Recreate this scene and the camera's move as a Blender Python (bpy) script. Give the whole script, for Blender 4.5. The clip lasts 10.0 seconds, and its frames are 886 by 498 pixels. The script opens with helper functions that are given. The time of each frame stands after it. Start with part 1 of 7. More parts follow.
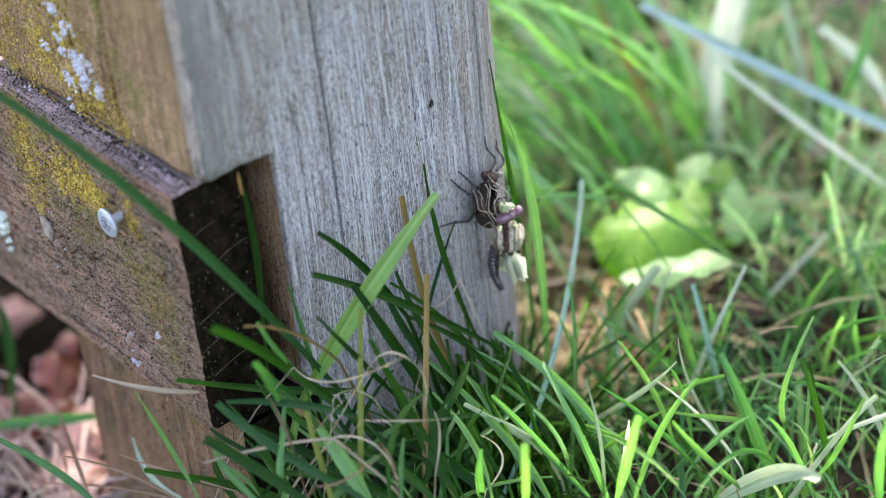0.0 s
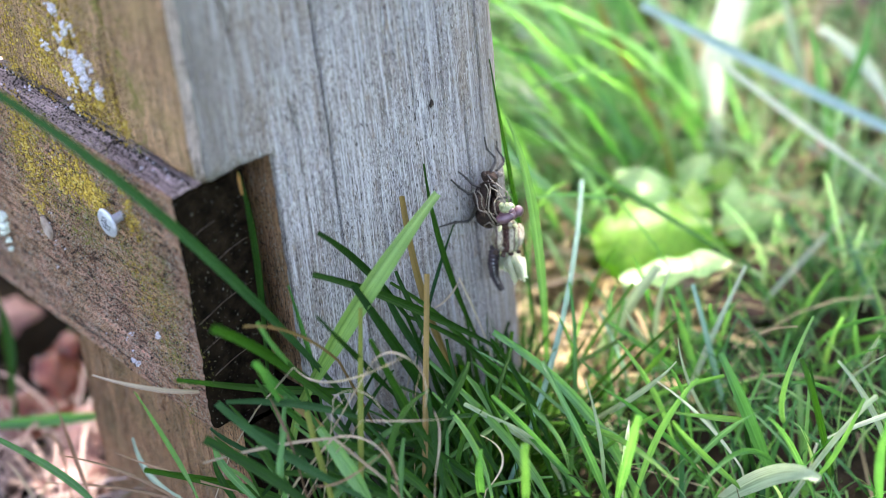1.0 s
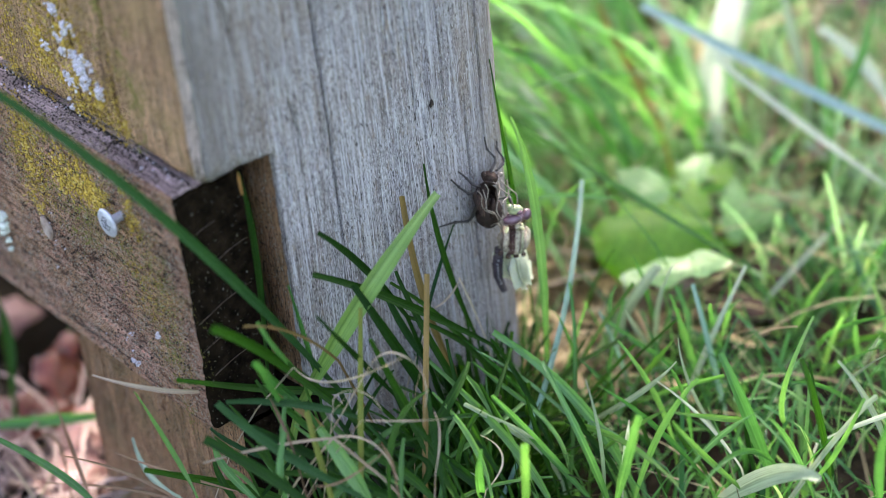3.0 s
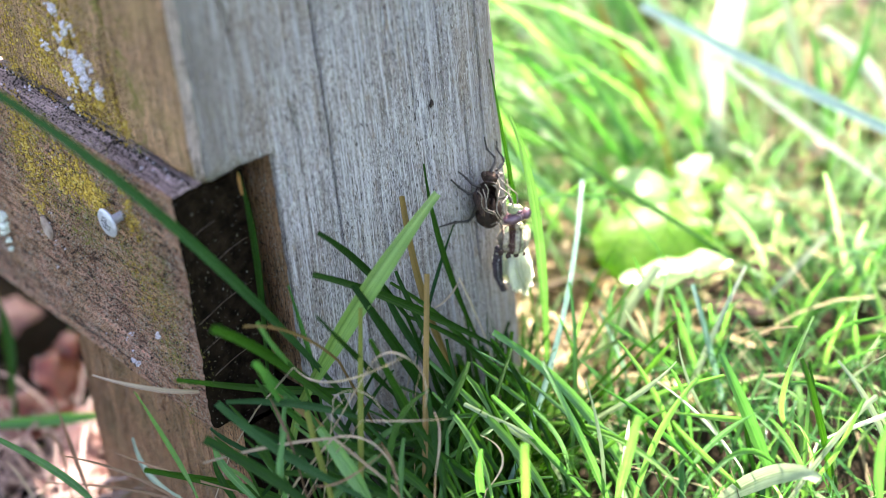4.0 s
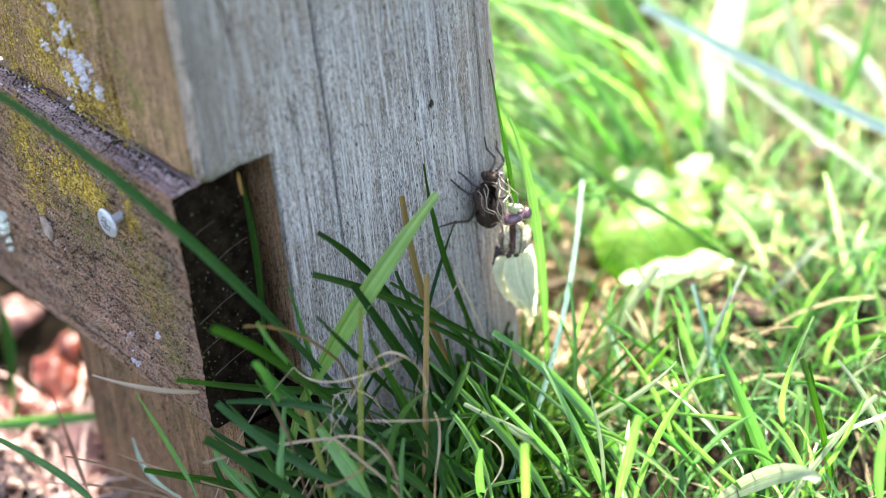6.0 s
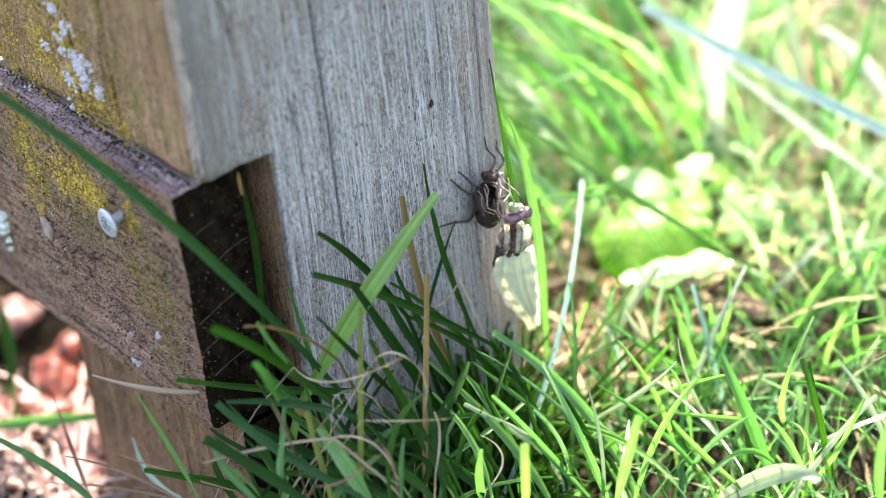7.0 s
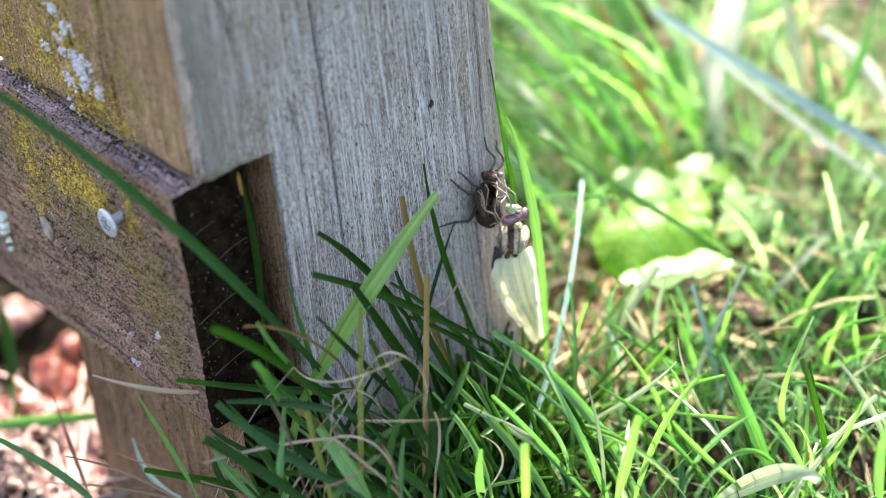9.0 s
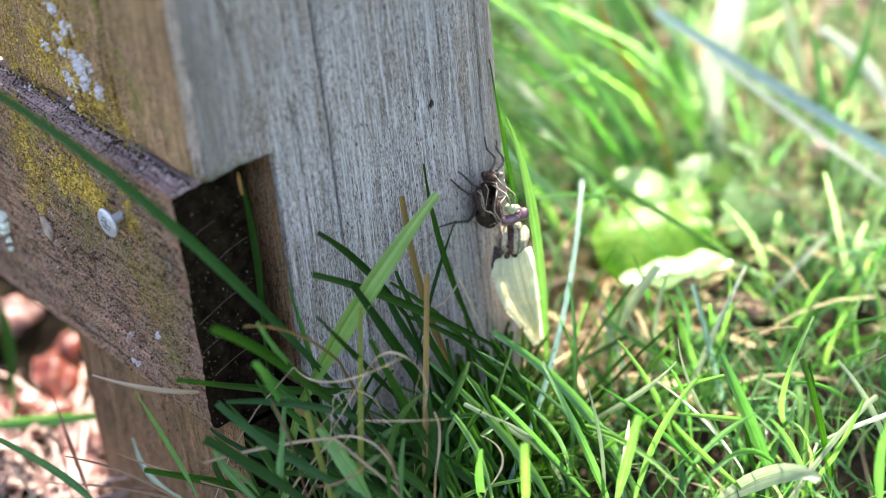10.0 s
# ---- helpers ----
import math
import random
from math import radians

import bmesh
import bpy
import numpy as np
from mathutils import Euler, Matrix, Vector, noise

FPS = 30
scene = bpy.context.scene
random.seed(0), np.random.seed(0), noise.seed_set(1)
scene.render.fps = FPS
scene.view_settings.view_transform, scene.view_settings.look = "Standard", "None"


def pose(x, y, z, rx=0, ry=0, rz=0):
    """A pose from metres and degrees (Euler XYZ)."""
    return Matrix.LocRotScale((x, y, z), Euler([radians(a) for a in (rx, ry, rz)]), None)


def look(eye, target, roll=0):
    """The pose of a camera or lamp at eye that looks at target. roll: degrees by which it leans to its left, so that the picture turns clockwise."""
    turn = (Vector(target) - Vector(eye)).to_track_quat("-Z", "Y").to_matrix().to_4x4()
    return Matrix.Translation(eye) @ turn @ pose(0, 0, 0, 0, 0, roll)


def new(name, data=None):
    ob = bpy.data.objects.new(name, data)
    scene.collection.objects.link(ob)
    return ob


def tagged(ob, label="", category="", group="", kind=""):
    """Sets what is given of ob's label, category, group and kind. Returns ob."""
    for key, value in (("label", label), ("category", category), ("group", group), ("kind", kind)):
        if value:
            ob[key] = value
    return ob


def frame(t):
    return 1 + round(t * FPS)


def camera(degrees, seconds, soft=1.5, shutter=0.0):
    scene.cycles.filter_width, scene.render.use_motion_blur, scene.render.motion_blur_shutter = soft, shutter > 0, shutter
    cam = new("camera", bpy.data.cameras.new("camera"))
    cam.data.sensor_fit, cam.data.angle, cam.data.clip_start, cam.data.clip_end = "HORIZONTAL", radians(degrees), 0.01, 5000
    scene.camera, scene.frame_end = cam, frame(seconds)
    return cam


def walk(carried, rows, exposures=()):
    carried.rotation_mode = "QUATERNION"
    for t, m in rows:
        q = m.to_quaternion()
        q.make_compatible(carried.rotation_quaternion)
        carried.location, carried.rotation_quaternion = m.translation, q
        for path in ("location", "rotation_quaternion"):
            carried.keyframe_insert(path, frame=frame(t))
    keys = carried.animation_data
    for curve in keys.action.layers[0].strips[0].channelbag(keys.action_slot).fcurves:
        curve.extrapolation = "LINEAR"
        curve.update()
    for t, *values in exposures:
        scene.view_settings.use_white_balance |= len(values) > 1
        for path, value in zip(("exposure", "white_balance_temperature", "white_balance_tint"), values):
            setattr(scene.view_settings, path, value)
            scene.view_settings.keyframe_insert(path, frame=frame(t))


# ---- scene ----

# ---------------------------------------------------------------- camera
cam = camera(18.812, 10.0, soft=0.62)
cam.data.dof.use_dof = True
cam.data.dof.focus_distance = 0.819
cam.data.dof.aperture_fstop = 5.6
EYE = Vector((-0.33460, -0.54248, 0.56325))
AHEAD = Vector((0.49649, 0.64378, -0.58228))
POSE = look(EYE, EYE + AHEAD, -6.208)
walk(cam, [(0.0, POSE), (10.0, POSE)], exposures=[(0.0, 2.99, 6700, 16), (0.5, 3.07, 6700, 16), (1.0, 3.17, 6700, 16), (1.5, 3.12, 6700, 16), (2.0, 3.0, 6700, 16), (2.7, 2.84, 6700, 16), (3.8, 2.88, 6700, 16), (4.4, 2.83, 6700, 16), (7.0, 2.88, 6700, 16), (8.2, 2.82, 6700, 16), (10.0, 2.66, 6700, 16)])

# ---------------------------------------------------------------- light
SUN_EL, SUN_AZ = radians(54), radians(55)          # azimuth from +y towards +x
SUN_DIR = Vector((math.sin(SUN_AZ) * math.cos(SUN_EL), math.cos(SUN_AZ) * math.cos(SUN_EL), math.sin(SUN_EL)))
world = bpy.data.worlds.new("world")
scene.world = world
world.use_nodes = True
wn = world.node_tree
sky = wn.nodes.new("ShaderNodeTexSky")
sky.sky_type, sky.sun_disc = "NISHITA", False
sky.sun_elevation, sky.sun_rotation = SUN_EL, SUN_AZ
sky.air_density, sky.dust_density, sky.ozone_density = 1.0, 2.5, 0.6
wn.links.new(sky.outputs[0], wn.nodes["Background"].inputs[0])
wn.nodes["Background"].inputs[1].default_value = 0.13
sun_data = bpy.data.lights.new("sun", "SUN")
sun_data.energy, sun_data.angle, sun_data.color = 5.0, radians(0.5), (1.0, 0.95, 0.86)
sun = new("sun", sun_data)
sun.matrix_world = look(SUN_DIR * 20, (0, 0, 0))


# ---------------------------------------------------------------- material tools
class Mat:
    """A small node graph round a Principled shader."""

    def __init__(self, name, rough=0.7, spec=0.4):
        self.m = bpy.data.materials.new(name)
        self.m.use_nodes = True
        self.t = self.m.node_tree
        self.b = self.t.nodes["Principled BSDF"]
        self.b.inputs["Roughness"].default_value = rough
        self.b.inputs["Specular IOR Level"].default_value = spec

    def node(self, kind, **put):
        n = self.t.nodes.new(kind)
        for k, v in put.items():
            n.inputs[k].default_value = v
        return n

    def link(self, a, b):
        self.t.links.new(a, b)

    def coords(self, scale=(1, 1, 1), rot=(0, 0, 0), local=True):
        tc, mp = self.node("ShaderNodeTexCoord"), self.node("ShaderNodeMapping", Scale=scale, Rotation=rot)
        self.link(tc.outputs["Object" if local else "Generated"], mp.inputs[0])
        return mp.outputs[0]

    def noise(self, vec, scale, detail=4, rough=0.55, distort=0.0):
        n = self.node("ShaderNodeTexNoise", Scale=scale, Detail=detail, Roughness=rough, Distortion=distort)
        self.link(vec, n.inputs["Vector"])
        return n.outputs[0]

    def ramp(self, fac, stops):
        r = self.t.nodes.new("ShaderNodeValToRGB")
        e = r.color_ramp.elements
        while len(e) < len(stops):
            e.new(0.5)
        for k, (p, c) in zip(e, stops):
            k.position, k.color = p, (*c, 1) if len(c) == 3 else c
        self.link(fac, r.inputs[0])
        return r.outputs[0]

    def mix(self, fac, a, b, mode="MIX"):
        n = self.t.nodes.new("ShaderNodeMix")
        n.data_type, n.blend_type = "RGBA", mode
        for v, i in ((fac, 0), (a, 6), (b, 7)):
            if isinstance(v, (int, float)):
                n.inputs[i].default_value = v
            elif isinstance(v, tuple):
                n.inputs[i].default_value = (*v, 1)
            else:
                self.link(v, n.inputs[i])
        return n.outputs[2]

    def bump(self, height, dist, strength=1.0):
        n = self.node("ShaderNodeBump", Strength=strength, Distance=dist)
        self.link(height, n.inputs["Height"])
        if self.b.inputs["Normal"].is_linked:
            self.link(self.b.inputs["Normal"].links[0].from_socket, n.inputs["Normal"])
        self.link(n.outputs[0], self.b.inputs["Normal"])

    def color(self, c):
        if isinstance(c, tuple):
            self.b.inputs["Base Color"].default_value = (*c, 1)
        else:
            self.link(c, self.b.inputs["Base Color"])

    def rand(self, island=False):
        if island:
            return self.node("ShaderNodeNewGeometry").outputs["Random Per Island"]
        return self.node("ShaderNodeObjectInfo").outputs["Random"]

    def thin(self, tint, amount):
        """Light comes through, as through a leaf."""
        tr, mx = self.node("ShaderNodeBsdfTranslucent"), self.node("ShaderNodeMixShader", Fac=amount)
        if isinstance(tint, tuple):
            tr.inputs[0].default_value = (*tint, 1)
        else:
            self.link(tint, tr.inputs[0])
        out = self.t.nodes["Material Output"]
        self.link(self.b.outputs[0], mx.inputs[1])
        self.link(tr.outputs[0], mx.inputs[2])
        self.link(mx.outputs[0], out.inputs[0])


# ---------------------------------------------------------------- materials
def wood_front():
    m = Mat("weathered grey wood", 0.88, 0.15)
    fine = m.noise(m.coords((1, 1, 0.24)), 2600, 4, 0.7)
    mid = m.noise(m.coords((1, 1, 0.10)), 420, 4, 0.6, 0.3)
    ridge = m.noise(m.coords((1, 1, 0.013)), 300, 2, 0.4)
    groove = m.noise(m.coords((1, 1, 0.02), (0, 0, 0.9)), 520, 3, 0.5)
    broad = m.noise(m.coords((1, 1, 0.45)), 30, 5, 0.6)
    c = m.ramp(mid, [(0.30, (0.25, 0.216, 0.200)), (0.50, (0.36, 0.322, 0.312)), (0.70, (0.48, 0.440, 0.440))])
    c = m.mix(m.ramp(broad, [(0.44, (0, 0, 0)), (0.66, (0.75, 0.75, 0.75))]), c, (0.255, 0.190, 0.150))
    cool = m.noise(m.coords((1, 1, 0.05), (0, 0, 0.4)), 95, 4, 0.6)
    c = m.mix(m.ramp(cool, [(0.50, (0, 0, 0)), (0.66, (0.6, 0.6, 0.6))]), c, (0.27, 0.275, 0.325))
    c = m.mix(0.95, c, m.ramp(fine, [(0.36, (0.16, 0.145, 0.135)), (0.45, (0.74, 0.72, 0.71)), (0.55, (1.1, 1.1, 1.1)), (0.66, (1.5, 1.5, 1.5))]), "MULTIPLY")
    c = m.mix(m.ramp(ridge, [(0.44, (0, 0, 0)), (0.475, (0.6, 0.6, 0.6)), (0.51, (0, 0, 0))]), c, (0.60, 0.565, 0.57))
    c = m.mix(m.ramp(ridge, [(0.56, (0, 0, 0)), (0.585, (0.5, 0.5, 0.5)), (0.61, (0, 0, 0))]), c, (0.56, 0.53, 0.54))
    c = m.mix(m.ramp(groove, [(0.487, (0, 0, 0)), (0.50, (0.45, 0.45, 0.45)), (0.513, (0, 0, 0))]), c, (0.09, 0.070, 0.062))
    c = m.mix(m.ramp(m.noise(m.coords((1, 1, 0.26)), 1350, 3, 0.65), [(0.35, (0.95, 0.95, 0.95)), (0.41, (0, 0, 0))]), c, (0.045, 0.036, 0.032))
    c = m.mix(m.ramp(m.noise(m.coords((1, 1, 0.40), (0, 0, 1.7)), 1700, 2, 0.6), [(0.62, (0, 0, 0)), (0.68, (0.9, 0.9, 0.9))]), c, (0.62, 0.58, 0.57))
    hair = m.noise(m.coords((1, 1, 0.028), (0, 0, 0.3)), 1250, 3, 0.6)
    c = m.mix(m.ramp(hair, [(0.36, (0.5, 0.5, 0.5)), (0.42, (0, 0, 0))]), c, (0.10, 0.080, 0.072))
    fibre = m.noise(m.coords((1, 1, 0.035), (0, 0, 2.2)), 1700, 3, 0.6)
    c = m.mix(m.ramp(fibre, [(0.58, (0, 0, 0)), (0.66, (0.75, 0.75, 0.75))]), c, (0.66, 0.63, 0.63))
    tan = m.noise(m.coords((1, 1, 0.3)), 700, 4, 0.65)
    c = m.mix(m.ramp(tan, [(0.57, (0, 0, 0)), (0.66, (0.55, 0.55, 0.55))]), c, (0.27, 0.195, 0.135))
    at = m.node("ShaderNodeSeparateXYZ")                                # damp brown staining along the corner
    m.link(m.coords(), at.inputs[0])
    wide = m.node("ShaderNodeMath")
    wide.operation = "MULTIPLY_ADD"
    m.link(m.noise(m.coords((1, 1, 0.25)), 110, 4, 0.65), wide.inputs[0])
    wide.inputs[1].default_value = 0.030
    m.link(at.outputs[0], wide.inputs[2])
    c = m.mix(m.ramp(wide.outputs[0], [(0.012, (0.75, 0.75, 0.75)), (0.020, (0.62, 0.62, 0.62)), (0.042, (0, 0, 0))]), c, (0.165, 0.138, 0.115))
    c = m.mix(m.ramp(wide.outputs[0], [(0.088, (0, 0, 0)), (0.112, (0.22, 0.22, 0.22)), (0.126, (0.5, 0.5, 0.5))]), c, (0.33, 0.250, 0.190))
    m.color(c)
    m.bump(fine, 0.0009)
    m.bump(hair, 0.0007)
    m.bump(mid, 0.0009)
    return m.m


def wood_brown(name, low, high, green, along, moss=0.5, grit=0.5, rot=0.0):
    m = Mat(name, 0.9, 0.12)
    sc, sf = ((1, 1, 0.06), (1, 1, 0.12)) if along == "z" else ((1, 0.06, 1), (1, 0.12, 1))
    mid, fine = m.noise(m.coords(sc), 200, 5, 0.65, 0.4), m.noise(m.coords(sf), 1200, 4, 0.65)
    c = m.ramp(mid, [(0.3, low), (0.7, high)])
    c = m.mix(0.85, c, m.ramp(fine, [(0.32, (0.18, 0.16, 0.15)), (0.46, (0.86, 0.85, 0.84)), (0.66, (1.45, 1.42, 1.38))]), "MULTIPLY")
    patch = m.noise(m.coords(), 60, 6, 0.7)
    c = m.mix(m.ramp(patch, [(0.52 - 0.2 * moss, (0, 0, 0)), (0.74, (0.75, 0.75, 0.75))]), c, green)
    stain = m.noise(m.coords(), 24, 4, 0.6)
    c = m.mix(m.ramp(stain, [(0.36, (0.6, 0.6, 0.6)), (0.52, (0, 0, 0))]), c, tuple(k * 0.75 for k in low))
    grey = m.noise(m.coords(sf), 420, 4, 0.65)
    c = m.mix(m.ramp(grey, [(0.60, (0, 0, 0)), (0.72, (0.5, 0.5, 0.5))]), c, (0.40, 0.34, 0.31))
    specks, holes = m.noise(m.coords(), 1500, 3, 0.65), m.noise(m.coords(), 1050, 3, 0.65)
    c = m.mix(m.ramp(specks, [(0.56, (0, 0, 0)), (0.65, (grit, grit, grit))]), c, (0.46, 0.40, 0.32))
    c = m.mix(m.ramp(holes, [(0.36, (0.9, 0.9, 0.9)), (0.45, (0, 0, 0))]), c, (0.028, 0.022, 0.018))
    line = m.noise(m.coords((1, 1, 0.03) if along == "z" else (1, 0.03, 1), (0.02, 0, 0)), 620, 4, 0.65)
    c = m.mix(m.ramp(line, [(0.35, (0.85, 0.85, 0.85)), (0.42, (0, 0, 0))]), c, tuple(k * 0.22 for k in low))
    c = m.mix(m.ramp(line, [(0.60, (0, 0, 0)), (0.68, (0.45, 0.45, 0.45))]), c, tuple(min(1, k * 1.25 + 0.03) for k in high))
    if rot:                                                           # pitted, crumbling surface with pale grains
        pits = m.noise(m.coords((1, 0.45, 1)), 520, 5, 0.7)
        c = m.mix(m.ramp(pits, [(0.36, (0.95, 0.95, 0.95)), (0.47, (0, 0, 0))]), c, tuple(k * 0.16 for k in low))
        c = m.mix(m.ramp(pits, [(0.57, (0, 0, 0)), (0.66, (0.6, 0.6, 0.6))]), c, (0.60, 0.46, 0.38))
        pale = m.noise(m.coords(), 2300, 2, 0.6)
        c = m.mix(m.ramp(pale, [(0.64, (0, 0, 0)), (0.70, (0.9, 0.9, 0.9))]), c, (0.70, 0.62, 0.52))
        m.bump(pits, 0.0030)
    m.color(c)
    m.bump(fine, 0.0012)
    m.bump(line, 0.0022)
    m.bump(holes, 0.0020)
    return m.m


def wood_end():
    m = Mat("dark wet end grain and ledge shade", 0.95, 0.02)
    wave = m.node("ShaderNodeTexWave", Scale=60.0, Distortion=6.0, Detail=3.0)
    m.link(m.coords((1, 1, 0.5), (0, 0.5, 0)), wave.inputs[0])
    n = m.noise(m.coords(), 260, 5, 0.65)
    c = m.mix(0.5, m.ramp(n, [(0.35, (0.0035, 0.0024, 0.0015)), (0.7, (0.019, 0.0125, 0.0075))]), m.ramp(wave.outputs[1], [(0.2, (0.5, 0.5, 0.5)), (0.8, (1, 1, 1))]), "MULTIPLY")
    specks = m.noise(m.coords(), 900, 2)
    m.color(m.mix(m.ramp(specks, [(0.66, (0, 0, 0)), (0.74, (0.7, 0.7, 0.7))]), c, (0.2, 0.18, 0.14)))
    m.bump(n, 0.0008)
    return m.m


def leafy(name, dark, light, through_tint, amount=0.4, rough=0.42, island=False, gloss=0.45, stops=None):
    m = Mat(name, rough, gloss)
    c = m.ramp(m.rand(island), stops or [(0.0, dark), (1.0, light)])
    blotch = m.noise(m.coords(), 130, 3)
    c = m.mix(0.5, c, m.ramp(blotch, [(0.3, (0.7, 0.74, 0.66)), (0.7, (1.15, 1.1, 1.0))]), "MULTIPLY")
    if not island:                                                    # parts of a blade have yellowed
        c = m.mix(m.ramp(m.noise(m.coords(), 45, 2), [(0.55, (0, 0, 0)), (0.85, (0.16, 0.16, 0.16))]), c, tuple(min(1, k * q) for k, q in zip(light if stops is None else stops[-1][1], (1.7, 1.25, 1.0))))
    lay = m.node("ShaderNodeMapping", Scale=(9.0, 0.8, 1.0))
    m.link(m.node("ShaderNodeUVMap").outputs[0], lay.inputs[0])
    shift = m.node("ShaderNodeVectorMath")
    m.link(lay.outputs[0], shift.inputs[0])
    m.link(m.rand(island), shift.inputs[1])
    vein = m.noise(shift.outputs[0], 1.6, 3, 0.6)
    c = m.mix(1.0, c, m.ramp(vein, [(0.34, (0.66, 0.70, 0.62)), (0.5, (1, 1, 1)), (0.66, (1.32, 1.26, 1.25))]), "MULTIPLY")
    xy = m.node("ShaderNodeSeparateXYZ")
    m.link(m.node("ShaderNodeUVMap").outputs[0], xy.inputs[0])
    c = m.mix(1.0, c, m.ramp(xy.outputs[0], [(0.42, (1, 1, 1)), (0.49, (1.3, 1.25, 1.2)), (0.56, (0.85, 0.88, 0.85))]), "MULTIPLY")
    m.color(c)
    m.bump(vein, 0.0003)
    m.thin(m.mix(1.0, c, through_tint, "MULTIPLY"), amount)
    return m.m


WOOD_GREY = wood_front()
WOOD_SIDE = wood_brown("brown weathered wood", (0.40, 0.215, 0.125), (0.80, 0.46, 0.285), (0.40, 0.270, 0.110), "z", 0.75, 0.4)
WOOD_EDGE_HIGHLIGHT = wood_brown("pale corner wood, highlight painted in", (0.46, 0.34, 0.29), (0.80, 0.64, 0.57), (0.42, 0.34, 0.25), "z", 0.2, 0.2)
# own red brown hue, darkened to paint in the shade under the rail
WOOD_RED_SHADED = wood_brown("red brown wood with shade painted in", (0.19, 0.098, 0.050), (0.54, 0.285, 0.155), (0.21, 0.155, 0.070), "z", 0.35)
WOOD_RAIL = wood_brown("purple brown rail wood", (0.30, 0.138, 0.094), (0.84, 0.445, 0.325), (0.42, 0.24, 0.092), "y", 0.6, 1.0, 1.0)
WOOD_TOP = wood_brown("greyed rail top", (0.35, 0.235, 0.215), (0.80, 0.58, 0.545), (0.27, 0.19, 0.155), "y", 0.1)
WOOD_END_AND_SHADE = wood_end()
# dark and blue greens are lowered to deepen the shade at the post's foot
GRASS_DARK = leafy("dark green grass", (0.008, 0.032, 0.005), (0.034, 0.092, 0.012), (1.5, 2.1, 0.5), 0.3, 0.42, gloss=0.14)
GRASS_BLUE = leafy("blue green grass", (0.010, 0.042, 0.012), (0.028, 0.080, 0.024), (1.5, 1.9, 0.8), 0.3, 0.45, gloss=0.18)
GRASS_LIGHT = leafy("fresh green grass", (0, 0, 0), (1, 1, 1), (1.3, 1.55, 0.75), 0.42, 0.25, False, 0.5, [(0.0, (0.050, 0.16, 0.040)), (0.5, (0.088, 0.215, 0.072)), (1.0, (0.150, 0.29, 0.085))])
GRASS_FRESH = leafy("broad fresh grass", (0.16, 0.27, 0.075), (0.18, 0.29, 0.08), (1.4, 1.7, 0.55), 0.35, 0.35)
GRASS_MID = leafy("mid green grass", (0.055, 0.14, 0.034), (0.075, 0.175, 0.042), (1.4, 1.7, 0.55), 0.25)
GRASS_SILVER = leafy("silvery blue-green grass", (0.13, 0.24, 0.20), (0.22, 0.34, 0.28), (1.2, 1.4, 1.1), 0.3, 0.22, gloss=0.8)
GRASS_TALL = leafy("tall sheened grass", (0.10, 0.20, 0.078), (0.125, 0.235, 0.095), (1.25, 1.6, 0.55), 0.28, 0.24, gloss=1.0)
GRASS_STEM = leafy("blue grey stem", (0.19, 0.29, 0.30), (0.24, 0.35, 0.36), (1.2, 1.3, 1.2), 0.3, 0.2, gloss=1.0)
# pale dry stems and blades, whitened further to paint sun shining through
GRASS_PALE_LIT = leafy("pale stem, raised to look lit", (0.40, 0.44, 0.38), (0.52, 0.56, 0.49), (1.1, 1.15, 1.0), 0.45, 0.3)
GRASS_SHEEN = leafy("blue-sheened grass", (0.05, 0.13, 0.055), (0.11, 0.21, 0.10), (1.3, 1.6, 1.0), 0.3, 0.22, gloss=0.8)
STALK_GREEN = leafy("yellow-green stalk", (0.13, 0.155, 0.020), (0.18, 0.20, 0.035), (1.4, 1.4, 0.6), 0.2, 0.45, gloss=0.25)
GRASS_PALE = leafy("pale grass", (0.22, 0.30, 0.20), (0.38, 0.43, 0.33), (1.1, 1.2, 0.9), 0.18, 0.34)
GRASS_LAWN = leafy("lawn grass", (0, 0, 0), (1, 1, 1), (1.35, 1.65, 0.78), 0.44, 0.24, True, 0.55, [(0.0, (0.014, 0.070, 0.015)), (0.3, (0.048, 0.17, 0.040)), (0.6, (0.088, 0.22, 0.072)), (0.88, (0.150, 0.29, 0.085)), (1.0, (0.36, 0.44, 0.25))])
# far and back grass are lawn green paled to paint in the bright backlight
GRASS_FAR_BRIGHT = leafy("far grass with sunlight in its colour", (0.085, 0.23, 0.075), (0.40, 0.56, 0.32), (1.25, 1.5, 0.95), 0.58, 0.22, True, 0.9)
GRASS_BACK = leafy("backlit long grass", (0.045, 0.15, 0.030), (0.19, 0.34, 0.11), (1.2, 1.65, 0.8), 0.58, 0.25, True, 0.6)
STALK_TAN = leafy("tan grass stalk", (0.17, 0.105, 0.026), (0.24, 0.155, 0.045), (1.2, 1.0, 0.6), 0.2, 0.6)
STALK_GOLD = leafy("golden yellowed grass", (0.19, 0.145, 0.035), (0.24, 0.18, 0.05), (1.3, 1.15, 0.6), 0.5, 0.45)
STRAW = leafy("dry straw", (0.42, 0.31, 0.225), (0.70, 0.56, 0.44), (1.0, 0.95, 0.8), 0.25, 0.6)
DRY_BROWN = leafy("dry brown stem", (0.17, 0.095, 0.052), (0.32, 0.19, 0.115), (1.0, 0.9, 0.8), 0.2, 0.65)
DRY_ORANGE = leafy("dried orange tip", (0.30, 0.14, 0.035), (0.34, 0.17, 0.05), (1.2, 0.9, 0.5), 0.3, 0.6)
STRAW_LAWN = leafy("dead thatch", (0.10, 0.072, 0.030), (0.42, 0.35, 0.20), (1.0, 0.95, 0.8), 0.2, 0.7, island=True)


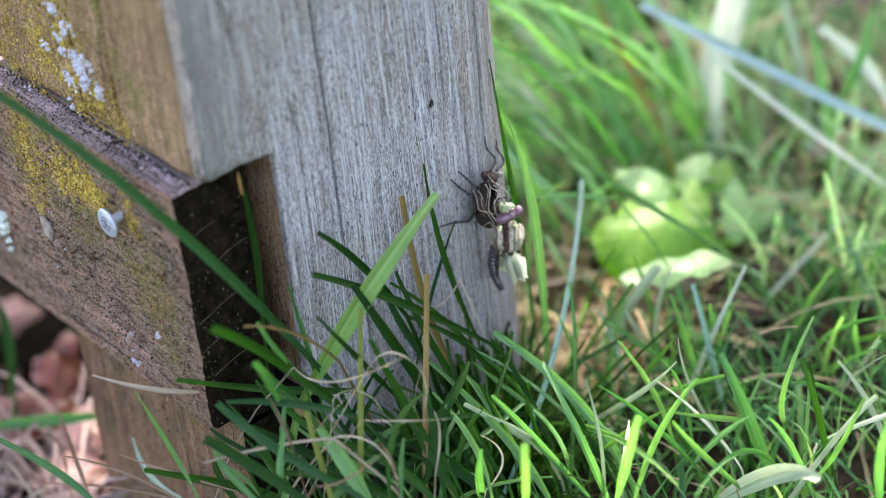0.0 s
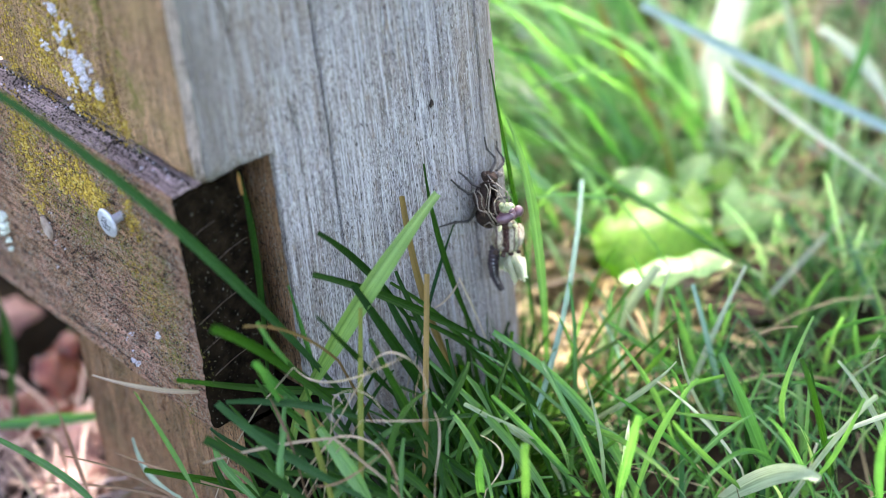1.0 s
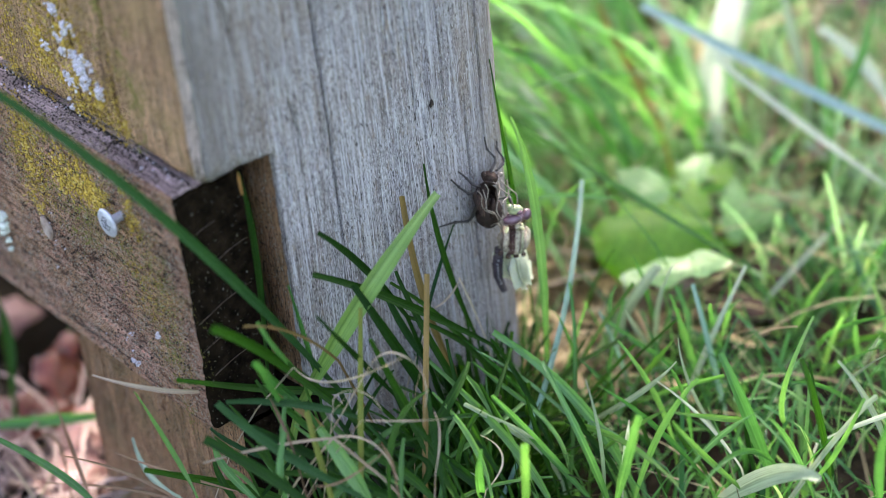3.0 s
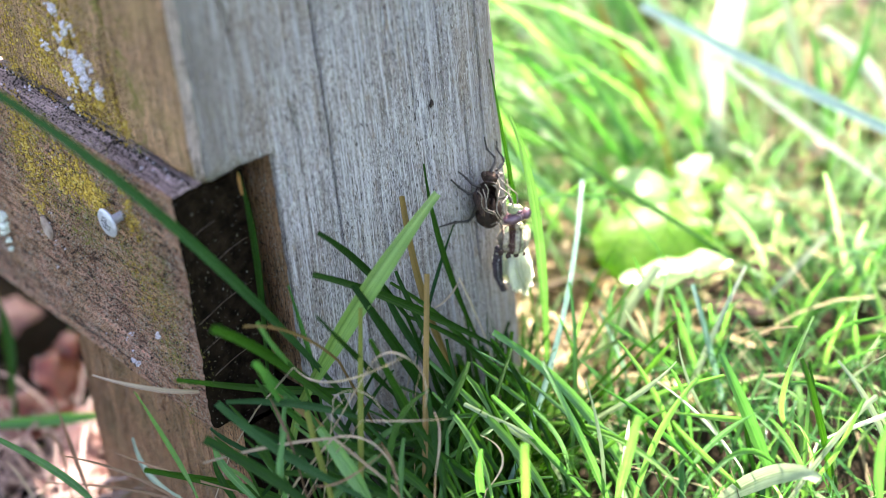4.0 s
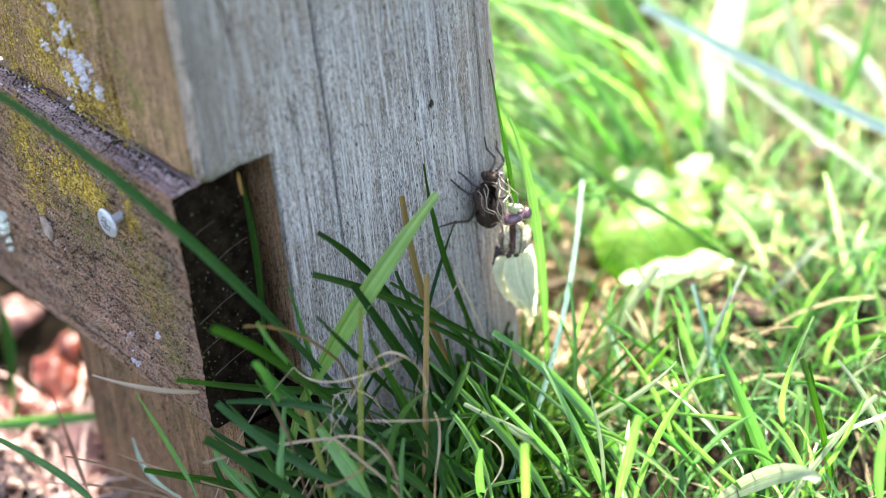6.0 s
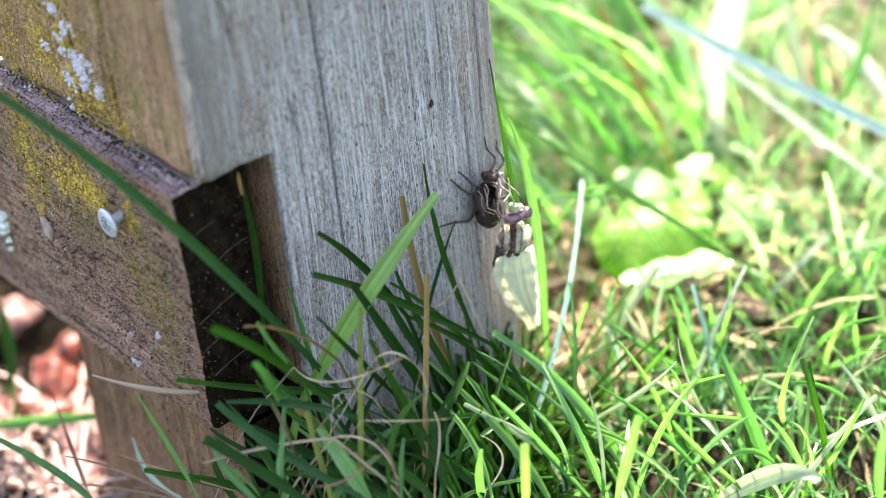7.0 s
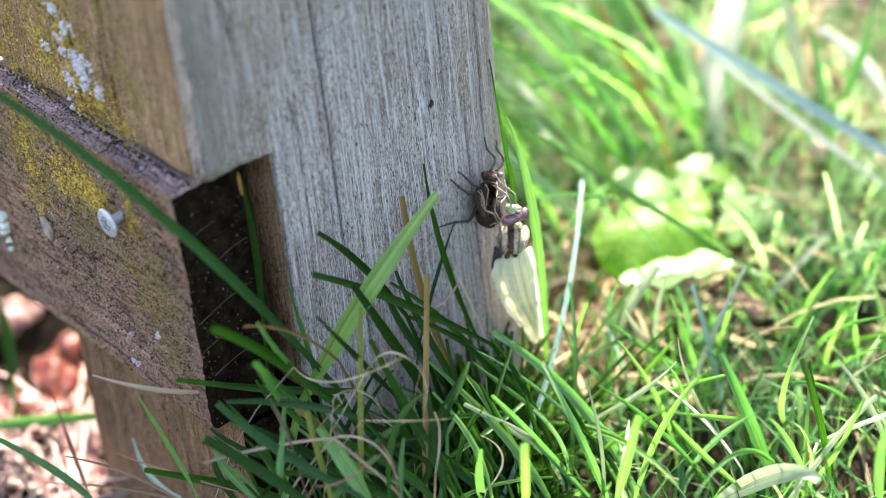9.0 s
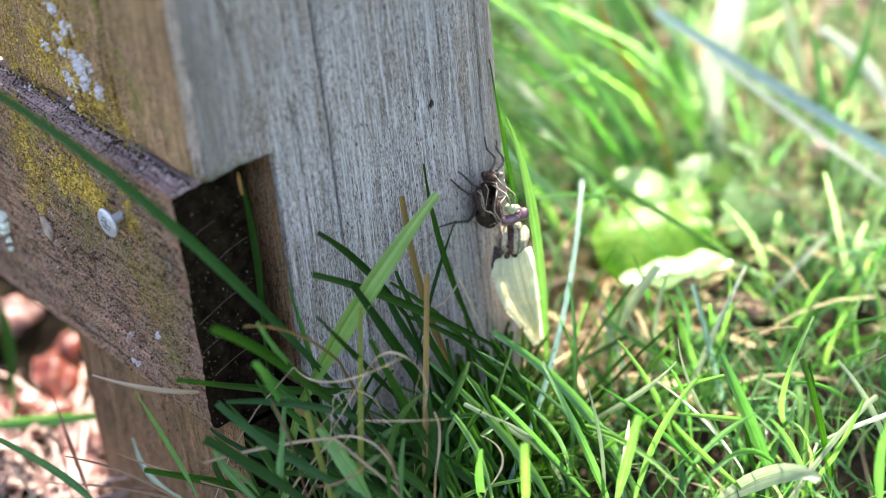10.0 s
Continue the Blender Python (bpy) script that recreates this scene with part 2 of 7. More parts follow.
STRAW_PALE = leafy("pale flattened straw", (0.11, 0.060, 0.022), (0.41, 0.315, 0.165), (1.0, 0.95, 0.8), 0.2, 0.5, island=True)


# ---------------------------------------------------------------- mesh tools
def link_mesh(name, verts, faces, mats, parent=None, label="", index=None, smooth=True, uv=None):
    me = bpy.data.meshes.new(name)
    me.from_pydata(verts, [], faces)
    for m in (mats if isinstance(mats, (list, tuple)) else [mats]):
        me.materials.append(m)
    if index is not None:
        me.polygons.foreach_set("material_index", index)
    me.polygons.foreach_set("use_smooth", [smooth] * len(me.polygons))
    if uv is not None:                                                # one pair for each vertex: across, along
        corner = np.zeros(len(me.loops), dtype=np.int32)
        me.loops.foreach_get("vertex_index", corner)
        me.uv_layers.new(name="UVMap").data.foreach_set("uv", np.asarray(uv, dtype=np.float32)[corner].ravel())
    me.update()
    ob = new(name, me)
    ob.parent = parent
    if label:
        ob["label"] = label
    return ob


def part(name, bm, mat, parent, label=""):
    me = bpy.data.meshes.new(name)
    bm.to_mesh(me)
    bm.free()
    me.materials.append(mat)
    me.polygons.foreach_set("use_smooth", [True] * len(me.polygons))
    ob = new(name, me)
    ob.parent = parent
    if label:
        ob["label"] = label
    return ob


def fbm(x, y, z, octaves=3):
    s, a = 0.0, 1.0
    for _ in range(octaves):
        s += a * noise.noise((x, y, z))
        x, y, z, a = x * 2.03, y * 2.03, z * 2.03, a * 0.5
    return s


def smooth01(a, b, v):
    t = min(max((v - a) / (b - a), 0.0), 1.0)
    return t * t * (3 - 2 * t)


# ---------------------------------------------------------------- ground
def ground_z(x, y):
    hollow = 0.036 * math.exp(-((x - 0.033) ** 2 + (y - 0.190) ** 2) / 0.017 ** 2)   # a dark hole behind the fence
    return -0.036 + 0.022 * smooth01(0.02, 0.16, x - 0.3 * y) - hollow


def build_ground():
    steps = [-60, -25, -10, -5, -2.5, -1.5, -1.0, -0.8]
    line = steps + [round(-0.7 + 0.0125 * i, 4) for i in range(113)] + [0.8, 1.0, 1.5, 2.5, 5, 10, 25, 60]
    n = len(line)
    verts = []
    for y in line:
        for x in line:
            verts.append((x, y, ground_z(x, y) + (0.006 * fbm(x * 14, y * 14, 1.0) if abs(x) < 1 and abs(y) < 1 else 0)))
    faces = [(j * n + i, j * n + i + 1, (j + 1) * n + i + 1, (j + 1) * n + i) for j in range(n - 1) for i in range(n - 1)]
    m = Mat("soil and thatch", 0.95, 0.1)
    a, b = m.noise(m.coords(), 60, 5, 0.65), m.noise(m.coords(), 5, 3)
    # soil tones near black, with the shade between blades put into the colour
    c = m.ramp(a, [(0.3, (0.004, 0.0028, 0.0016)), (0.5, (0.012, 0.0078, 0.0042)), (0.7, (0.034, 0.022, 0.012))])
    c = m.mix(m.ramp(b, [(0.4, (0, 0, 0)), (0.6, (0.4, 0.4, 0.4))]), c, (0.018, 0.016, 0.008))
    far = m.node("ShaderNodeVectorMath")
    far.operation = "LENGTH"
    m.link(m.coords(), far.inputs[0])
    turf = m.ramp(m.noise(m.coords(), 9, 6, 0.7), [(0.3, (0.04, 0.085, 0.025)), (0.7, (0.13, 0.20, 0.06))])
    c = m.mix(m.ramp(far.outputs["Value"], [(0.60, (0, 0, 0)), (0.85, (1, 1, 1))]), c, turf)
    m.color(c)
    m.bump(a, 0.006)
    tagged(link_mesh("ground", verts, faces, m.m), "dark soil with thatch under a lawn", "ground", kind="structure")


build_ground()

# ---------------------------------------------------------------- fence post and rail
POST_W, POST_D, RAIL_TOP, RAIL_LOW, NOTCH = 0.1126, 0.0915, 0.139, 0.050, 0.0254
# long drying cracks of the front: x, depth, half width, from z, to z, slant
CRACKS = ((0.0462, 0.0055, 0.00026, 0.090, 0.178, 0.0), (0.0460, 0.0012, 0.0009, 0.150, 0.24, 0.0), (0.0146, 0.0016, 0.00060, 0.172, 0.24, -0.09),
          (0.0345, 0.0008, 0.0005, 0.130, 0.165, -0.15), (0.0788, 0.0009, 0.00035, 0.115, 0.175, 0.0), (0.1056, 0.0012, 0.00035, 0.095, 0.20, 0.03),
          (0.0980, 0.0010, 0.00030, 0.05, 0.13, 0.0), (0.0905, 0.0009, 0.0003, 0.11, 0.20, 0.0), (0.0625, 0.0008, 0.0003, 0.04, 0.12, 0.0), (0.0515, 0.0010, 0.00035, 0.045, 0.095, -0.03), (0.0700, 0.0008, 0.0003, 0.15, 0.22, 0.0))


def front_relief(x, z):
    """How far the front stands back at x, z: ridges of the grain and long drying cracks."""
    d = 0.00035 * fbm(x * 420, 3.1, z * 9) + 0.0002 * fbm(x * 1500, 7.7, z * 30, 2)
    for cx, depth, wide, z0, z1, slant in CRACKS:
        if z0 < z < z1:
            u = (x - cx - 0.0007 * noise.noise((cx * 90, 0, z * 40)) - slant * (z - (z0 + z1) / 2)) / wide
            if abs(u) < 3:
                d += depth * math.exp(-u * u) * smooth01(z0, z0 + 0.02, z) * (1 - smooth01(z1 - 0.02, z1, z))
    return d


def side_relief(y, z):
    d = 0.0005 * fbm(y * 300, 1.7, z * 9) + 0.0003 * fbm(y * 900, 4.4, z * 240, 2)
    u = (y - 0.040 - 0.0016 * noise.noise((5, 0, z * 30))) / 0.0011      # a long split down the side
    return d + 0.0035 * math.exp(-u * u) * (z > RAIL_TOP)


def build_post():
    r = 0.0035
    xs = [i / 340 for i in range(341)]
    ys = [i / 64 for i in range(65)]
    zs = [-0.16, -0.1] + [-0.05 + 0.0011 * i for i in range(91)]
    zs = [z for z in zs if z < RAIL_LOW - 0.0005] + [RAIL_LOW]
    rings = [(z, 0.0) for z in zs] + [(RAIL_LOW, NOTCH)]
    rings += [(RAIL_LOW + 0.0011 * i, NOTCH) for i in range(1, 81)] + [(RAIL_TOP, NOTCH), (RAIL_TOP, 0.0)]
    rings += [(RAIL_TOP + 0.0011 * i, 0.0) for i in range(1, 75)] + [(0.24, 0.0), (0.3, 0.0), (0.45, 0.0), (0.7, 0.0), (1.05, 0.0)]
    verts, mats_of = [], []
    count = None
    for z, x0 in rings:
        ring = []
        for u in reversed(ys):                                        # left side, from the back to the front
            y = u * POST_D * (1.2 if z >= RAIL_TOP and x0 == 0 else 1.0)
            s = side_relief(y, z) + 0.0004 * fbm(y * 40, 9, z * 25)
            e = max(0.0, r - y)
            lift = r - math.sqrt(max(r * r - e * e, 0)) if x0 == 0 else 0
            ring.append((x0 + s + lift, y, z))
        for u in xs[1:]:
            x = max(u * POST_W, x0)
            e = max(0.0, r - (x - x0)) if x0 == 0 else max(0.0, 0.0012 - (x - x0))
            lift = e * e / r
            e2 = max(0.0, x - POST_W + 0.0022)
            ring.append((x + (0.0012 * fbm(3, 2, z * 40) if u > 0.99 else 0), front_relief(x, z) + lift + e2 * e2 / 0.003, z))
        for u in (0.03, 0.1, 0.3, 0.6, 1.0):
            ring.append((POST_W + 0.0012 * fbm(3, 2, z * 40) * (1 - u), u * POST_D, z))
        # the lower lip of the overhang is worn round
        if x0 == 0 and RAIL_TOP <= z < RAIL_TOP + 0.006:
            k = 1 - (z - RAIL_TOP) / 0.006
            ring = [(x + 0.0016 * k * k * (1 - smooth01(0.0, 0.01, x)), y + 0.0018 * k * k * (1 - smooth01(0, 0.01, y)) * (1 - smooth01(0.012, NOTCH, x)), zz) for x, y, zz in ring]
        count = len(ring)
        verts += ring
    faces, index = [], []
    for j in range(len(rings) - 1):
        for i in range(count):
            k = (i + 1) % count
            q = (j * count + i, j * count + k, (j + 1) * count + k, (j + 1) * count + i)
            if rings[j][0] == rings[j + 1][0] and verts[q[0]] == verts[q[3]] and verts[q[1]] == verts[q[2]]:
                continue                                              # the step of the notch is the only level face
            faces.append(q)
            # side below the rail and the notch wall get the darkened red brown
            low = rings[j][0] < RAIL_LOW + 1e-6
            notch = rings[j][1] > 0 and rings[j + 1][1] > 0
            edge = 62 <= i <= 66 and not low and not notch              # the corner's sky highlight, painted as a paler band
            # 4 is near-black: ledge and front strip below carry the rail's shade as colour
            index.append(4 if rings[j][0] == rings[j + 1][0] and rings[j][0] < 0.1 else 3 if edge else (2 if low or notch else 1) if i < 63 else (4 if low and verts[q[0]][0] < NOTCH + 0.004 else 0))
    top = (len(rings) - 1) * count
    faces.append(tuple(range(top, top + count)))
    index.append(0)
    post = link_mesh("fence_post", verts, faces, [WOOD_GREY, WOOD_SIDE, WOOD_RED_SHADED, WOOD_EDGE_HIGHLIGHT, WOOD_END_AND_SHADE], index=index)
    tagged(post, "weathered grey notched wooden fence post standing in grass", "fence post")
    return post


RAIL_X0, RAIL_X1, RAIL_Y0, RAIL_Y1 = -0.0081, 0.0186, 0.0058, 0.95


def build_rail():
    r = 0.0022
    prof = []                                                          # round the section, from the low outer corner upwards
    for i in range(61):
        prof.append((RAIL_X0, RAIL_LOW + (RAIL_TOP - RAIL_LOW - 0.0017) * i / 60, 0))
    for i in range(1, 21):
        prof.append((RAIL_X0 + (RAIL_X1 - RAIL_X0) * i / 20, RAIL_TOP - 0.0017, 1))
    for i in range(1, 9):
        prof.append((RAIL_X1, RAIL_TOP - (RAIL_TOP - RAIL_LOW) * i / 8, 0))
    for i in range(1, 8):
        prof.append((RAIL_X1 - (RAIL_X1 - RAIL_X0) * i / 8, RAIL_LOW, 0))
    n = len(prof)
    ys = [RAIL_Y0 + 0.0011 * i for i in range(125)] + [0.16, 0.2, 0.3, 0.5, 0.75, RAIL_Y1]
    verts = []
    for q, y in enumerate(ys):
        near = max(0.0, 1 - (y - RAIL_Y0) / 0.004)
        for x, z, k in prof:
            d = 0.0006 * fbm(y * 9, 2.0, z * 260) + 0.0003 * fbm(y * 260, 5.0, z * 520, 2) + 0.0006 * fbm(y * 24, 8.0, z * 30)
            px, pz = x, z
            if x < RAIL_X0 + 1e-6:
                px += d + 0.0008
                c = max(0.0, z - (RAIL_TOP - r), RAIL_LOW + r - z)
                px += c * c / r * 0.8
            if k == 1:
                pz -= 0.0004 * abs(fbm(x * 200, y * 30, 3.0)) + max(0.0, r - (x - RAIL_X0)) ** 2 / r * 0.7
            py = y - (0.0007 * fbm(x * 160, 1.0, z * 160) if q == 0 else 0)
            cx, cz = (RAIL_X0 + RAIL_X1) / 2, (RAIL_TOP + RAIL_LOW) / 2
            verts.append((px + (cx - px) * 0.03 * near * near, py, pz + (cz - pz) * 0.012 * near * near))
    faces, index = [], []
    for j in range(len(ys) - 1):
        for i in range(n):
            k = (i + 1) % n
            faces.append((j * n + i, (j + 1) * n + i, (j + 1) * n + k, j * n + k))
            index.append(1 if 60 <= i < 80 else 0)
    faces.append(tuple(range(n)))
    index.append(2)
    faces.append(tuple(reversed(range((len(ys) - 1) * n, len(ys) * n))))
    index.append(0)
    rail = link_mesh("fence_rail", verts, faces, [WOOD_RAIL, WOOD_TOP, WOOD_END_AND_SHADE], index=index)
    rail.data.polygons[len(faces) - 2].use_smooth = False
    tagged(rail, "brown lichened wooden rail let into the fence post", "fence rail")
    return rail


build_post()
RAIL = build_rail()


# ---------------------------------------------------------------- grass
def ribbon(p0, p1, p2, width, segs=12, blunt=0.35, fold=0.38, curl=0.0, side=None, grow=0.5):
    """A folded blade along a bent line from p0 by p1 to p2; the fold gives it depth."""
    p0, p1, p2 = Vector(p0), Vector(p1), Vector(p2)
    ctrl = p1 * 2 - (p0 + p2) * 0.5
    facing = Vector(side) if side else -AHEAD
    verts, faces = [], []
    for i in range(segs + 1):
        t = i / segs
        p = p0 * (1 - t) ** 2 + ctrl * 2 * t * (1 - t) + p2 * t * t
        d = ((ctrl - p0) * (1 - t) + (p2 - ctrl) * t).normalized()
        s = d.cross(facing).normalized()
        s = (Matrix.Rotation(curl * (t - 0.5), 3, d) @ s)
        up = s.cross(d).normalized()
        w = width * 0.5 * (grow + (1 - grow) * smooth01(0, 0.35, t)) * (1 - (1 - blunt) * smooth01(0.45, 1.0, t) ** 1.4)
        verts += [p - s * w + up * w * fold, p - s * w * 0.5 + up * w * fold * 0.3, p - up * w * fold * 0.35, p + s * w * 0.5 + up * w * fold * 0.3, p + s * w + up * w * fold]
    for i in range(segs):
        for k in range(4):
            a = i * 5 + k
            faces.append((a, a + 1, a + 6, a + 5))
    return [tuple(v) for v in verts], faces


def ribbon_uv(count):
    return [(k / 4, i / (count // 5 - 1)) for i in range(count // 5) for k in range(5)]


def blade(p0, p1, p2, width, mat, label, name="grass_blade", group="grass blades at the post", **kw):
    """One blade, rooted at p0, bent through p1, with its tip at p2."""
    root = Vector(p0)
    v, f = ribbon(Vector(), Vector(p1) - root, Vector(p2) - root, width, **kw)
    uv = ribbon_uv(len(v))
    low = root.z - ground_z(root.x, root.y)
    away = Vector(p1) - root
    if low > 0.004 and away.z > -0.01:                                # the sheath goes on down to the soil
        away = away.normalized()
        foot = Vector((-away.x * low * 0.35, -away.y * low * 0.35, -low - 0.003))
        v2, f2 = ribbon(foot, foot * 0.5 - away * low * 0.12, Vector(), width * kw.get("grow", 0.5), 6, 1.0, kw.get("fold", 0.38), grow=0.7, side=kw.get("side"))
        f += [tuple(i + len(v) for i in q) for q in f2]
        v += v2
        uv += [(k / 4, 0.0) for _ in range(len(v2) // 5) for k in range(5)]
    ob = link_mesh(name, v, f, mat, uv=uv)
    ob.location = root
    return tagged(ob, label, "grass blade" if name == "grass_blade" else "dry stem", group)


# >>> single blades
POSTSIDE, INLAWN, BEHIND, TALLS = "grass blades at the post", "grass blades in the lawn", "long grass blades behind", "tall grass blades by the post"
blade((0.0278, -0.0133, 0.0564), (-0.0156, -0.0050, 0.1380), (-0.0465, 0.0276, 0.1855), 0.0031, GRASS_BLUE, "long blue-green grass blade lying across the rail", group=POSTSIDE, blunt=0.75)
blade((0.0162, -0.0079, 0.0537), (0.0380, -0.0220, 0.0934), (0.0685, -0.0200, 0.1111), 0.0056, GRASS_FRESH, "broad light green grass blade leaning on the post", group=POSTSIDE, blunt=0.45, grow=0.45)
NOTCH_BLADE = blade((0.0128, 0.0010, 0.0685), (0.0158, 0.0020, 0.1087), (0.0147, 0.0030, 0.1365), 0.0020, GRASS_DARK, "thin dark grass blade with a brown tip in the notch", group=POSTSIDE, blunt=0.3)
blade((0.0730, -0.0120, 0.0378), (0.0677, -0.0080, 0.0680), (0.0671, -0.0040, 0.1036), 0.0022, STALK_TAN, "tan dry grass stalk against the post", group=POSTSIDE, blunt=0.8, grow=0.8, name="dry_stem")
blade((0.0303, -0.0485, 0.0414), (0.0439, -0.0368, 0.0661), (0.0572, -0.0253, 0.0901), 0.0018, STALK_TAN, "upright tan grass stalk cut off at the top", group=POSTSIDE, blunt=0.9, grow=0.9, name="dry_stem")
blade((0.0067, -0.0475, 0.0448), (0.0189, -0.0362, 0.0677), (0.0318, -0.0247, 0.0914), 0.0018, STALK_GREEN, "yellow-green upright grass stalk", group=POSTSIDE, blunt=0.7, grow=0.8)
blade((-0.0021, -0.0461, 0.0474), (0.0011, -0.0373, 0.0599), (0.0043, -0.0295, 0.0712), 0.0019, STALK_GREEN, "yellow-brown grass stalk cut off at the top", group=POSTSIDE, blunt=0.9, grow=0.8, name="dry_stem")
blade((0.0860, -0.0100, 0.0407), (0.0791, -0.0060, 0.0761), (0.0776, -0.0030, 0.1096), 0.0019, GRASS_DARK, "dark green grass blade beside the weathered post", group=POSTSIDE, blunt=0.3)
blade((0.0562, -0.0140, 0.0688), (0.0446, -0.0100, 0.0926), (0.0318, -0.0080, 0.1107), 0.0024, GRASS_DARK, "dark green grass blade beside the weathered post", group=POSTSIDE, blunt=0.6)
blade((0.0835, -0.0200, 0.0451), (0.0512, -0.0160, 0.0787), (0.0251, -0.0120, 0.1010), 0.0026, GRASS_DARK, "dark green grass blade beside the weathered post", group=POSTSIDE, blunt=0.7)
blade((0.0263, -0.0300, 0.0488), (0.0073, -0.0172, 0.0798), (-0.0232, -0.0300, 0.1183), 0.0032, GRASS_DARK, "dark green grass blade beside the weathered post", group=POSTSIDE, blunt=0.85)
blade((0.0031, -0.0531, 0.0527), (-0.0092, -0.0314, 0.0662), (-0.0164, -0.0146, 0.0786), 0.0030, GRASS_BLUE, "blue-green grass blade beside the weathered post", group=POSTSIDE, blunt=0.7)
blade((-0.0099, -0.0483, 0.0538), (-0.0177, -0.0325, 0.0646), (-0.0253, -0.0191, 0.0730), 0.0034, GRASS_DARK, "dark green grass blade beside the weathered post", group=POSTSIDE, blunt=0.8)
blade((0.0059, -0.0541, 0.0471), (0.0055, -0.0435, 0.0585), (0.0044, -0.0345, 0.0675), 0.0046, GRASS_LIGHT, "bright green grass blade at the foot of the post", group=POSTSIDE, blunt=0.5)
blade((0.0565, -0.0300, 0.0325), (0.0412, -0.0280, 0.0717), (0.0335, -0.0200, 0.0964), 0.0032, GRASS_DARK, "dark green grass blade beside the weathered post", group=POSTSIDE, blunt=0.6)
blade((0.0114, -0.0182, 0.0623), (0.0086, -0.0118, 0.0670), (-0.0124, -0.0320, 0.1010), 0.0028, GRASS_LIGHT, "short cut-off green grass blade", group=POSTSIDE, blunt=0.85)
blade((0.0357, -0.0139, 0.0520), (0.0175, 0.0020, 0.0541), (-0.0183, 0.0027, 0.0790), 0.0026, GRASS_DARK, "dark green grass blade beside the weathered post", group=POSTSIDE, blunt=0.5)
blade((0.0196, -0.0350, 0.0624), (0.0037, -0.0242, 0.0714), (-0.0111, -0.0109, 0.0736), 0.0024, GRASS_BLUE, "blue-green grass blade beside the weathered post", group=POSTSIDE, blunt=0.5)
blade((0.0140, -0.0141, 0.0716), (0.0035, -0.0200, 0.0894), (-0.0017, -0.0200, 0.1028), 0.0016, GRASS_LIGHT, "thin green grass blade", group=POSTSIDE, blunt=0.8)
blade((0.0189, -0.0586, 0.0414), (0.0050, -0.0399, 0.0502), (-0.0066, -0.0282, 0.0533), 0.0030, GRASS_DARK, "dark green grass blade beside the weathered post", group=POSTSIDE, blunt=0.5)
blade((0.0050, -0.0135, 0.0250), (-0.0057, -0.0001, 0.0307), (-0.0334, 0.0054, 0.0519), 0.0032, GRASS_DARK, "dark green grass blade beside the weathered post", group=POSTSIDE, blunt=0.5)
blade((0.0247, -0.0200, 0.0728), (0.0089, -0.0220, 0.0936), (-0.0079, -0.0220, 0.1057), 0.0009, STALK_TAN, "tan dry grass stalk against the post", group=POSTSIDE, blunt=0.7, grow=0.9, name="dry_stem")
blade((0.0699, -0.0300, 0.0243), (0.0593, -0.0200, 0.0613), (0.0599, -0.0060, 0.0801), 0.0022, GRASS_DARK, "dark green grass blade beside the weathered post", group=POSTSIDE, blunt=0.5)
blade((0.0698, -0.0100, 0.0364), (0.0584, -0.0100, 0.0589), (0.0539, -0.0040, 0.0824), 0.0024, GRASS_BLUE, "blue-green grass blade beside the weathered post", group=POSTSIDE, blunt=0.5)
blade((0.0619, -0.0100, 0.0501), (0.0738, -0.0070, 0.0685), (0.0867, -0.0030, 0.0819), 0.0012, GRASS_BLUE, "blue-green thin grass blade against the post", group=POSTSIDE, blunt=0.4)
blade((0.0381, -0.0278, 0.0559), (0.0258, -0.0300, 0.0774), (0.0122, -0.0300, 0.1021), 0.0018, GRASS_DARK, "dark green grass blade beside the weathered post", group=POSTSIDE, blunt=0.5)
blade((0.0262, -0.0044, 0.0569), (0.0192, -0.0120, 0.0803), (0.0174, -0.0100, 0.1003), 0.0015, GRASS_LIGHT, "thin green grass blade", group=POSTSIDE, blunt=0.4)
blade((0.0235, -0.0422, 0.0375), (0.0455, -0.0429, 0.0554), (0.0581, -0.0400, 0.0638), 0.0030, GRASS_DARK, "dark green grass blade beside the weathered post", group=POSTSIDE, blunt=0.4)
blade((0.0338, -0.0609, 0.0331), (0.0341, -0.0427, 0.0534), (0.0264, -0.0350, 0.0882), 0.0034, GRASS_DARK, "dark green grass blade beside the weathered post", group=POSTSIDE, blunt=0.4)
blade((0.0128, -0.0536, 0.0467), (0.0228, -0.0468, 0.0627), (0.0420, -0.0400, 0.0625), 0.0020, GRASS_DARK, "dark green grass blade beside the weathered post", group=POSTSIDE, blunt=0.4)
blade((0.0531, -0.0594, 0.0289), (0.0532, -0.0434, 0.0466), (0.0582, -0.0300, 0.0672), 0.0022, GRASS_DARK, "dark green grass blade beside the weathered post", group=POSTSIDE, blunt=0.4)
blade((0.0634, -0.0600, 0.0180), (0.0617, -0.0465, 0.0431), (0.0600, -0.0342, 0.0552), 0.0028, GRASS_MID, "dark green grass blade beside the weathered post", group=POSTSIDE, blunt=0.4)
blade((0.0884, -0.0200, 0.0214), (0.0804, -0.0150, 0.0419), (0.0577, -0.0120, 0.0669), 0.0022, GRASS_DARK, "dark green grass blade beside the weathered post", group=POSTSIDE, blunt=0.5)
blade((0.0842, -0.0200, 0.0286), (0.0747, -0.0120, 0.0527), (0.0558, -0.0080, 0.0790), 0.0019, GRASS_DARK, "dark green grass blade beside the weathered post", group=POSTSIDE, blunt=0.5)
blade((-0.0084, -0.0184, 0.0347), (-0.0121, -0.0059, 0.0454), (-0.0112, -0.0007, 0.0519), 0.0024, GRASS_LIGHT, "bright green grass blade at the foot of the post", group=POSTSIDE, blunt=0.5)
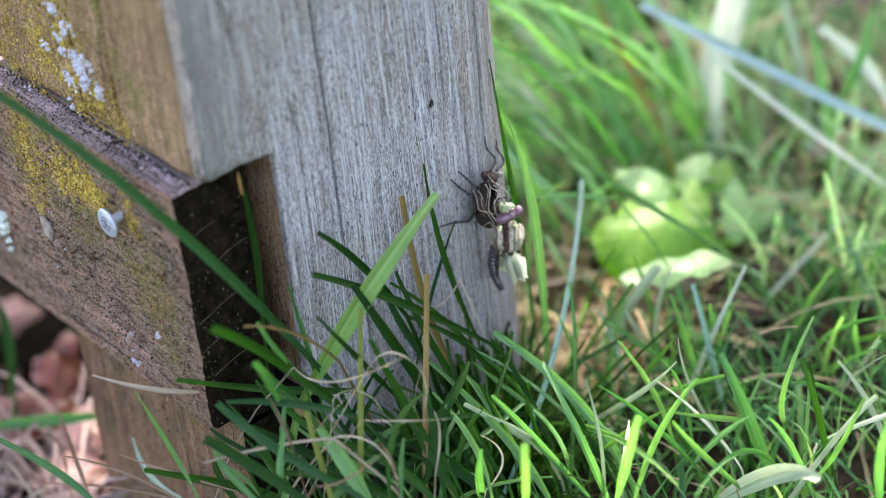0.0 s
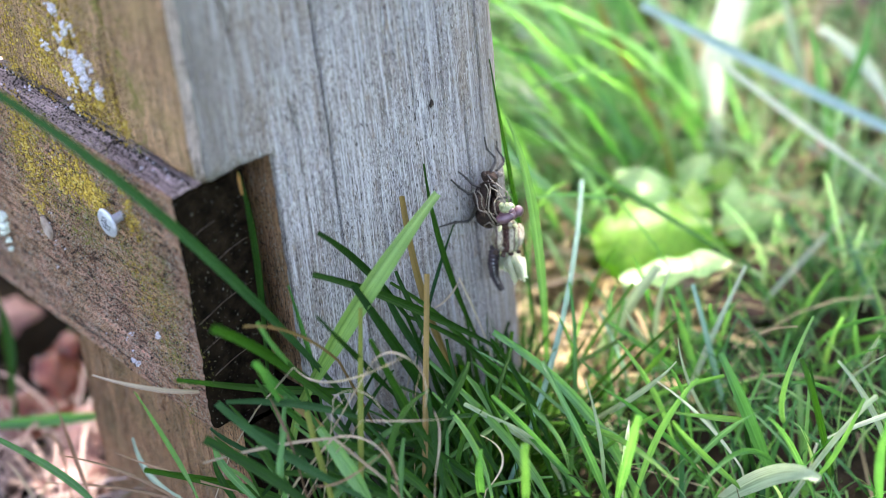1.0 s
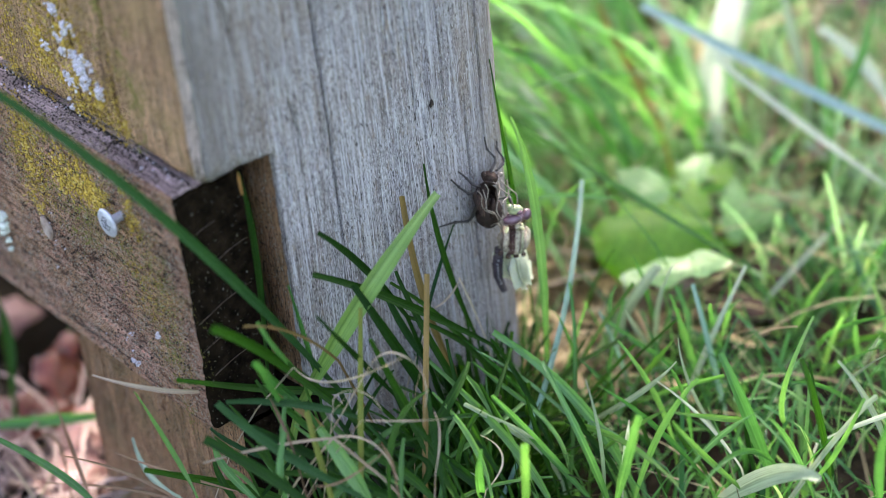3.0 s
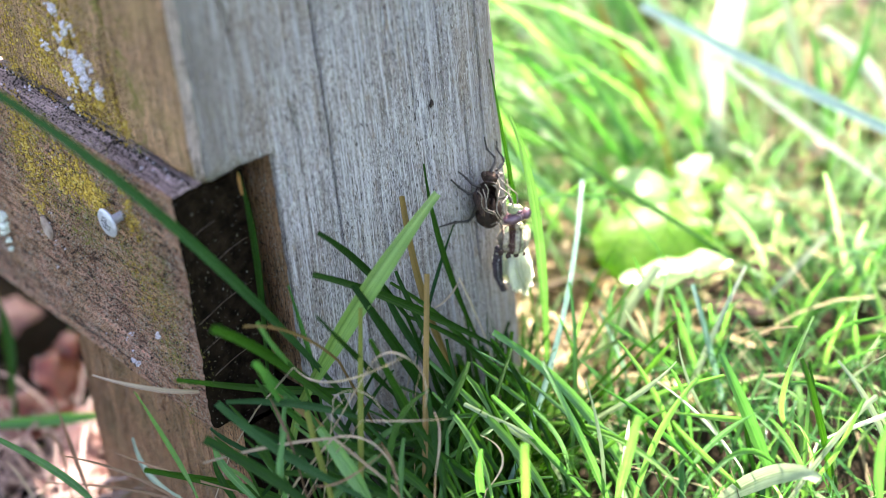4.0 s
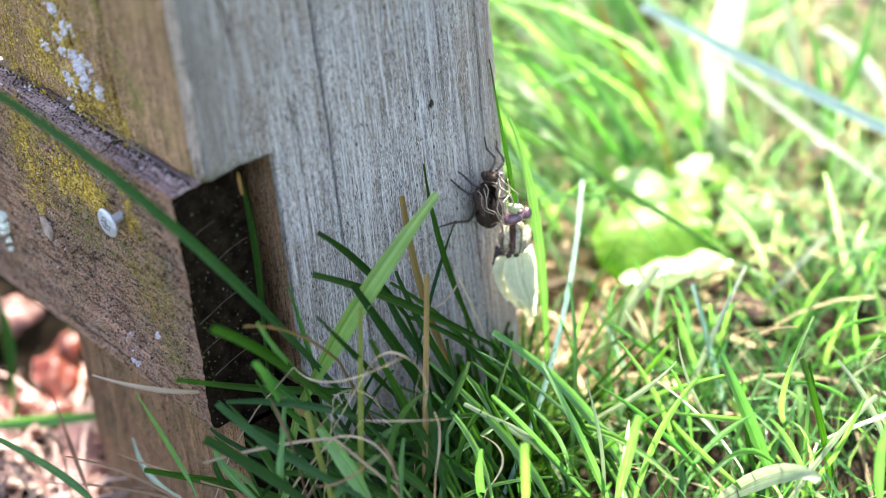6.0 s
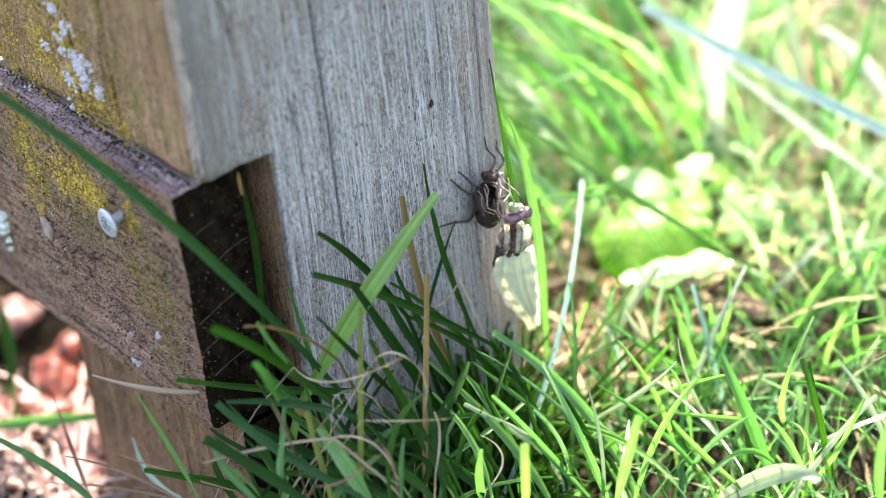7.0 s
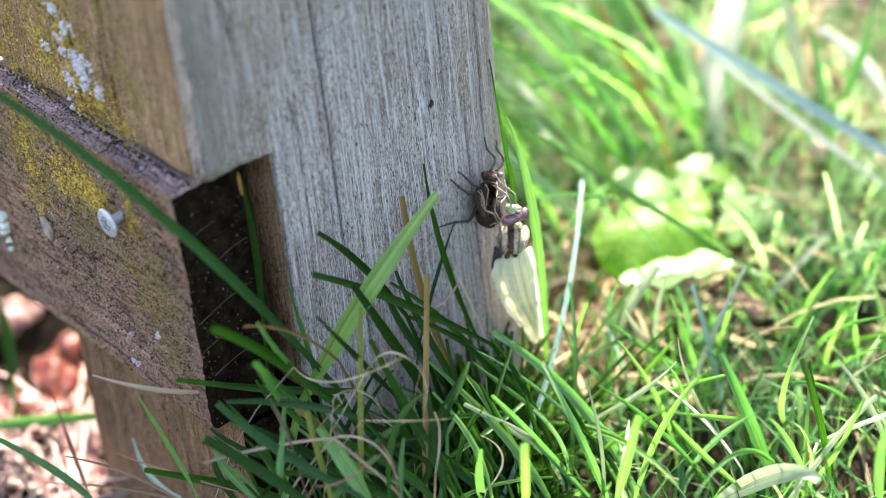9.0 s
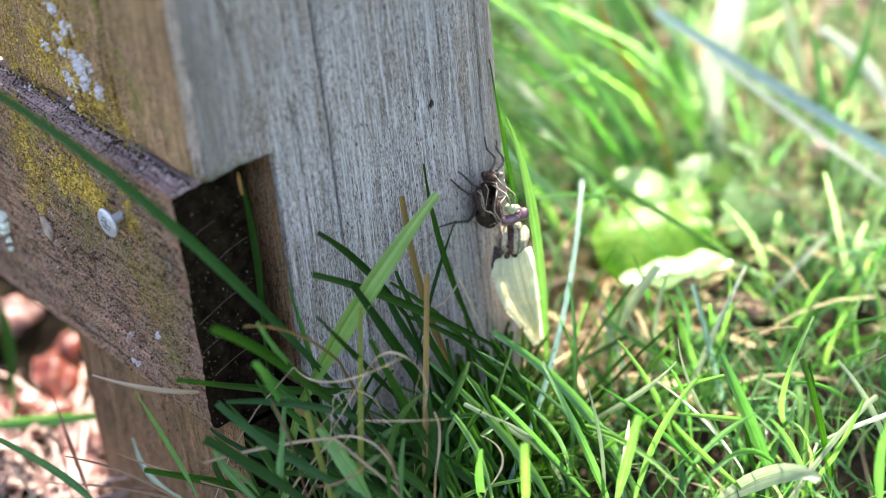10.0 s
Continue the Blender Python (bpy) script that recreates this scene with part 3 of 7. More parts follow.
blade((0.0177, -0.0328, 0.0356), (0.0163, -0.0182, 0.0505), (0.0105, -0.0051, 0.0600), 0.0026, STALK_TAN, "tan dry grass stalk against the post", group=POSTSIDE, blunt=0.6, name="dry_stem")
blade((-0.0071, -0.0288, 0.0535), (-0.0027, -0.0248, 0.0616), (0.0038, -0.0202, 0.0723), 0.0018, GRASS_LIGHT, "thin green grass blade", group=POSTSIDE, blunt=0.6)
blade((0.0162, -0.0315, 0.0493), (0.0084, -0.0161, 0.0597), (-0.0229, -0.0500, 0.1167), 0.0020, GRASS_LIGHT, "short cut-off green grass blade", group=POSTSIDE, blunt=0.85)
blade((0.0189, -0.0471, 0.0344), (0.0318, -0.0491, 0.0431), (0.0264, -0.0404, 0.0481), 0.0020, GRASS_DARK, "dark green grass blade beside the weathered post", group=POSTSIDE)
blade((0.0165, -0.0562, 0.0414), (0.0066, -0.0384, 0.0527), (-0.0073, -0.0165, 0.0651), 0.0032, GRASS_DARK, "dark green grass blade beside the weathered post", group=POSTSIDE, blunt=0.5)
blade((0.0258, -0.0604, 0.0379), (0.0204, -0.0452, 0.0501), (0.0077, -0.0275, 0.0589), 0.0030, GRASS_DARK, "dark green grass blade beside the weathered post", group=POSTSIDE, blunt=0.5)
blade((0.0448, -0.0633, 0.0274), (0.0388, -0.0460, 0.0413), (0.0236, -0.0234, 0.0534), 0.0034, GRASS_DARK, "dark green grass blade beside the weathered post", group=POSTSIDE, blunt=0.5)
blade((0.0614, -0.0700, 0.0207), (0.0584, -0.0550, 0.0410), (0.0508, -0.0300, 0.0628), 0.0028, GRASS_MID, "dark green grass blade beside the weathered post", group=POSTSIDE, blunt=0.4)
blade((0.0220, -0.0475, 0.0323), (0.0358, -0.0474, 0.0441), (0.0456, -0.0440, 0.0563), 0.0016, GRASS_DARK, "dark green grass blade beside the weathered post", group=POSTSIDE, blunt=0.65)
blade((0.0513, -0.0472, 0.0291), (0.0346, -0.0432, 0.0353), (0.0231, -0.0372, 0.0336), 0.0017, GRASS_DARK, "dark green grass blade beside the weathered post", group=POSTSIDE, blunt=0.70)
blade((0.0137, -0.0328, 0.0427), (0.0244, -0.0287, 0.0562), (0.0376, -0.0293, 0.0669), 0.0016, GRASS_DARK, "dark green grass blade beside the weathered post", group=POSTSIDE, blunt=0.30)
blade((0.0485, -0.0466, 0.0281), (0.0507, -0.0395, 0.0378), (0.0466, -0.0300, 0.0447), 0.0015, GRASS_DARK, "dark green grass blade beside the weathered post", group=POSTSIDE, blunt=0.59)
blade((0.0355, -0.0384, 0.0316), (0.0545, -0.0459, 0.0397), (0.0772, -0.0409, 0.0368), 0.0016, GRASS_MID, "fresh green grass blade beside the weathered post", group=POSTSIDE, blunt=0.81)
blade((0.0022, -0.0293, 0.0442), (0.0038, -0.0175, 0.0585), (0.0034, -0.0061, 0.0707), 0.0019, GRASS_DARK, "dark green grass blade beside the weathered post", group=POSTSIDE, blunt=0.47)
blade((0.0443, -0.0442, 0.0224), (0.0449, -0.0308, 0.0377), (0.0474, -0.0229, 0.0486), 0.0012, GRASS_LIGHT, "fresh green grass blade beside the weathered post", group=POSTSIDE, blunt=0.76)
blade((-0.0115, -0.0130, 0.0320), (-0.0004, -0.0147, 0.0395), (0.0099, -0.0159, 0.0471), 0.0012, GRASS_DARK, "dark green grass blade beside the weathered post", group=POSTSIDE, blunt=0.64)
blade((0.0565, -0.0474, 0.0258), (0.0609, -0.0434, 0.0424), (0.0661, -0.0374, 0.0516), 0.0014, GRASS_BLUE, "dark green grass blade beside the weathered post", group=POSTSIDE, blunt=0.35)
blade((0.0325, -0.0495, 0.0253), (0.0469, -0.0561, 0.0302), (0.0659, -0.0654, 0.0279), 0.0012, GRASS_MID, "fresh green grass blade beside the weathered post", group=POSTSIDE, blunt=0.58)
blade((0.0056, -0.0387, 0.0521), (0.0090, -0.0336, 0.0607), (0.0101, -0.0275, 0.0683), 0.0020, GRASS_DARK, "dark green grass blade beside the weathered post", group=POSTSIDE, blunt=0.69)
blade((0.0017, -0.0356, 0.0445), (0.0148, -0.0394, 0.0514), (0.0304, -0.0477, 0.0556), 0.0021, GRASS_DARK, "dark green grass blade beside the weathered post", group=POSTSIDE, blunt=0.43)
blade((0.0252, -0.0388, 0.0228), (0.0247, -0.0329, 0.0288), (0.0202, -0.0237, 0.0351), 0.0016, GRASS_DARK, "dark green grass blade beside the weathered post", group=POSTSIDE, blunt=0.37)
blade((0.0285, -0.0522, 0.0257), (0.0383, -0.0484, 0.0383), (0.0452, -0.0424, 0.0508), 0.0016, GRASS_LIGHT, "fresh green grass blade beside the weathered post", group=POSTSIDE, blunt=0.33)
blade((0.0152, -0.0326, 0.0427), (0.0256, -0.0341, 0.0500), (0.0339, -0.0372, 0.0536), 0.0019, GRASS_MID, "fresh green grass blade beside the weathered post", group=POSTSIDE, blunt=0.56)
blade((0.0121, -0.0177, 0.0292), (0.0123, -0.0087, 0.0393), (0.0114, -0.0026, 0.0453), 0.0021, GRASS_BLUE, "dark green grass blade beside the weathered post", group=POSTSIDE, blunt=0.77)
blade((-0.0018, -0.0228, 0.0390), (-0.0087, -0.0092, 0.0481), (-0.0133, -0.0006, 0.0537), 0.0016, GRASS_DARK, "dark green grass blade beside the weathered post", group=POSTSIDE, blunt=0.71)
blade((0.0057, -0.0361, 0.0369), (0.0101, -0.0292, 0.0482), (0.0130, -0.0239, 0.0566), 0.0019, GRASS_DARK, "dark green grass blade beside the weathered post", group=POSTSIDE, blunt=0.82)
blade((0.0164, -0.0194, 0.0331), (0.0282, -0.0166, 0.0462), (0.0411, -0.0159, 0.0580), 0.0015, GRASS_DARK, "dark green grass blade beside the weathered post", group=POSTSIDE, blunt=0.49)
blade((0.0270, -0.0434, 0.0267), (0.0237, -0.0288, 0.0401), (0.0201, -0.0170, 0.0501), 0.0020, GRASS_MID, "fresh green grass blade beside the weathered post", group=POSTSIDE, blunt=0.83)
blade((0.0439, -0.0624, 0.0327), (0.0466, -0.0517, 0.0467), (0.0442, -0.0384, 0.0593), 0.0019, GRASS_LIGHT, "fresh green grass blade beside the weathered post", group=POSTSIDE, blunt=0.39)
blade((0.0280, -0.0605, 0.0402), (0.0332, -0.0517, 0.0544), (0.0378, -0.0447, 0.0661), 0.0020, GRASS_DARK, "dark green grass blade beside the weathered post", group=POSTSIDE, blunt=0.69)
blade((-0.0087, -0.0137, 0.0462), (-0.0097, -0.0086, 0.0511), (-0.0119, -0.0024, 0.0560), 0.0016, GRASS_DARK, "dark green grass blade beside the weathered post", group=POSTSIDE, blunt=0.39)
blade((0.0504, -0.0471, 0.0296), (0.0633, -0.0431, 0.0455), (0.0778, -0.0371, 0.0561), 0.0016, GRASS_DARK, "dark green grass blade beside the weathered post", group=POSTSIDE, blunt=0.50)
blade((0.0154, -0.0559, 0.0454), (0.0195, -0.0519, 0.0533), (0.0239, -0.0491, 0.0601), 0.0016, GRASS_MID, "fresh green grass blade beside the weathered post", group=POSTSIDE, blunt=0.67)
blade((0.0107, -0.0524, 0.0371), (0.0217, -0.0605, 0.0374), (0.0344, -0.0700, 0.0355), 0.0017, GRASS_DARK, "dark green grass blade beside the weathered post", group=POSTSIDE, blunt=0.82)
blade((0.0383, -0.0523, 0.0327), (0.0459, -0.0481, 0.0438), (0.0555, -0.0479, 0.0522), 0.0017, GRASS_DARK, "dark green grass blade beside the weathered post", group=POSTSIDE, blunt=0.83)
blade((0.0194, -0.0509, 0.0456), (0.0093, -0.0349, 0.0547), (0.0035, -0.0230, 0.0629), 0.0017, GRASS_LIGHT, "fresh green grass blade beside the weathered post", group=POSTSIDE, blunt=0.47)
blade((0.0333, -0.0658, 0.0404), (0.0208, -0.0595, 0.0408), (0.0081, -0.0533, 0.0369), 0.0016, GRASS_DARK, "dark green grass blade beside the weathered post", group=POSTSIDE, blunt=0.62)
blade((-0.0072, -0.0398, 0.0407), (0.0046, -0.0417, 0.0486), (0.0166, -0.0449, 0.0552), 0.0022, GRASS_MID, "fresh green grass blade beside the weathered post", group=POSTSIDE, blunt=0.81)
blade((-0.0024, -0.0211, 0.0499), (-0.0098, -0.0102, 0.0558), (-0.0132, -0.0031, 0.0606), 0.0016, GRASS_BLUE, "dark green grass blade beside the weathered post", group=POSTSIDE, blunt=0.59)
blade((0.0027, -0.0269, 0.0275), (-0.0120, -0.0148, 0.0284), (-0.0248, -0.0053, 0.0280), 0.0013, GRASS_DARK, "dark green grass blade beside the weathered post", group=POSTSIDE, blunt=0.46)
blade((0.0225, -0.0460, 0.0377), (0.0191, -0.0315, 0.0507), (0.0176, -0.0215, 0.0605), 0.0015, GRASS_DARK, "dark green grass blade beside the weathered post", group=POSTSIDE, blunt=0.63)
blade((0.0374, -0.0436, 0.0379), (0.0310, -0.0396, 0.0530), (0.0229, -0.0336, 0.0627), 0.0013, GRASS_DARK, "dark green grass blade beside the weathered post", group=POSTSIDE, blunt=0.43)
blade((0.0169, -0.0312, 0.0213), (0.0263, -0.0325, 0.0279), (0.0322, -0.0324, 0.0331), 0.0017, GRASS_LIGHT, "fresh green grass blade beside the weathered post", group=POSTSIDE, blunt=0.77)
blade((0.0333, -0.0616, 0.0401), (0.0331, -0.0501, 0.0527), (0.0290, -0.0384, 0.0621), 0.0016, GRASS_DARK, "dark green grass blade beside the weathered post", group=POSTSIDE, blunt=0.46)
blade((-0.0107, -0.0095, 0.0296), (-0.0115, -0.0016, 0.0377), (-0.0106, 0.0023, 0.0427), 0.0021, GRASS_DARK, "dark green grass blade beside the weathered post", group=POSTSIDE, blunt=0.59)
blade((0.0169, -0.0289, 0.0294), (0.0175, -0.0227, 0.0369), (0.0155, -0.0150, 0.0437), 0.0012, GRASS_DARK, "dark green grass blade beside the weathered post", group=POSTSIDE, blunt=0.66)
blade((-0.0055, -0.0046, 0.0246), (-0.0052, -0.0139, 0.0146), (-0.0025, -0.0284, 0.0008), 0.0014, GRASS_DARK, "dark green grass blade beside the weathered post", group=POSTSIDE, blunt=0.69)
blade((0.0038, -0.0085, 0.0319), (0.0044, 0.0056, 0.0480), (0.0069, 0.0157, 0.0613), 0.0016, GRASS_MID, "fresh green grass blade beside the weathered post", group=POSTSIDE, blunt=0.33)
blade((-0.0067, -0.0348, 0.0478), (-0.0084, -0.0262, 0.0559), (-0.0110, -0.0173, 0.0636), 0.0016, GRASS_DARK, "dark green grass blade beside the weathered post", group=POSTSIDE, blunt=0.30)
blade((-0.0027, -0.0103, 0.0272), (-0.0042, -0.0023, 0.0349), (-0.0090, 0.0052, 0.0391), 0.0013, GRASS_LIGHT, "fresh green grass blade beside the weathered post", group=POSTSIDE, blunt=0.38)
blade((0.0294, -0.0394, 0.0285), (0.0419, -0.0398, 0.0386), (0.0555, -0.0433, 0.0463), 0.0014, GRASS_DARK, "dark green grass blade beside the weathered post", group=POSTSIDE, blunt=0.58)
blade((-0.0065, -0.0250, 0.0496), (-0.0058, -0.0168, 0.0592), (-0.0077, -0.0070, 0.0683), 0.0019, GRASS_DARK, "dark green grass blade beside the weathered post", group=POSTSIDE, blunt=0.34)
blade((0.0311, -0.0435, 0.0402), (0.0449, -0.0423, 0.0451), (0.0564, -0.0363, 0.0460), 0.0015, GRASS_MID, "fresh green grass blade beside the weathered post", group=POSTSIDE, blunt=0.59)
blade((0.0084, -0.0343, 0.0305), (0.0239, -0.0343, 0.0437), (0.0384, -0.0363, 0.0539), 0.0020, GRASS_DARK, "dark green grass blade beside the weathered post", group=POSTSIDE, blunt=0.83)
blade((0.1141, -0.0739, 0.0036), (0.1050, -0.0978, 0.0376), (0.1036, -0.1169, 0.0596), 0.0020, GRASS_SHEEN, "bright green grass blade rising from the lawn", group=INLAWN, blunt=0.12)
blade((0.1061, -0.0203, -0.0023), (0.0859, -0.0254, 0.0317), (0.0723, -0.0204, 0.0537), 0.0015, GRASS_LIGHT, "bright green grass blade rising from the lawn", group=INLAWN, blunt=0.2)
blade((0.2065, -0.0322, -0.0200), (0.1978, -0.0510, 0.0152), (0.1965, -0.0657, 0.0379), 0.0014, GRASS_LIGHT, "bright green grass blade rising from the lawn", group=INLAWN, blunt=0.12)
blade((0.1658, 0.0085, -0.0172), (0.1439, -0.0095, 0.0180), (0.1356, -0.0227, 0.0407), 0.0022, GRASS_SHEEN, "bright green grass blade rising from the lawn", group=INLAWN, blunt=0.3)
blade((0.1938, -0.0528, -0.0211), (0.1795, -0.0815, 0.0141), (0.1720, -0.1039, 0.0369), 0.0012, GRASS_LIGHT, "bright green grass blade rising from the lawn", group=INLAWN, blunt=0.3)
blade((0.2128, -0.0446, -0.0185), (0.1939, -0.0818, 0.0167), (0.1825, -0.1116, 0.0395), 0.0021, GRASS_MID, "bright green grass blade rising from the lawn", group=INLAWN, blunt=0.2)
blade((0.2081, -0.0609, -0.0206), (0.1881, -0.0847, 0.0145), (0.1764, -0.1000, 0.0373), 0.0017, GRASS_PALE, "bright green grass blade rising from the lawn", group=INLAWN, blunt=0.2)
blade((0.1978, -0.0641, -0.0207), (0.1764, -0.0888, 0.0144), (0.1702, -0.1080, 0.0372), 0.0011, GRASS_PALE, "bright green grass blade rising from the lawn", group=INLAWN, blunt=0.2)
blade((0.1532, -0.0942, 0.0039), (0.1463, -0.1276, 0.0379), (0.1425, -0.1530, 0.0599), 0.0016, GRASS_PALE_LIT, "bright green grass blade rising from the lawn", group=INLAWN, blunt=0.2)
blade((0.1334, -0.0026, -0.0043), (0.1148, -0.0214, 0.0297), (0.1037, -0.0277, 0.0517), 0.0011, GRASS_LIGHT, "bright green grass blade rising from the lawn", group=INLAWN, blunt=0.12)
blade((0.1466, -0.0107, -0.0232), (0.1215, -0.0295, 0.0120), (0.1060, -0.0354, 0.0347), 0.0022, GRASS_SHEEN, "bright green grass blade rising from the lawn", group=INLAWN, blunt=0.2)
blade((0.1148, -0.0831, 0.0051), (0.0951, -0.0803, 0.0391), (0.0788, -0.0741, 0.0611), 0.0017, GRASS_LIGHT, "bright green grass blade rising from the lawn", group=INLAWN, blunt=0.2)
blade((0.1449, -0.0157, -0.0128), (0.1300, -0.0438, 0.0224), (0.1232, -0.0610, 0.0452), 0.0019, GRASS_MID, "bright green grass blade rising from the lawn", group=INLAWN, blunt=0.3)
blade((0.1772, -0.0113, -0.0192), (0.1599, -0.0302, 0.0160), (0.1500, -0.0355, 0.0388), 0.0021, GRASS_SHEEN, "bright green grass blade rising from the lawn", group=INLAWN, blunt=0.8)
blade((0.0920, -0.0392, 0.0008), (0.0670, -0.0471, 0.0348), (0.0490, -0.0472, 0.0568), 0.0016, GRASS_PALE, "bright green grass blade rising from the lawn", group=INLAWN, blunt=0.8)
blade((0.1642, -0.0080, -0.0120), (0.1393, -0.0269, 0.0232), (0.1237, -0.0395, 0.0460), 0.0019, GRASS_PALE, "bright green grass blade rising from the lawn", group=INLAWN, blunt=0.3)
blade((0.1812, -0.0248, -0.0141), (0.1599, -0.0418, 0.0211), (0.1461, -0.0549, 0.0438), 0.0016, GRASS_LIGHT, "bright green grass blade rising from the lawn", group=INLAWN, blunt=0.8)
blade((0.2123, -0.0620, -0.0224), (0.1929, -0.0749, 0.0128), (0.1836, -0.0841, 0.0356), 0.0021, GRASS_LIGHT, "bright green grass blade rising from the lawn", group=INLAWN, blunt=0.12)
blade((0.1542, -0.0409, -0.0250), (0.1508, -0.0519, 0.0102), (0.1591, -0.0552, 0.0330), 0.0018, GRASS_SHEEN, "bright green grass blade rising from the lawn", group=INLAWN, blunt=0.2)
blade((0.1064, -0.0306, 0.0022), (0.1044, -0.0637, 0.0362), (0.1053, -0.0811, 0.0582), 0.0019, GRASS_PALE, "bright green grass blade rising from the lawn", group=INLAWN, blunt=0.2)
blade((0.1515, -0.0684, -0.0007), (0.1163, -0.0884, 0.0333), (0.0900, -0.0953, 0.0553), 0.0020, GRASS_LIGHT, "bright green grass blade rising from the lawn", group=INLAWN, blunt=0.3)
blade((0.1743, -0.0132, -0.0184), (0.1630, -0.0379, 0.0168), (0.1590, -0.0571, 0.0396), 0.0017, GRASS_SHEEN, "bright green grass blade rising from the lawn", group=INLAWN, blunt=0.12)
blade((0.0822, -0.0693, 0.0071), (0.0758, -0.0775, 0.0411), (0.0767, -0.0715, 0.0631), 0.0012, GRASS_PALE, "bright green grass blade rising from the lawn", group=INLAWN, blunt=0.3)
blade((0.1768, -0.0202, -0.0213), (0.1700, -0.0381, 0.0139), (0.1695, -0.0408, 0.0367), 0.0016, GRASS_LIGHT, "bright green grass blade rising from the lawn", group=INLAWN, blunt=0.12)
blade((0.0984, -0.0603, -0.0008), (0.0871, -0.0762, 0.0332), (0.0785, -0.0878, 0.0552), 0.0017, GRASS_PALE_LIT, "bright green grass blade rising from the lawn", group=INLAWN, blunt=0.12)
blade((0.0843, -0.0480, 0.0036), (0.0658, -0.0576, 0.0376), (0.0480, -0.0582, 0.0596), 0.0020, GRASS_PALE, "bright green grass blade rising from the lawn", group=INLAWN, blunt=0.12)
blade((0.1718, -0.0231, -0.0243), (0.1547, -0.0334, 0.0109), (0.1465, -0.0397, 0.0337), 0.0012, GRASS_LIGHT, "bright green grass blade rising from the lawn", group=INLAWN, blunt=0.8)
blade((0.1487, 0.0026, -0.0217), (0.1439, -0.0154, 0.0135), (0.1460, -0.0145, 0.0363), 0.0012, GRASS_PALE, "bright green grass blade rising from the lawn", group=INLAWN, blunt=0.12)
blade((0.0971, -0.0488, 0.0059), (0.0874, -0.0775, 0.0399), (0.0855, -0.0987, 0.0619), 0.0016, GRASS_MID, "bright green grass blade rising from the lawn", group=INLAWN, blunt=0.2)
blade((0.1360, -0.0721, -0.0024), (0.1208, -0.0717, 0.0316), (0.1179, -0.0691, 0.0536), 0.0011, GRASS_PALE, "bright green grass blade rising from the lawn", group=INLAWN, blunt=0.3)
blade((0.1608, -0.0142, -0.0139), (0.1510, -0.0247, 0.0213), (0.1541, -0.0311, 0.0440), 0.0019, GRASS_PALE, "bright green grass blade rising from the lawn", group=INLAWN, blunt=0.12)
blade((0.0897, -0.0450, 0.0006), (0.0736, -0.0614, 0.0346), (0.0614, -0.0645, 0.0566), 0.0014, GRASS_SHEEN, "bright green grass blade rising from the lawn", group=INLAWN, blunt=0.8)
blade((0.1459, -0.1246, 0.0046), (0.1329, -0.1598, 0.0386), (0.1232, -0.1888, 0.0606), 0.0014, GRASS_LIGHT, "bright green grass blade rising from the lawn", group=INLAWN, blunt=0.12)
blade((0.1250, -0.0878, 0.0070), (0.1054, -0.0917, 0.0410), (0.0906, -0.0870, 0.0630), 0.0011, GRASS_PALE_LIT, "bright green grass blade rising from the lawn", group=INLAWN, blunt=0.3)
blade((0.1718, -0.0027, -0.0129), (0.1573, -0.0133, 0.0223), (0.1469, -0.0191, 0.0451), 0.0016, GRASS_LIGHT, "bright green grass blade rising from the lawn", group=INLAWN, blunt=0.2)
blade((0.0007, 0.0098, 0.0599), (-0.0197, 0.0120, 0.0709), (-0.0326, 0.0267, 0.0761), 0.0015, STRAW, "pale dry curled grass leaf in the tuft", group=POSTSIDE, blunt=0.5, grow=0.7, curl=1.5, name="dry_stem")
blade((0.0054, -0.0396, 0.0661), (-0.0093, -0.0287, 0.0657), (-0.0263, -0.0176, 0.0635), 0.0010, STRAW, "pale dry curled grass leaf in the tuft", group=POSTSIDE, blunt=0.6, grow=0.9, curl=1.0, name="dry_stem")
blade((0.0054, -0.0396, 0.0661), (0.0133, -0.0479, 0.0638), (0.0142, -0.0570, 0.0544), 0.0007, STRAW, "pale dry curled grass leaf in the tuft", group=POSTSIDE, blunt=0.5, grow=1, curl=1.0, name="dry_stem")
blade((0.0070, -0.0221, 0.0821), (0.0138, -0.0314, 0.0776), (0.0212, -0.0568, 0.0960), 0.0007, STRAW, "pale dry curled grass leaf in the tuft", group=POSTSIDE, blunt=0.6, curl=1.2, name="dry_stem")
blade((0.0878, -0.0120, 0.0406), (0.0851, -0.0100, 0.0548), (0.0826, -0.0080, 0.0659), 0.0007, STRAW, "pale dry curled grass leaf in the tuft", group=POSTSIDE, blunt=0.8, name="dry_stem")
blade((0.0720, -0.0080, 0.0601), (0.0780, -0.0080, 0.0611), (0.0833, -0.0080, 0.0655), 0.0007, STRAW, "pale dry curled grass leaf in the tuft", group=POSTSIDE, blunt=0.6, name="dry_stem")
blade((0.0437, -0.0602, 0.0335), (0.0518, -0.0597, 0.0411), (0.0497, -0.0525, 0.0472), 0.0007, STRAW, "pale dry curled grass leaf in the tuft", group=POSTSIDE, name="dry_stem")
blade((0.0499, -0.0474, 0.0283), (0.0417, -0.0341, 0.0360), (0.0359, -0.0209, 0.0456), 0.0011, GRASS_PALE, "pale green grass leaf in the tuft", group=POSTSIDE, blunt=0.3)
blade((-0.0059, -0.0350, 0.0651), (-0.0048, -0.0296, 0.0720), (-0.0042, -0.0243, 0.0783), 0.0010, DRY_BROWN, "thin brown dry stem in the tuft", group=POSTSIDE, name="dry_stem")
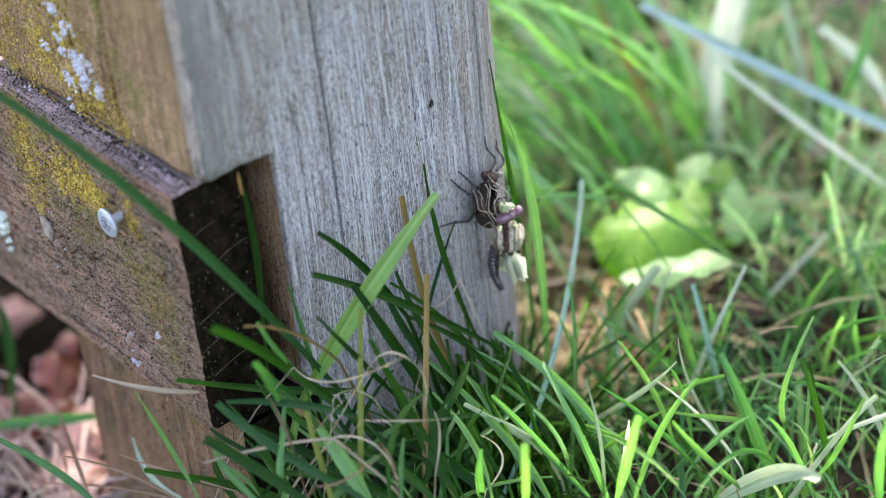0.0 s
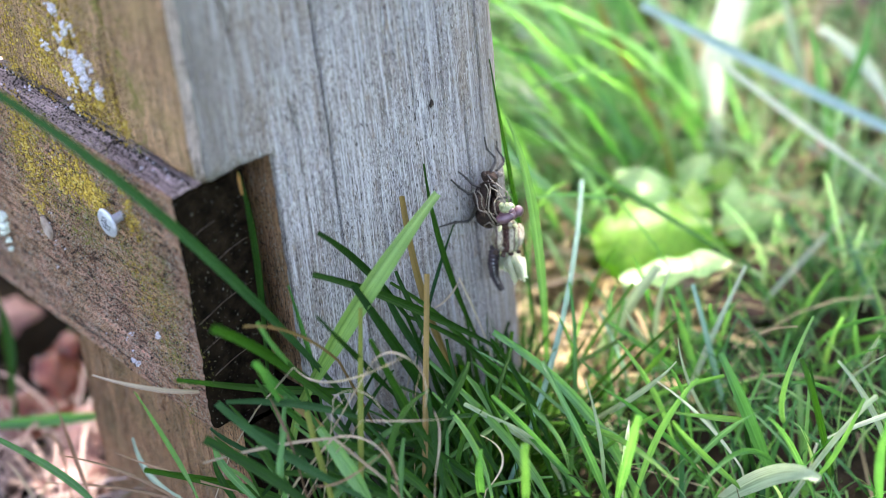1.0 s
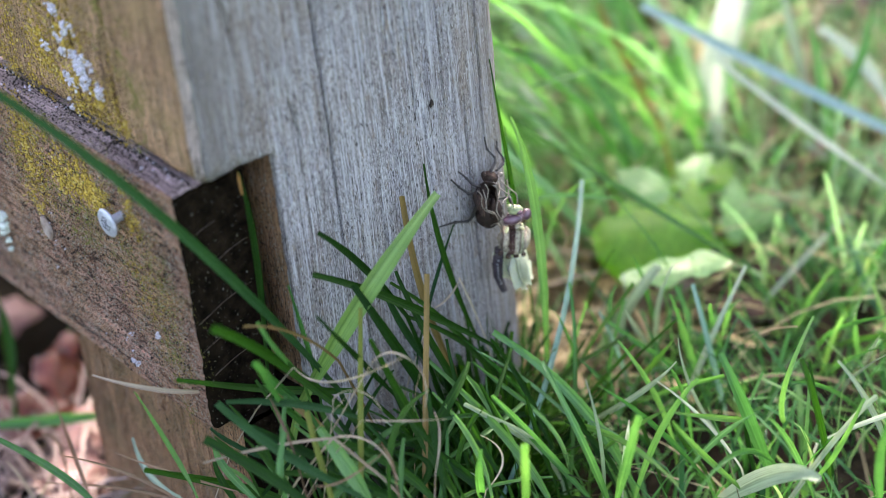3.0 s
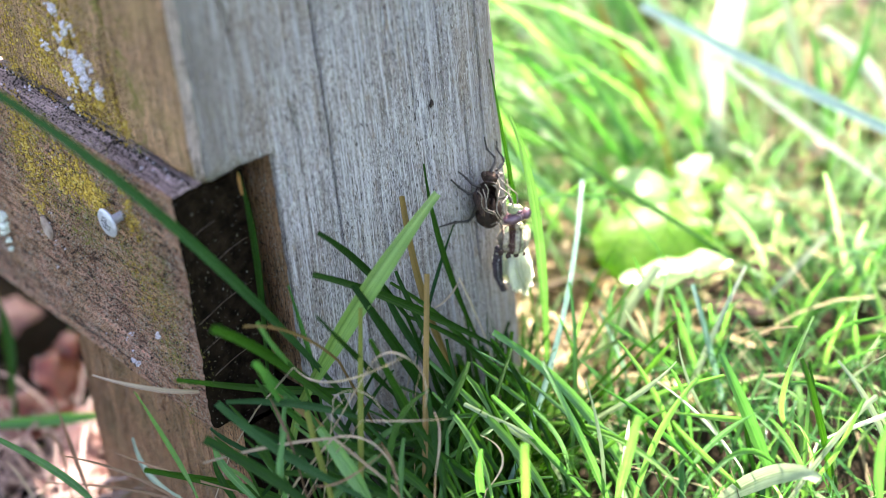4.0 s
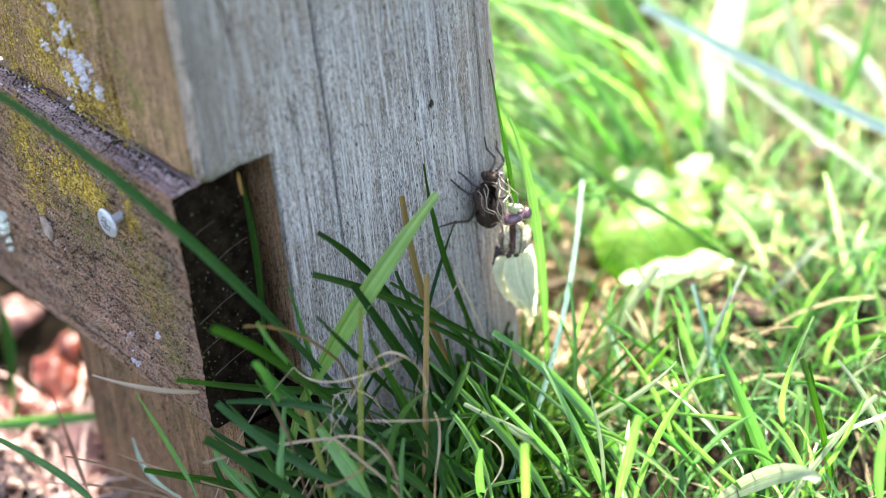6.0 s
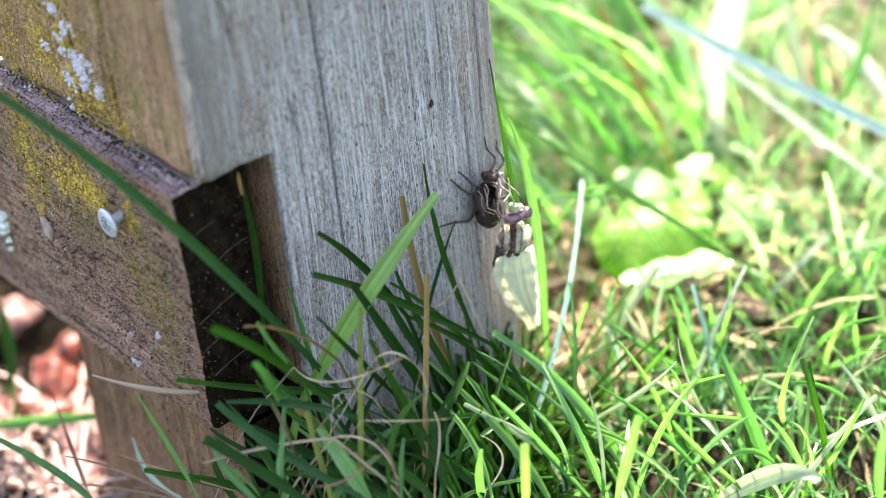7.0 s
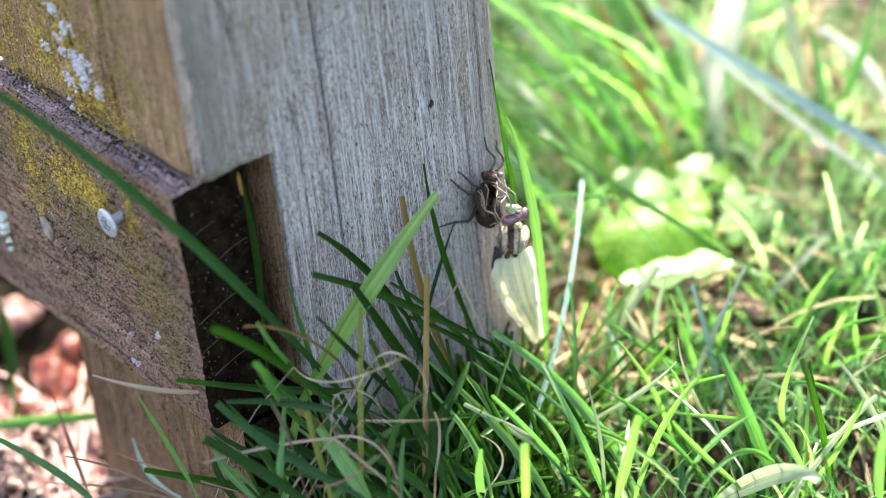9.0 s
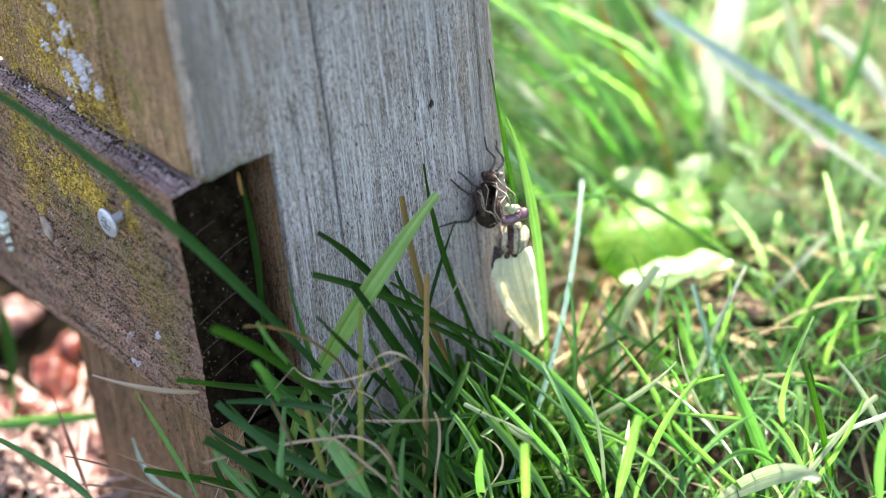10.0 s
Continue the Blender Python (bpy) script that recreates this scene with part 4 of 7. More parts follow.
blade((0.0105, -0.0608, 0.0591), (0.0121, -0.0571, 0.0645), (0.0117, -0.0536, 0.0681), 0.0008, DRY_BROWN, "thin brown dry stem in the tuft", group=POSTSIDE, name="dry_stem")
blade((0.0221, -0.0646, 0.0561), (0.0281, -0.0610, 0.0653), (0.0298, -0.0573, 0.0708), 0.0005, STRAW, "pale dry curled grass leaf in the tuft", group=POSTSIDE, name="dry_stem")
blade((0.0115, -0.0463, 0.0726), (0.0213, -0.0549, 0.0714), (0.0302, -0.0623, 0.0708), 0.0005, STRAW, "pale dry curled grass leaf in the tuft", group=POSTSIDE, curl=1.0, name="dry_stem")
blade((0.0215, -0.0417, 0.0862), (0.0275, -0.0450, 0.0877), (0.0310, -0.0518, 0.0829), 0.0007, STRAW, "pale dry curled grass leaf in the tuft", group=POSTSIDE, curl=1.0, name="dry_stem")
blade((0.0310, -0.0518, 0.0829), (0.0296, -0.0552, 0.0782), (0.0271, -0.0568, 0.0743), 0.0004, STRAW, "pale dry curled grass leaf in the tuft", group=POSTSIDE, name="dry_stem")
blade((0.0107, -0.0341, 0.0716), (0.0129, -0.0335, 0.0742), (0.0173, -0.0360, 0.0751), 0.0004, STRAW, "pale dry curled grass leaf in the tuft", group=POSTSIDE, curl=1.0, name="dry_stem")
blade((0.0137, -0.0412, 0.0801), (0.0169, -0.0459, 0.0776), (0.0170, -0.0491, 0.0740), 0.0004, STRAW, "pale dry curled grass leaf in the tuft", group=POSTSIDE, name="dry_stem")
blade((-0.0142, -0.0399, 0.0577), (-0.0124, -0.0361, 0.0634), (-0.0065, -0.0330, 0.0719), 0.0020, GRASS_LIGHT, "green grass blade with a blue sheen", group=POSTSIDE, blunt=0.6)
blade((-0.0074, -0.0464, 0.0598), (-0.0006, -0.0511, 0.0604), (0.0116, -0.0554, 0.0660), 0.0007, DRY_BROWN, "thin brown dry stem in the tuft", group=POSTSIDE, name="dry_stem")
blade((-0.0239, -0.0055, 0.0438), (-0.0246, 0.0031, 0.0569), (-0.0291, 0.0095, 0.0773), 0.0016, GRASS_LIGHT, "thin light green grass blade before the rail", group=POSTSIDE, blunt=0.3)
blade((-0.0378, 0.0304, 0.0243), (-0.0409, 0.0471, 0.0315), (-0.0500, 0.0691, 0.0395), 0.0026, GRASS_LIGHT, "light green grass blade before the rail", group=POSTSIDE, blunt=0.6)
blade((-0.0171, 0.0129, 0.0226), (-0.0260, 0.0282, 0.0319), (-0.0386, 0.0437, 0.0383), 0.0012, DRY_BROWN, "brown dry curled grass leaf in the tuft", group=POSTSIDE, name="dry_stem")
blade((-0.0113, -0.0089, 0.0377), (-0.0203, 0.0137, 0.0380), (-0.0269, 0.0344, 0.0381), 0.0009, DRY_BROWN, "brown dry curled grass leaf in the tuft", group=POSTSIDE, name="dry_stem")
blade((-0.0152, 0.0099, 0.0209), (-0.0220, 0.0307, 0.0209), (-0.0399, 0.0586, 0.0193), 0.0010, DRY_BROWN, "brown dry curled grass leaf in the tuft", group=POSTSIDE, name="dry_stem")
blade((-0.0173, 0.0151, 0.0249), (-0.0139, 0.0379, 0.0186), (-0.0090, 0.0529, 0.0222), 0.0020, GRASS_PALE, "grey dry grass leaf before the rail", group=POSTSIDE, blunt=0.4)
blade((-0.0313, 0.0473, 0.0141), (-0.0253, 0.0637, 0.0202), (-0.0188, 0.0818, 0.0286), 0.0014, DRY_BROWN, "brown dry stem behind the fence", group=BEHIND, name="dry_stem")
blade((-0.0235, 0.0753, 0.0002), (-0.0170, 0.0900, 0.0048), (-0.0183, 0.1016, -0.0006), 0.0012, DRY_BROWN, "brown dry stem behind the fence", group=BEHIND, name="dry_stem")
blade((-0.0197, 0.1371, -0.0141), (-0.0027, 0.1237, -0.0144), (0.0144, 0.1103, -0.0147), 0.0042, GRASS_LIGHT, "green grass blade behind the fence", group=BEHIND, blunt=0.6)
blade((0.0012, 0.1510, -0.0152), (0.0075, 0.1580, -0.0021), (0.0108, 0.1676, 0.0113), 0.0040, GRASS_DARK, "dark grass blade behind the fence", group=BEHIND, blunt=0.4)
blade((-0.0346, 0.0778, -0.0065), (-0.0347, 0.0851, 0.0015), (-0.0360, 0.0913, 0.0073), 0.0011, STRAW, "pale dry curled grass leaf in the tuft", group=BEHIND, name="dry_stem")
TALL = blade((0.1123, -0.0120, 0.0147), (0.1094, -0.0160, 0.0788), (0.1055, -0.0120, 0.1166), 0.0031, GRASS_TALL, "tall bright green grass blade beside the post", group=TALLS, blunt=0.3)
blade((0.1157, -0.0012, 0.0606), (0.1128, -0.0012, 0.0864), (0.1086, -0.0012, 0.1317), 0.0015, GRASS_DARK, "tall dark green grass blade behind the post edge", group=TALLS, blunt=0.25)
blade((0.0614, -0.0424, 0.0041), (0.1032, -0.0284, 0.0381), (0.1516, 0.0087, 0.0601), 0.0018, GRASS_SILVER, "long blue-green grass stalk", group=INLAWN, blunt=0.8, grow=0.8)
blade((0.0865, -0.0462, -0.0052), (0.1029, -0.0366, 0.0288), (0.1176, -0.0204, 0.0508), 0.0014, GRASS_LIGHT, "bright green grass blade rising from the lawn", group=INLAWN, blunt=0.7)
blade((0.1444, 0.0131, -0.0152), (0.1452, 0.0011, 0.0200), (0.1477, -0.0097, 0.0428), 0.0010, GRASS_DARK, "thin dark green grass blade", group=INLAWN, blunt=0.3)
ARCH = blade((0.1198, 0.0020, 0.0052), (0.1457, 0.0194, 0.0392), (0.1537, 0.0039, 0.0612), 0.0013, GRASS_LIGHT, "thin arching green grass blade", group=INLAWN, blunt=0.5)
blade((0.1115, 0.0267, -0.0032), (0.1005, 0.0108, 0.0308), (0.0942, 0.0004, 0.0528), 0.0013, GRASS_LIGHT, "bright green grass blade rising from the lawn", group=INLAWN, blunt=0.7)
blade((0.0537, -0.0464, 0.0115), (0.0376, -0.0653, 0.0444), (0.0319, -0.0752, 0.0658), 0.0026, GRASS_LIGHT, "bright green grass blade rising from the lawn", group=INLAWN, blunt=0.4)
blade((0.0488, -0.0718, 0.0289), (0.0346, -0.0905, 0.0613), (0.0295, -0.0978, 0.0824), 0.0025, GRASS_LIGHT, "bright green grass blade rising from the lawn", group=INLAWN, blunt=0.8)
blade((0.1100, -0.0244, -0.0004), (0.0729, -0.0384, 0.0336), (0.0405, -0.0465, 0.0556), 0.0019, GRASS_BLUE, "bright green grass blade rising from the lawn", group=INLAWN, blunt=0.6)
blade((0.0994, -0.0669, -0.0015), (0.0916, -0.0519, 0.0325), (0.0805, -0.0252, 0.0545), 0.0034, GRASS_LIGHT, "green bent grass blade in the lawn", group=INLAWN, blunt=0.6)
blade((0.1040, -0.0516, -0.0059), (0.0961, -0.0364, 0.0281), (0.0846, -0.0287, 0.0501), 0.0022, GRASS_LIGHT, "bright green grass blade rising from the lawn", group=INLAWN, blunt=0.5)
blade((0.0838, -0.0707, 0.0066), (0.0714, -0.0761, 0.0406), (0.0742, -0.0553, 0.0626), 0.0024, GRASS_LIGHT, "green bent grass blade in the lawn", group=INLAWN, blunt=0.5)
blade((0.0814, -0.0681, 0.0066), (0.0652, -0.0577, 0.0406), (0.0528, -0.0560, 0.0626), 0.0024, GRASS_LIGHT, "green bent grass blade in the lawn", group=INLAWN, blunt=0.5)
blade((0.0735, -0.0851, 0.0243), (0.0650, -0.1009, 0.0568), (0.0635, -0.1084, 0.0778), 0.0031, GRASS_LIGHT, "bright green grass blade rising from the lawn", group=INLAWN, blunt=0.7)
blade((0.0915, -0.0728, 0.0041), (0.0935, -0.0840, 0.0381), (0.1021, -0.0933, 0.0601), 0.0021, GRASS_LIGHT, "bright green grass blade rising from the lawn", group=INLAWN, blunt=0.6)
blade((0.1413, -0.0153, -0.0180), (0.1296, -0.0530, 0.0172), (0.1261, -0.0805, 0.0400), 0.0017, GRASS_LIGHT, "bright green grass blade rising from the lawn", group=INLAWN, blunt=0.7)
blade((0.1269, -0.0559, -0.0057), (0.1146, -0.0610, 0.0283), (0.1073, -0.0530, 0.0503), 0.0018, GRASS_LIGHT, "bright green grass blade rising from the lawn", group=INLAWN, blunt=0.5)
blade((0.1616, -0.0346, -0.0144), (0.1469, -0.0434, 0.0208), (0.1415, -0.0414, 0.0435), 0.0019, GRASS_LIGHT, "bright green grass blade rising from the lawn", group=INLAWN, blunt=0.4)
blade((0.1554, -0.0523, -0.0157), (0.1469, -0.0546, 0.0195), (0.1513, -0.0422, 0.0423), 0.0020, GRASS_SILVER, "blue-green grass blade in the lawn", group=INLAWN, blunt=0.7)
blade((0.1353, -0.0931, -0.0060), (0.1266, -0.0900, 0.0280), (0.1245, -0.0807, 0.0500), 0.0040, GRASS_LIGHT, "bright green grass blade rising from the lawn", group=INLAWN, blunt=0.5)
blade((0.1404, -0.1113, 0.0039), (0.1307, -0.1162, 0.0379), (0.1299, -0.1094, 0.0599), 0.0022, GRASS_DARK, "dark green grass blade in the lawn", group=INLAWN, blunt=0.7)
blade((0.1898, -0.0831, -0.0144), (0.1605, -0.0932, 0.0208), (0.1342, -0.1011, 0.0435), 0.0014, GRASS_LIGHT, "bright green grass blade rising from the lawn", group=INLAWN, blunt=0.7)
blade((0.1271, -0.1045, 0.0002), (0.1323, -0.1211, 0.0342), (0.1354, -0.1344, 0.0562), 0.0018, GRASS_PALE, "pale dry grass stalk in the lawn", group=INLAWN, blunt=0.9, grow=0.9)
blade((0.1418, -0.1005, -0.0033), (0.1305, -0.1227, 0.0307), (0.1352, -0.1297, 0.0527), 0.0018, GRASS_LIGHT, "bright green grass blade rising from the lawn", group=INLAWN, blunt=0.5)
blade((0.1124, -0.0867, -0.0011), (0.1086, -0.1176, 0.0329), (0.0968, -0.1466, 0.0549), 0.0065, GRASS_PALE, "broad pale grass leaf bent over in the lawn", group=INLAWN, blunt=0.4)
blade((0.1673, -0.1136, -0.0024), (0.1526, -0.1168, 0.0316), (0.1425, -0.1127, 0.0536), 0.0019, GRASS_PALE, "pale dry grass blade in the lawn", group=INLAWN, blunt=0.5)
blade((0.1274, -0.1435, 0.0225), (0.1140, -0.1540, 0.0548), (0.1123, -0.1594, 0.0757), 0.0030, GRASS_LIGHT, "bright green grass blade rising from the lawn", group=INLAWN, blunt=0.5)
blade((0.1904, -0.0186, -0.0222), (0.1723, -0.0488, 0.0130), (0.1636, -0.0766, 0.0358), 0.0006, STRAW, "curved straw stem in the lawn", group=INLAWN, blunt=0.6, name="dry_stem")
blade((0.1473, -0.0366, -0.0146), (0.1487, -0.0498, 0.0205), (0.1691, -0.0489, 0.0433), 0.0020, GRASS_PALE, "pale green grass blade in the lawn", group=INLAWN, blunt=0.5)
blade((0.1485, -0.0130, -0.0236), (0.1336, -0.0251, 0.0115), (0.1279, -0.0220, 0.0343), 0.0014, GRASS_SILVER, "blue-green grass blade in the lawn", group=INLAWN, blunt=0.5)
blade((0.1290, -0.0616, -0.0038), (0.1190, -0.0693, 0.0302), (0.1083, -0.0713, 0.0522), 0.0014, GRASS_LIGHT, "bright green grass blade rising from the lawn", group=INLAWN)
blade((0.1172, -0.0994, 0.0070), (0.0941, -0.1014, 0.0410), (0.0805, -0.1042, 0.0630), 0.0019, GRASS_LIGHT, "bright green grass blade rising from the lawn", group=INLAWN, blunt=0.4)
blade((0.1329, -0.0968, 0.0072), (0.1020, -0.1102, 0.0412), (0.0609, -0.1326, 0.0632), 0.0018, GRASS_LIGHT, "bright green grass blade rising from the lawn", group=INLAWN, blunt=0.4)
blade((0.1332, -0.1108, 0.0035), (0.1173, -0.1165, 0.0375), (0.1033, -0.1209, 0.0595), 0.0019, GRASS_LIGHT, "bright green grass blade rising from the lawn", group=INLAWN, blunt=0.4)
blade((0.1783, -0.0327, -0.0256), (0.1454, -0.0343, 0.0096), (0.1283, -0.0228, 0.0323), 0.0022, GRASS_LIGHT, "bright green grass blade rising from the lawn", group=INLAWN, blunt=0.5)
blade((0.2082, -0.0423, -0.0230), (0.1905, -0.0662, 0.0122), (0.1871, -0.0930, 0.0349), 0.0017, GRASS_LIGHT, "bright green grass blade rising from the lawn", group=INLAWN, blunt=0.4)
blade((0.1569, -0.0793, -0.0012), (0.1375, -0.0942, 0.0328), (0.1527, -0.0935, 0.0548), 0.0018, GRASS_LIGHT, "bright green grass blade rising from the lawn", group=INLAWN, blunt=0.5)
blade((0.1022, -0.0192, 0.0007), (0.0863, -0.0702, 0.0347), (0.0662, -0.1204, 0.0567), 0.0019, GRASS_LIGHT, "bright green grass blade rising from the lawn", group=INLAWN, blunt=0.4)
blade((0.1481, 0.0088, -0.0201), (0.1478, -0.0109, 0.0151), (0.1553, -0.0222, 0.0378), 0.0041, GRASS_PALE, "broad pale green leaf stalk behind the post", group=INLAWN, blunt=0.7, grow=0.8)
blade((0.1425, 0.0319, 0.0079), (0.1551, 0.0236, 0.0095), (0.1675, 0.0152, 0.0107), 0.0012, STRAW, "flattened straw lying beside the post", group=BEHIND, blunt=0.8, grow=0.9, name="dry_stem")
blade((0.1481, 0.0187, -0.0019), (0.1552, 0.0146, -0.0003), (0.1636, 0.0091, 0.0007), 0.0018, STRAW, "flattened straw lying beside the post", group=BEHIND, blunt=0.6, grow=0.7, name="dry_stem")
blade((0.1310, 0.0174, -0.0007), (0.1409, 0.0108, 0.0004), (0.1500, 0.0035, 0.0001), 0.0011, STRAW, "flattened straw lying beside the post", group=BEHIND, blunt=0.7, grow=0.8, name="dry_stem")
blade((0.1573, 0.0484, 0.0044), (0.1677, 0.0416, 0.0058), (0.1761, 0.0332, 0.0036), 0.0015, STRAW, "flattened straw lying beside the post", group=BEHIND, blunt=0.7, grow=0.8, name="dry_stem")
blade((0.1948, -0.0237, 0.0168), (0.1699, 0.0068, 0.0464), (0.1499, 0.0368, 0.0712), 0.0019, GRASS_MID, "long green grass blade arching behind the post", group=BEHIND, blunt=0.4)
blade((0.2397, 0.0431, -0.0171), (0.2316, 0.0863, 0.0238), (0.2324, 0.1094, 0.0501), 0.0040, GRASS_LIGHT, "long green grass blade arching behind the post", group=BEHIND, blunt=0.4)
blade((0.2462, 0.0675, -0.0188), (0.2289, 0.0978, -0.0001), (0.2103, 0.1183, 0.0067), 0.0044, GRASS_LIGHT, "long green grass blade arching behind the post", group=BEHIND, blunt=0.4)
blade((0.2006, 0.0588, 0.0013), (0.1888, 0.0606, 0.0104), (0.1678, 0.0673, 0.0171), 0.0024, GRASS_LIGHT, "long green grass blade arching behind the post", group=BEHIND, blunt=0.6)
blade((0.3242, 0.0545, -0.0183), (0.3231, 0.0579, 0.0017), (0.3273, 0.0682, 0.0167), 0.0045, GRASS_LIGHT, "long green grass blade arching behind the post", group=BEHIND, blunt=0.5)
blade((0.3258, 0.0530, -0.0185), (0.3409, 0.0518, -0.0069), (0.3602, 0.0573, 0.0156), 0.0045, GRASS_LIGHT, "long green grass blade arching behind the post", group=BEHIND, blunt=0.5)
STEM = blade((0.2763, -0.0288, 0.0291), (0.2558, 0.0194, 0.0478), (0.2369, 0.0664, 0.0664), 0.0039, GRASS_STEM, "long pale blue-green stem lying over the lawn", group=BEHIND, blunt=0.8, grow=0.9)
blade((0.2580, -0.0396, 0.0189), (0.2498, -0.0022, 0.0360), (0.2403, 0.0299, 0.0547), 0.0025, GRASS_PALE_LIT, "long pale dry stem lying over the lawn", group=BEHIND, blunt=0.8, grow=0.25, name="dry_stem")
blade((0.3467, 0.0364, -0.0191), (0.3436, 0.0512, -0.0053), (0.3047, 0.0395, 0.0343), 0.0050, GRASS_PALE_LIT, "pale dry grass blade behind", group=BEHIND, blunt=0.6)
blade((0.2722, 0.0664, 0.0022), (0.2782, 0.0683, 0.0265), (0.2921, 0.0661, 0.0531), 0.0130, GRASS_PALE_LIT, "broad pale leaf blade standing behind the lawn", group=BEHIND, blunt=0.6)
blade((0.2991, 0.1087, -0.0484), (0.3069, 0.1233, -0.0256), (0.3301, 0.1334, 0.0053), 0.0090, GRASS_DARK, "broad green leaf blade standing behind the lawn", group=BEHIND, blunt=0.6)
blade((0.2550, 0.0927, -0.0350), (0.2527, 0.1172, -0.0099), (0.2481, 0.1454, 0.0173), 0.0050, GRASS_LIGHT, "long green grass blade arching behind the post", group=BEHIND, blunt=0.4)
blade((0.2496, 0.1026, -0.0286), (0.2464, 0.1262, -0.0054), (0.2339, 0.1474, 0.0075), 0.0050, GRASS_LIGHT, "long green grass blade arching behind the post", group=BEHIND, blunt=0.4)
blade((0.2760, 0.1015, -0.0417), (0.2790, 0.1252, -0.0129), (0.2857, 0.1492, 0.0194), 0.0050, GRASS_LIGHT, "long green grass blade arching behind the post", group=BEHIND, blunt=0.4)
blade((0.2709, 0.1312, -0.0304), (0.2703, 0.1548, -0.0048), (0.2646, 0.1740, 0.0116), 0.0050, GRASS_DARK, "long green grass blade arching behind the post", group=BEHIND, blunt=0.4)
blade((0.2874, 0.1096, -0.0402), (0.2983, 0.1285, -0.0101), (0.3069, 0.1422, 0.0125), 0.0055, GRASS_DARK, "long green grass blade arching behind the post", group=BEHIND, blunt=0.4)
blade((0.2483, 0.0084, -0.0309), (0.2607, 0.0056, -0.0234), (0.2855, 0.0111, -0.0134), 0.0028, GRASS_PALE, "pale grass blade behind", group=BEHIND)
blade((0.2810, -0.0097, -0.0401), (0.2856, 0.0028, -0.0225), (0.2967, 0.0383, -0.0081), 0.0030, GRASS_LIGHT, "long green grass blade arching behind the post", group=BEHIND)
blade((0.2455, 0.0314, -0.0250), (0.2575, 0.0576, -0.0202), (0.2677, 0.0732, -0.0114), 0.0030, GRASS_LIGHT, "long green grass blade arching behind the post", group=BEHIND)
blade((0.2650, 0.0208, -0.0201), (0.2663, 0.0164, -0.0238), (0.2708, 0.0092, -0.0280), 0.0034, GRASS_PALE, "pale grass blade behind", group=BEHIND, blunt=0.7)
blade((0.2204, 0.0463, 0.0043), (0.2150, 0.0623, 0.0347), (0.2070, 0.0849, 0.0701), 0.0041, GRASS_LIGHT, "long green grass blade arching behind the post", group=BEHIND, blunt=0.5)
blade((0.2039, 0.0497, 0.0113), (0.1943, 0.0614, 0.0332), (0.1784, 0.0712, 0.0477), 0.0024, GRASS_MID, "long green grass blade arching behind the post", group=BEHIND, blunt=0.5)
blade((0.1577, -0.0008, 0.0535), (0.1456, 0.0052, 0.0584), (0.1308, 0.0123, 0.0622), 0.0016, GRASS_LIGHT, "long green grass blade arching behind the post", group=BEHIND, blunt=0.5)
blade((0.2287, 0.0519, 0.0263), (0.2294, 0.0681, 0.0448), (0.2307, 0.0830, 0.0623), 0.0030, STALK_GOLD, "yellowed grass blade behind the post", group=BEHIND, blunt=0.5)
blade((0.2636, 0.0548, 0.0334), (0.2684, 0.0557, 0.0472), (0.2708, 0.0508, 0.0695), 0.0100, GRASS_PALE_LIT, "broad pale leaf blade standing behind the lawn", group=BEHIND, blunt=0.8)
blade((0.3045, 0.0087, 0.0173), (0.2998, 0.0184, 0.0328), (0.2908, 0.0296, 0.0459), 0.0050, GRASS_PALE_LIT, "pale dry grass blade behind", group=BEHIND, blunt=0.6)
blade((0.2677, 0.0034, 0.0144), (0.2714, 0.0104, 0.0340), (0.2762, 0.0211, 0.0584), 0.0035, GRASS_LIGHT, "long green grass blade arching behind the post", group=BEHIND, blunt=0.4)
blade((0.2839, 0.0139, 0.0227), (0.2930, 0.0123, 0.0373), (0.3026, 0.0142, 0.0561), 0.0035, GRASS_LIGHT, "long green grass blade arching behind the post", group=BEHIND, blunt=0.4)
blade((0.2903, 0.0364, 0.0188), (0.2883, 0.0400, 0.0381), (0.2871, 0.0441, 0.0588), 0.0038, GRASS_PALE, "pale grass blade behind", group=BEHIND, blunt=0.5)
blade((0.2211, 0.1079, 0.0045), (0.2156, 0.1100, 0.0192), (0.2050, 0.1129, 0.0306), 0.0073, GRASS_PALE_LIT, "broad pale leaf blade standing behind the lawn", group=BEHIND, blunt=0.6)
blade((0.2487, 0.1327, 0.0039), (0.2434, 0.1381, 0.0224), (0.2349, 0.1434, 0.0383), 0.0066, GRASS_PALE, "broad pale leaf blade standing behind the lawn", group=BEHIND, blunt=0.6)
blade((0.2646, 0.0675, -0.0204), (0.2651, 0.0744, 0.0049), (0.2682, 0.0820, 0.0332), 0.0056, GRASS_LIGHT, "long green grass blade arching behind the post", group=BEHIND, blunt=0.4)
blade((0.2447, 0.1103, 0.0100), (0.2418, 0.1150, 0.0299), (0.2431, 0.1190, 0.0526), 0.0056, GRASS_LIGHT, "long green grass blade arching behind the post", group=BEHIND, blunt=0.4)
blade((0.2887, -0.0027, -0.0087), (0.2789, 0.0053, 0.0003), (0.2679, 0.0174, 0.0130), 0.0029, GRASS_PALE, "pale grass blade behind", group=BEHIND, blunt=0.6)
blade((0.2367, -0.0244, -0.0083), (0.2327, -0.0201, 0.0016), (0.2275, -0.0117, 0.0151), 0.0034, GRASS_SHEEN, "green grass blade with a blue sheen", group=BEHIND, blunt=0.7)
blade((0.1972, -0.0234, -0.0066), (0.2221, -0.0246, 0.0047), (0.2439, -0.0260, 0.0132), 0.0020, GRASS_PALE, "pale grass blade behind", group=BEHIND, blunt=0.6)
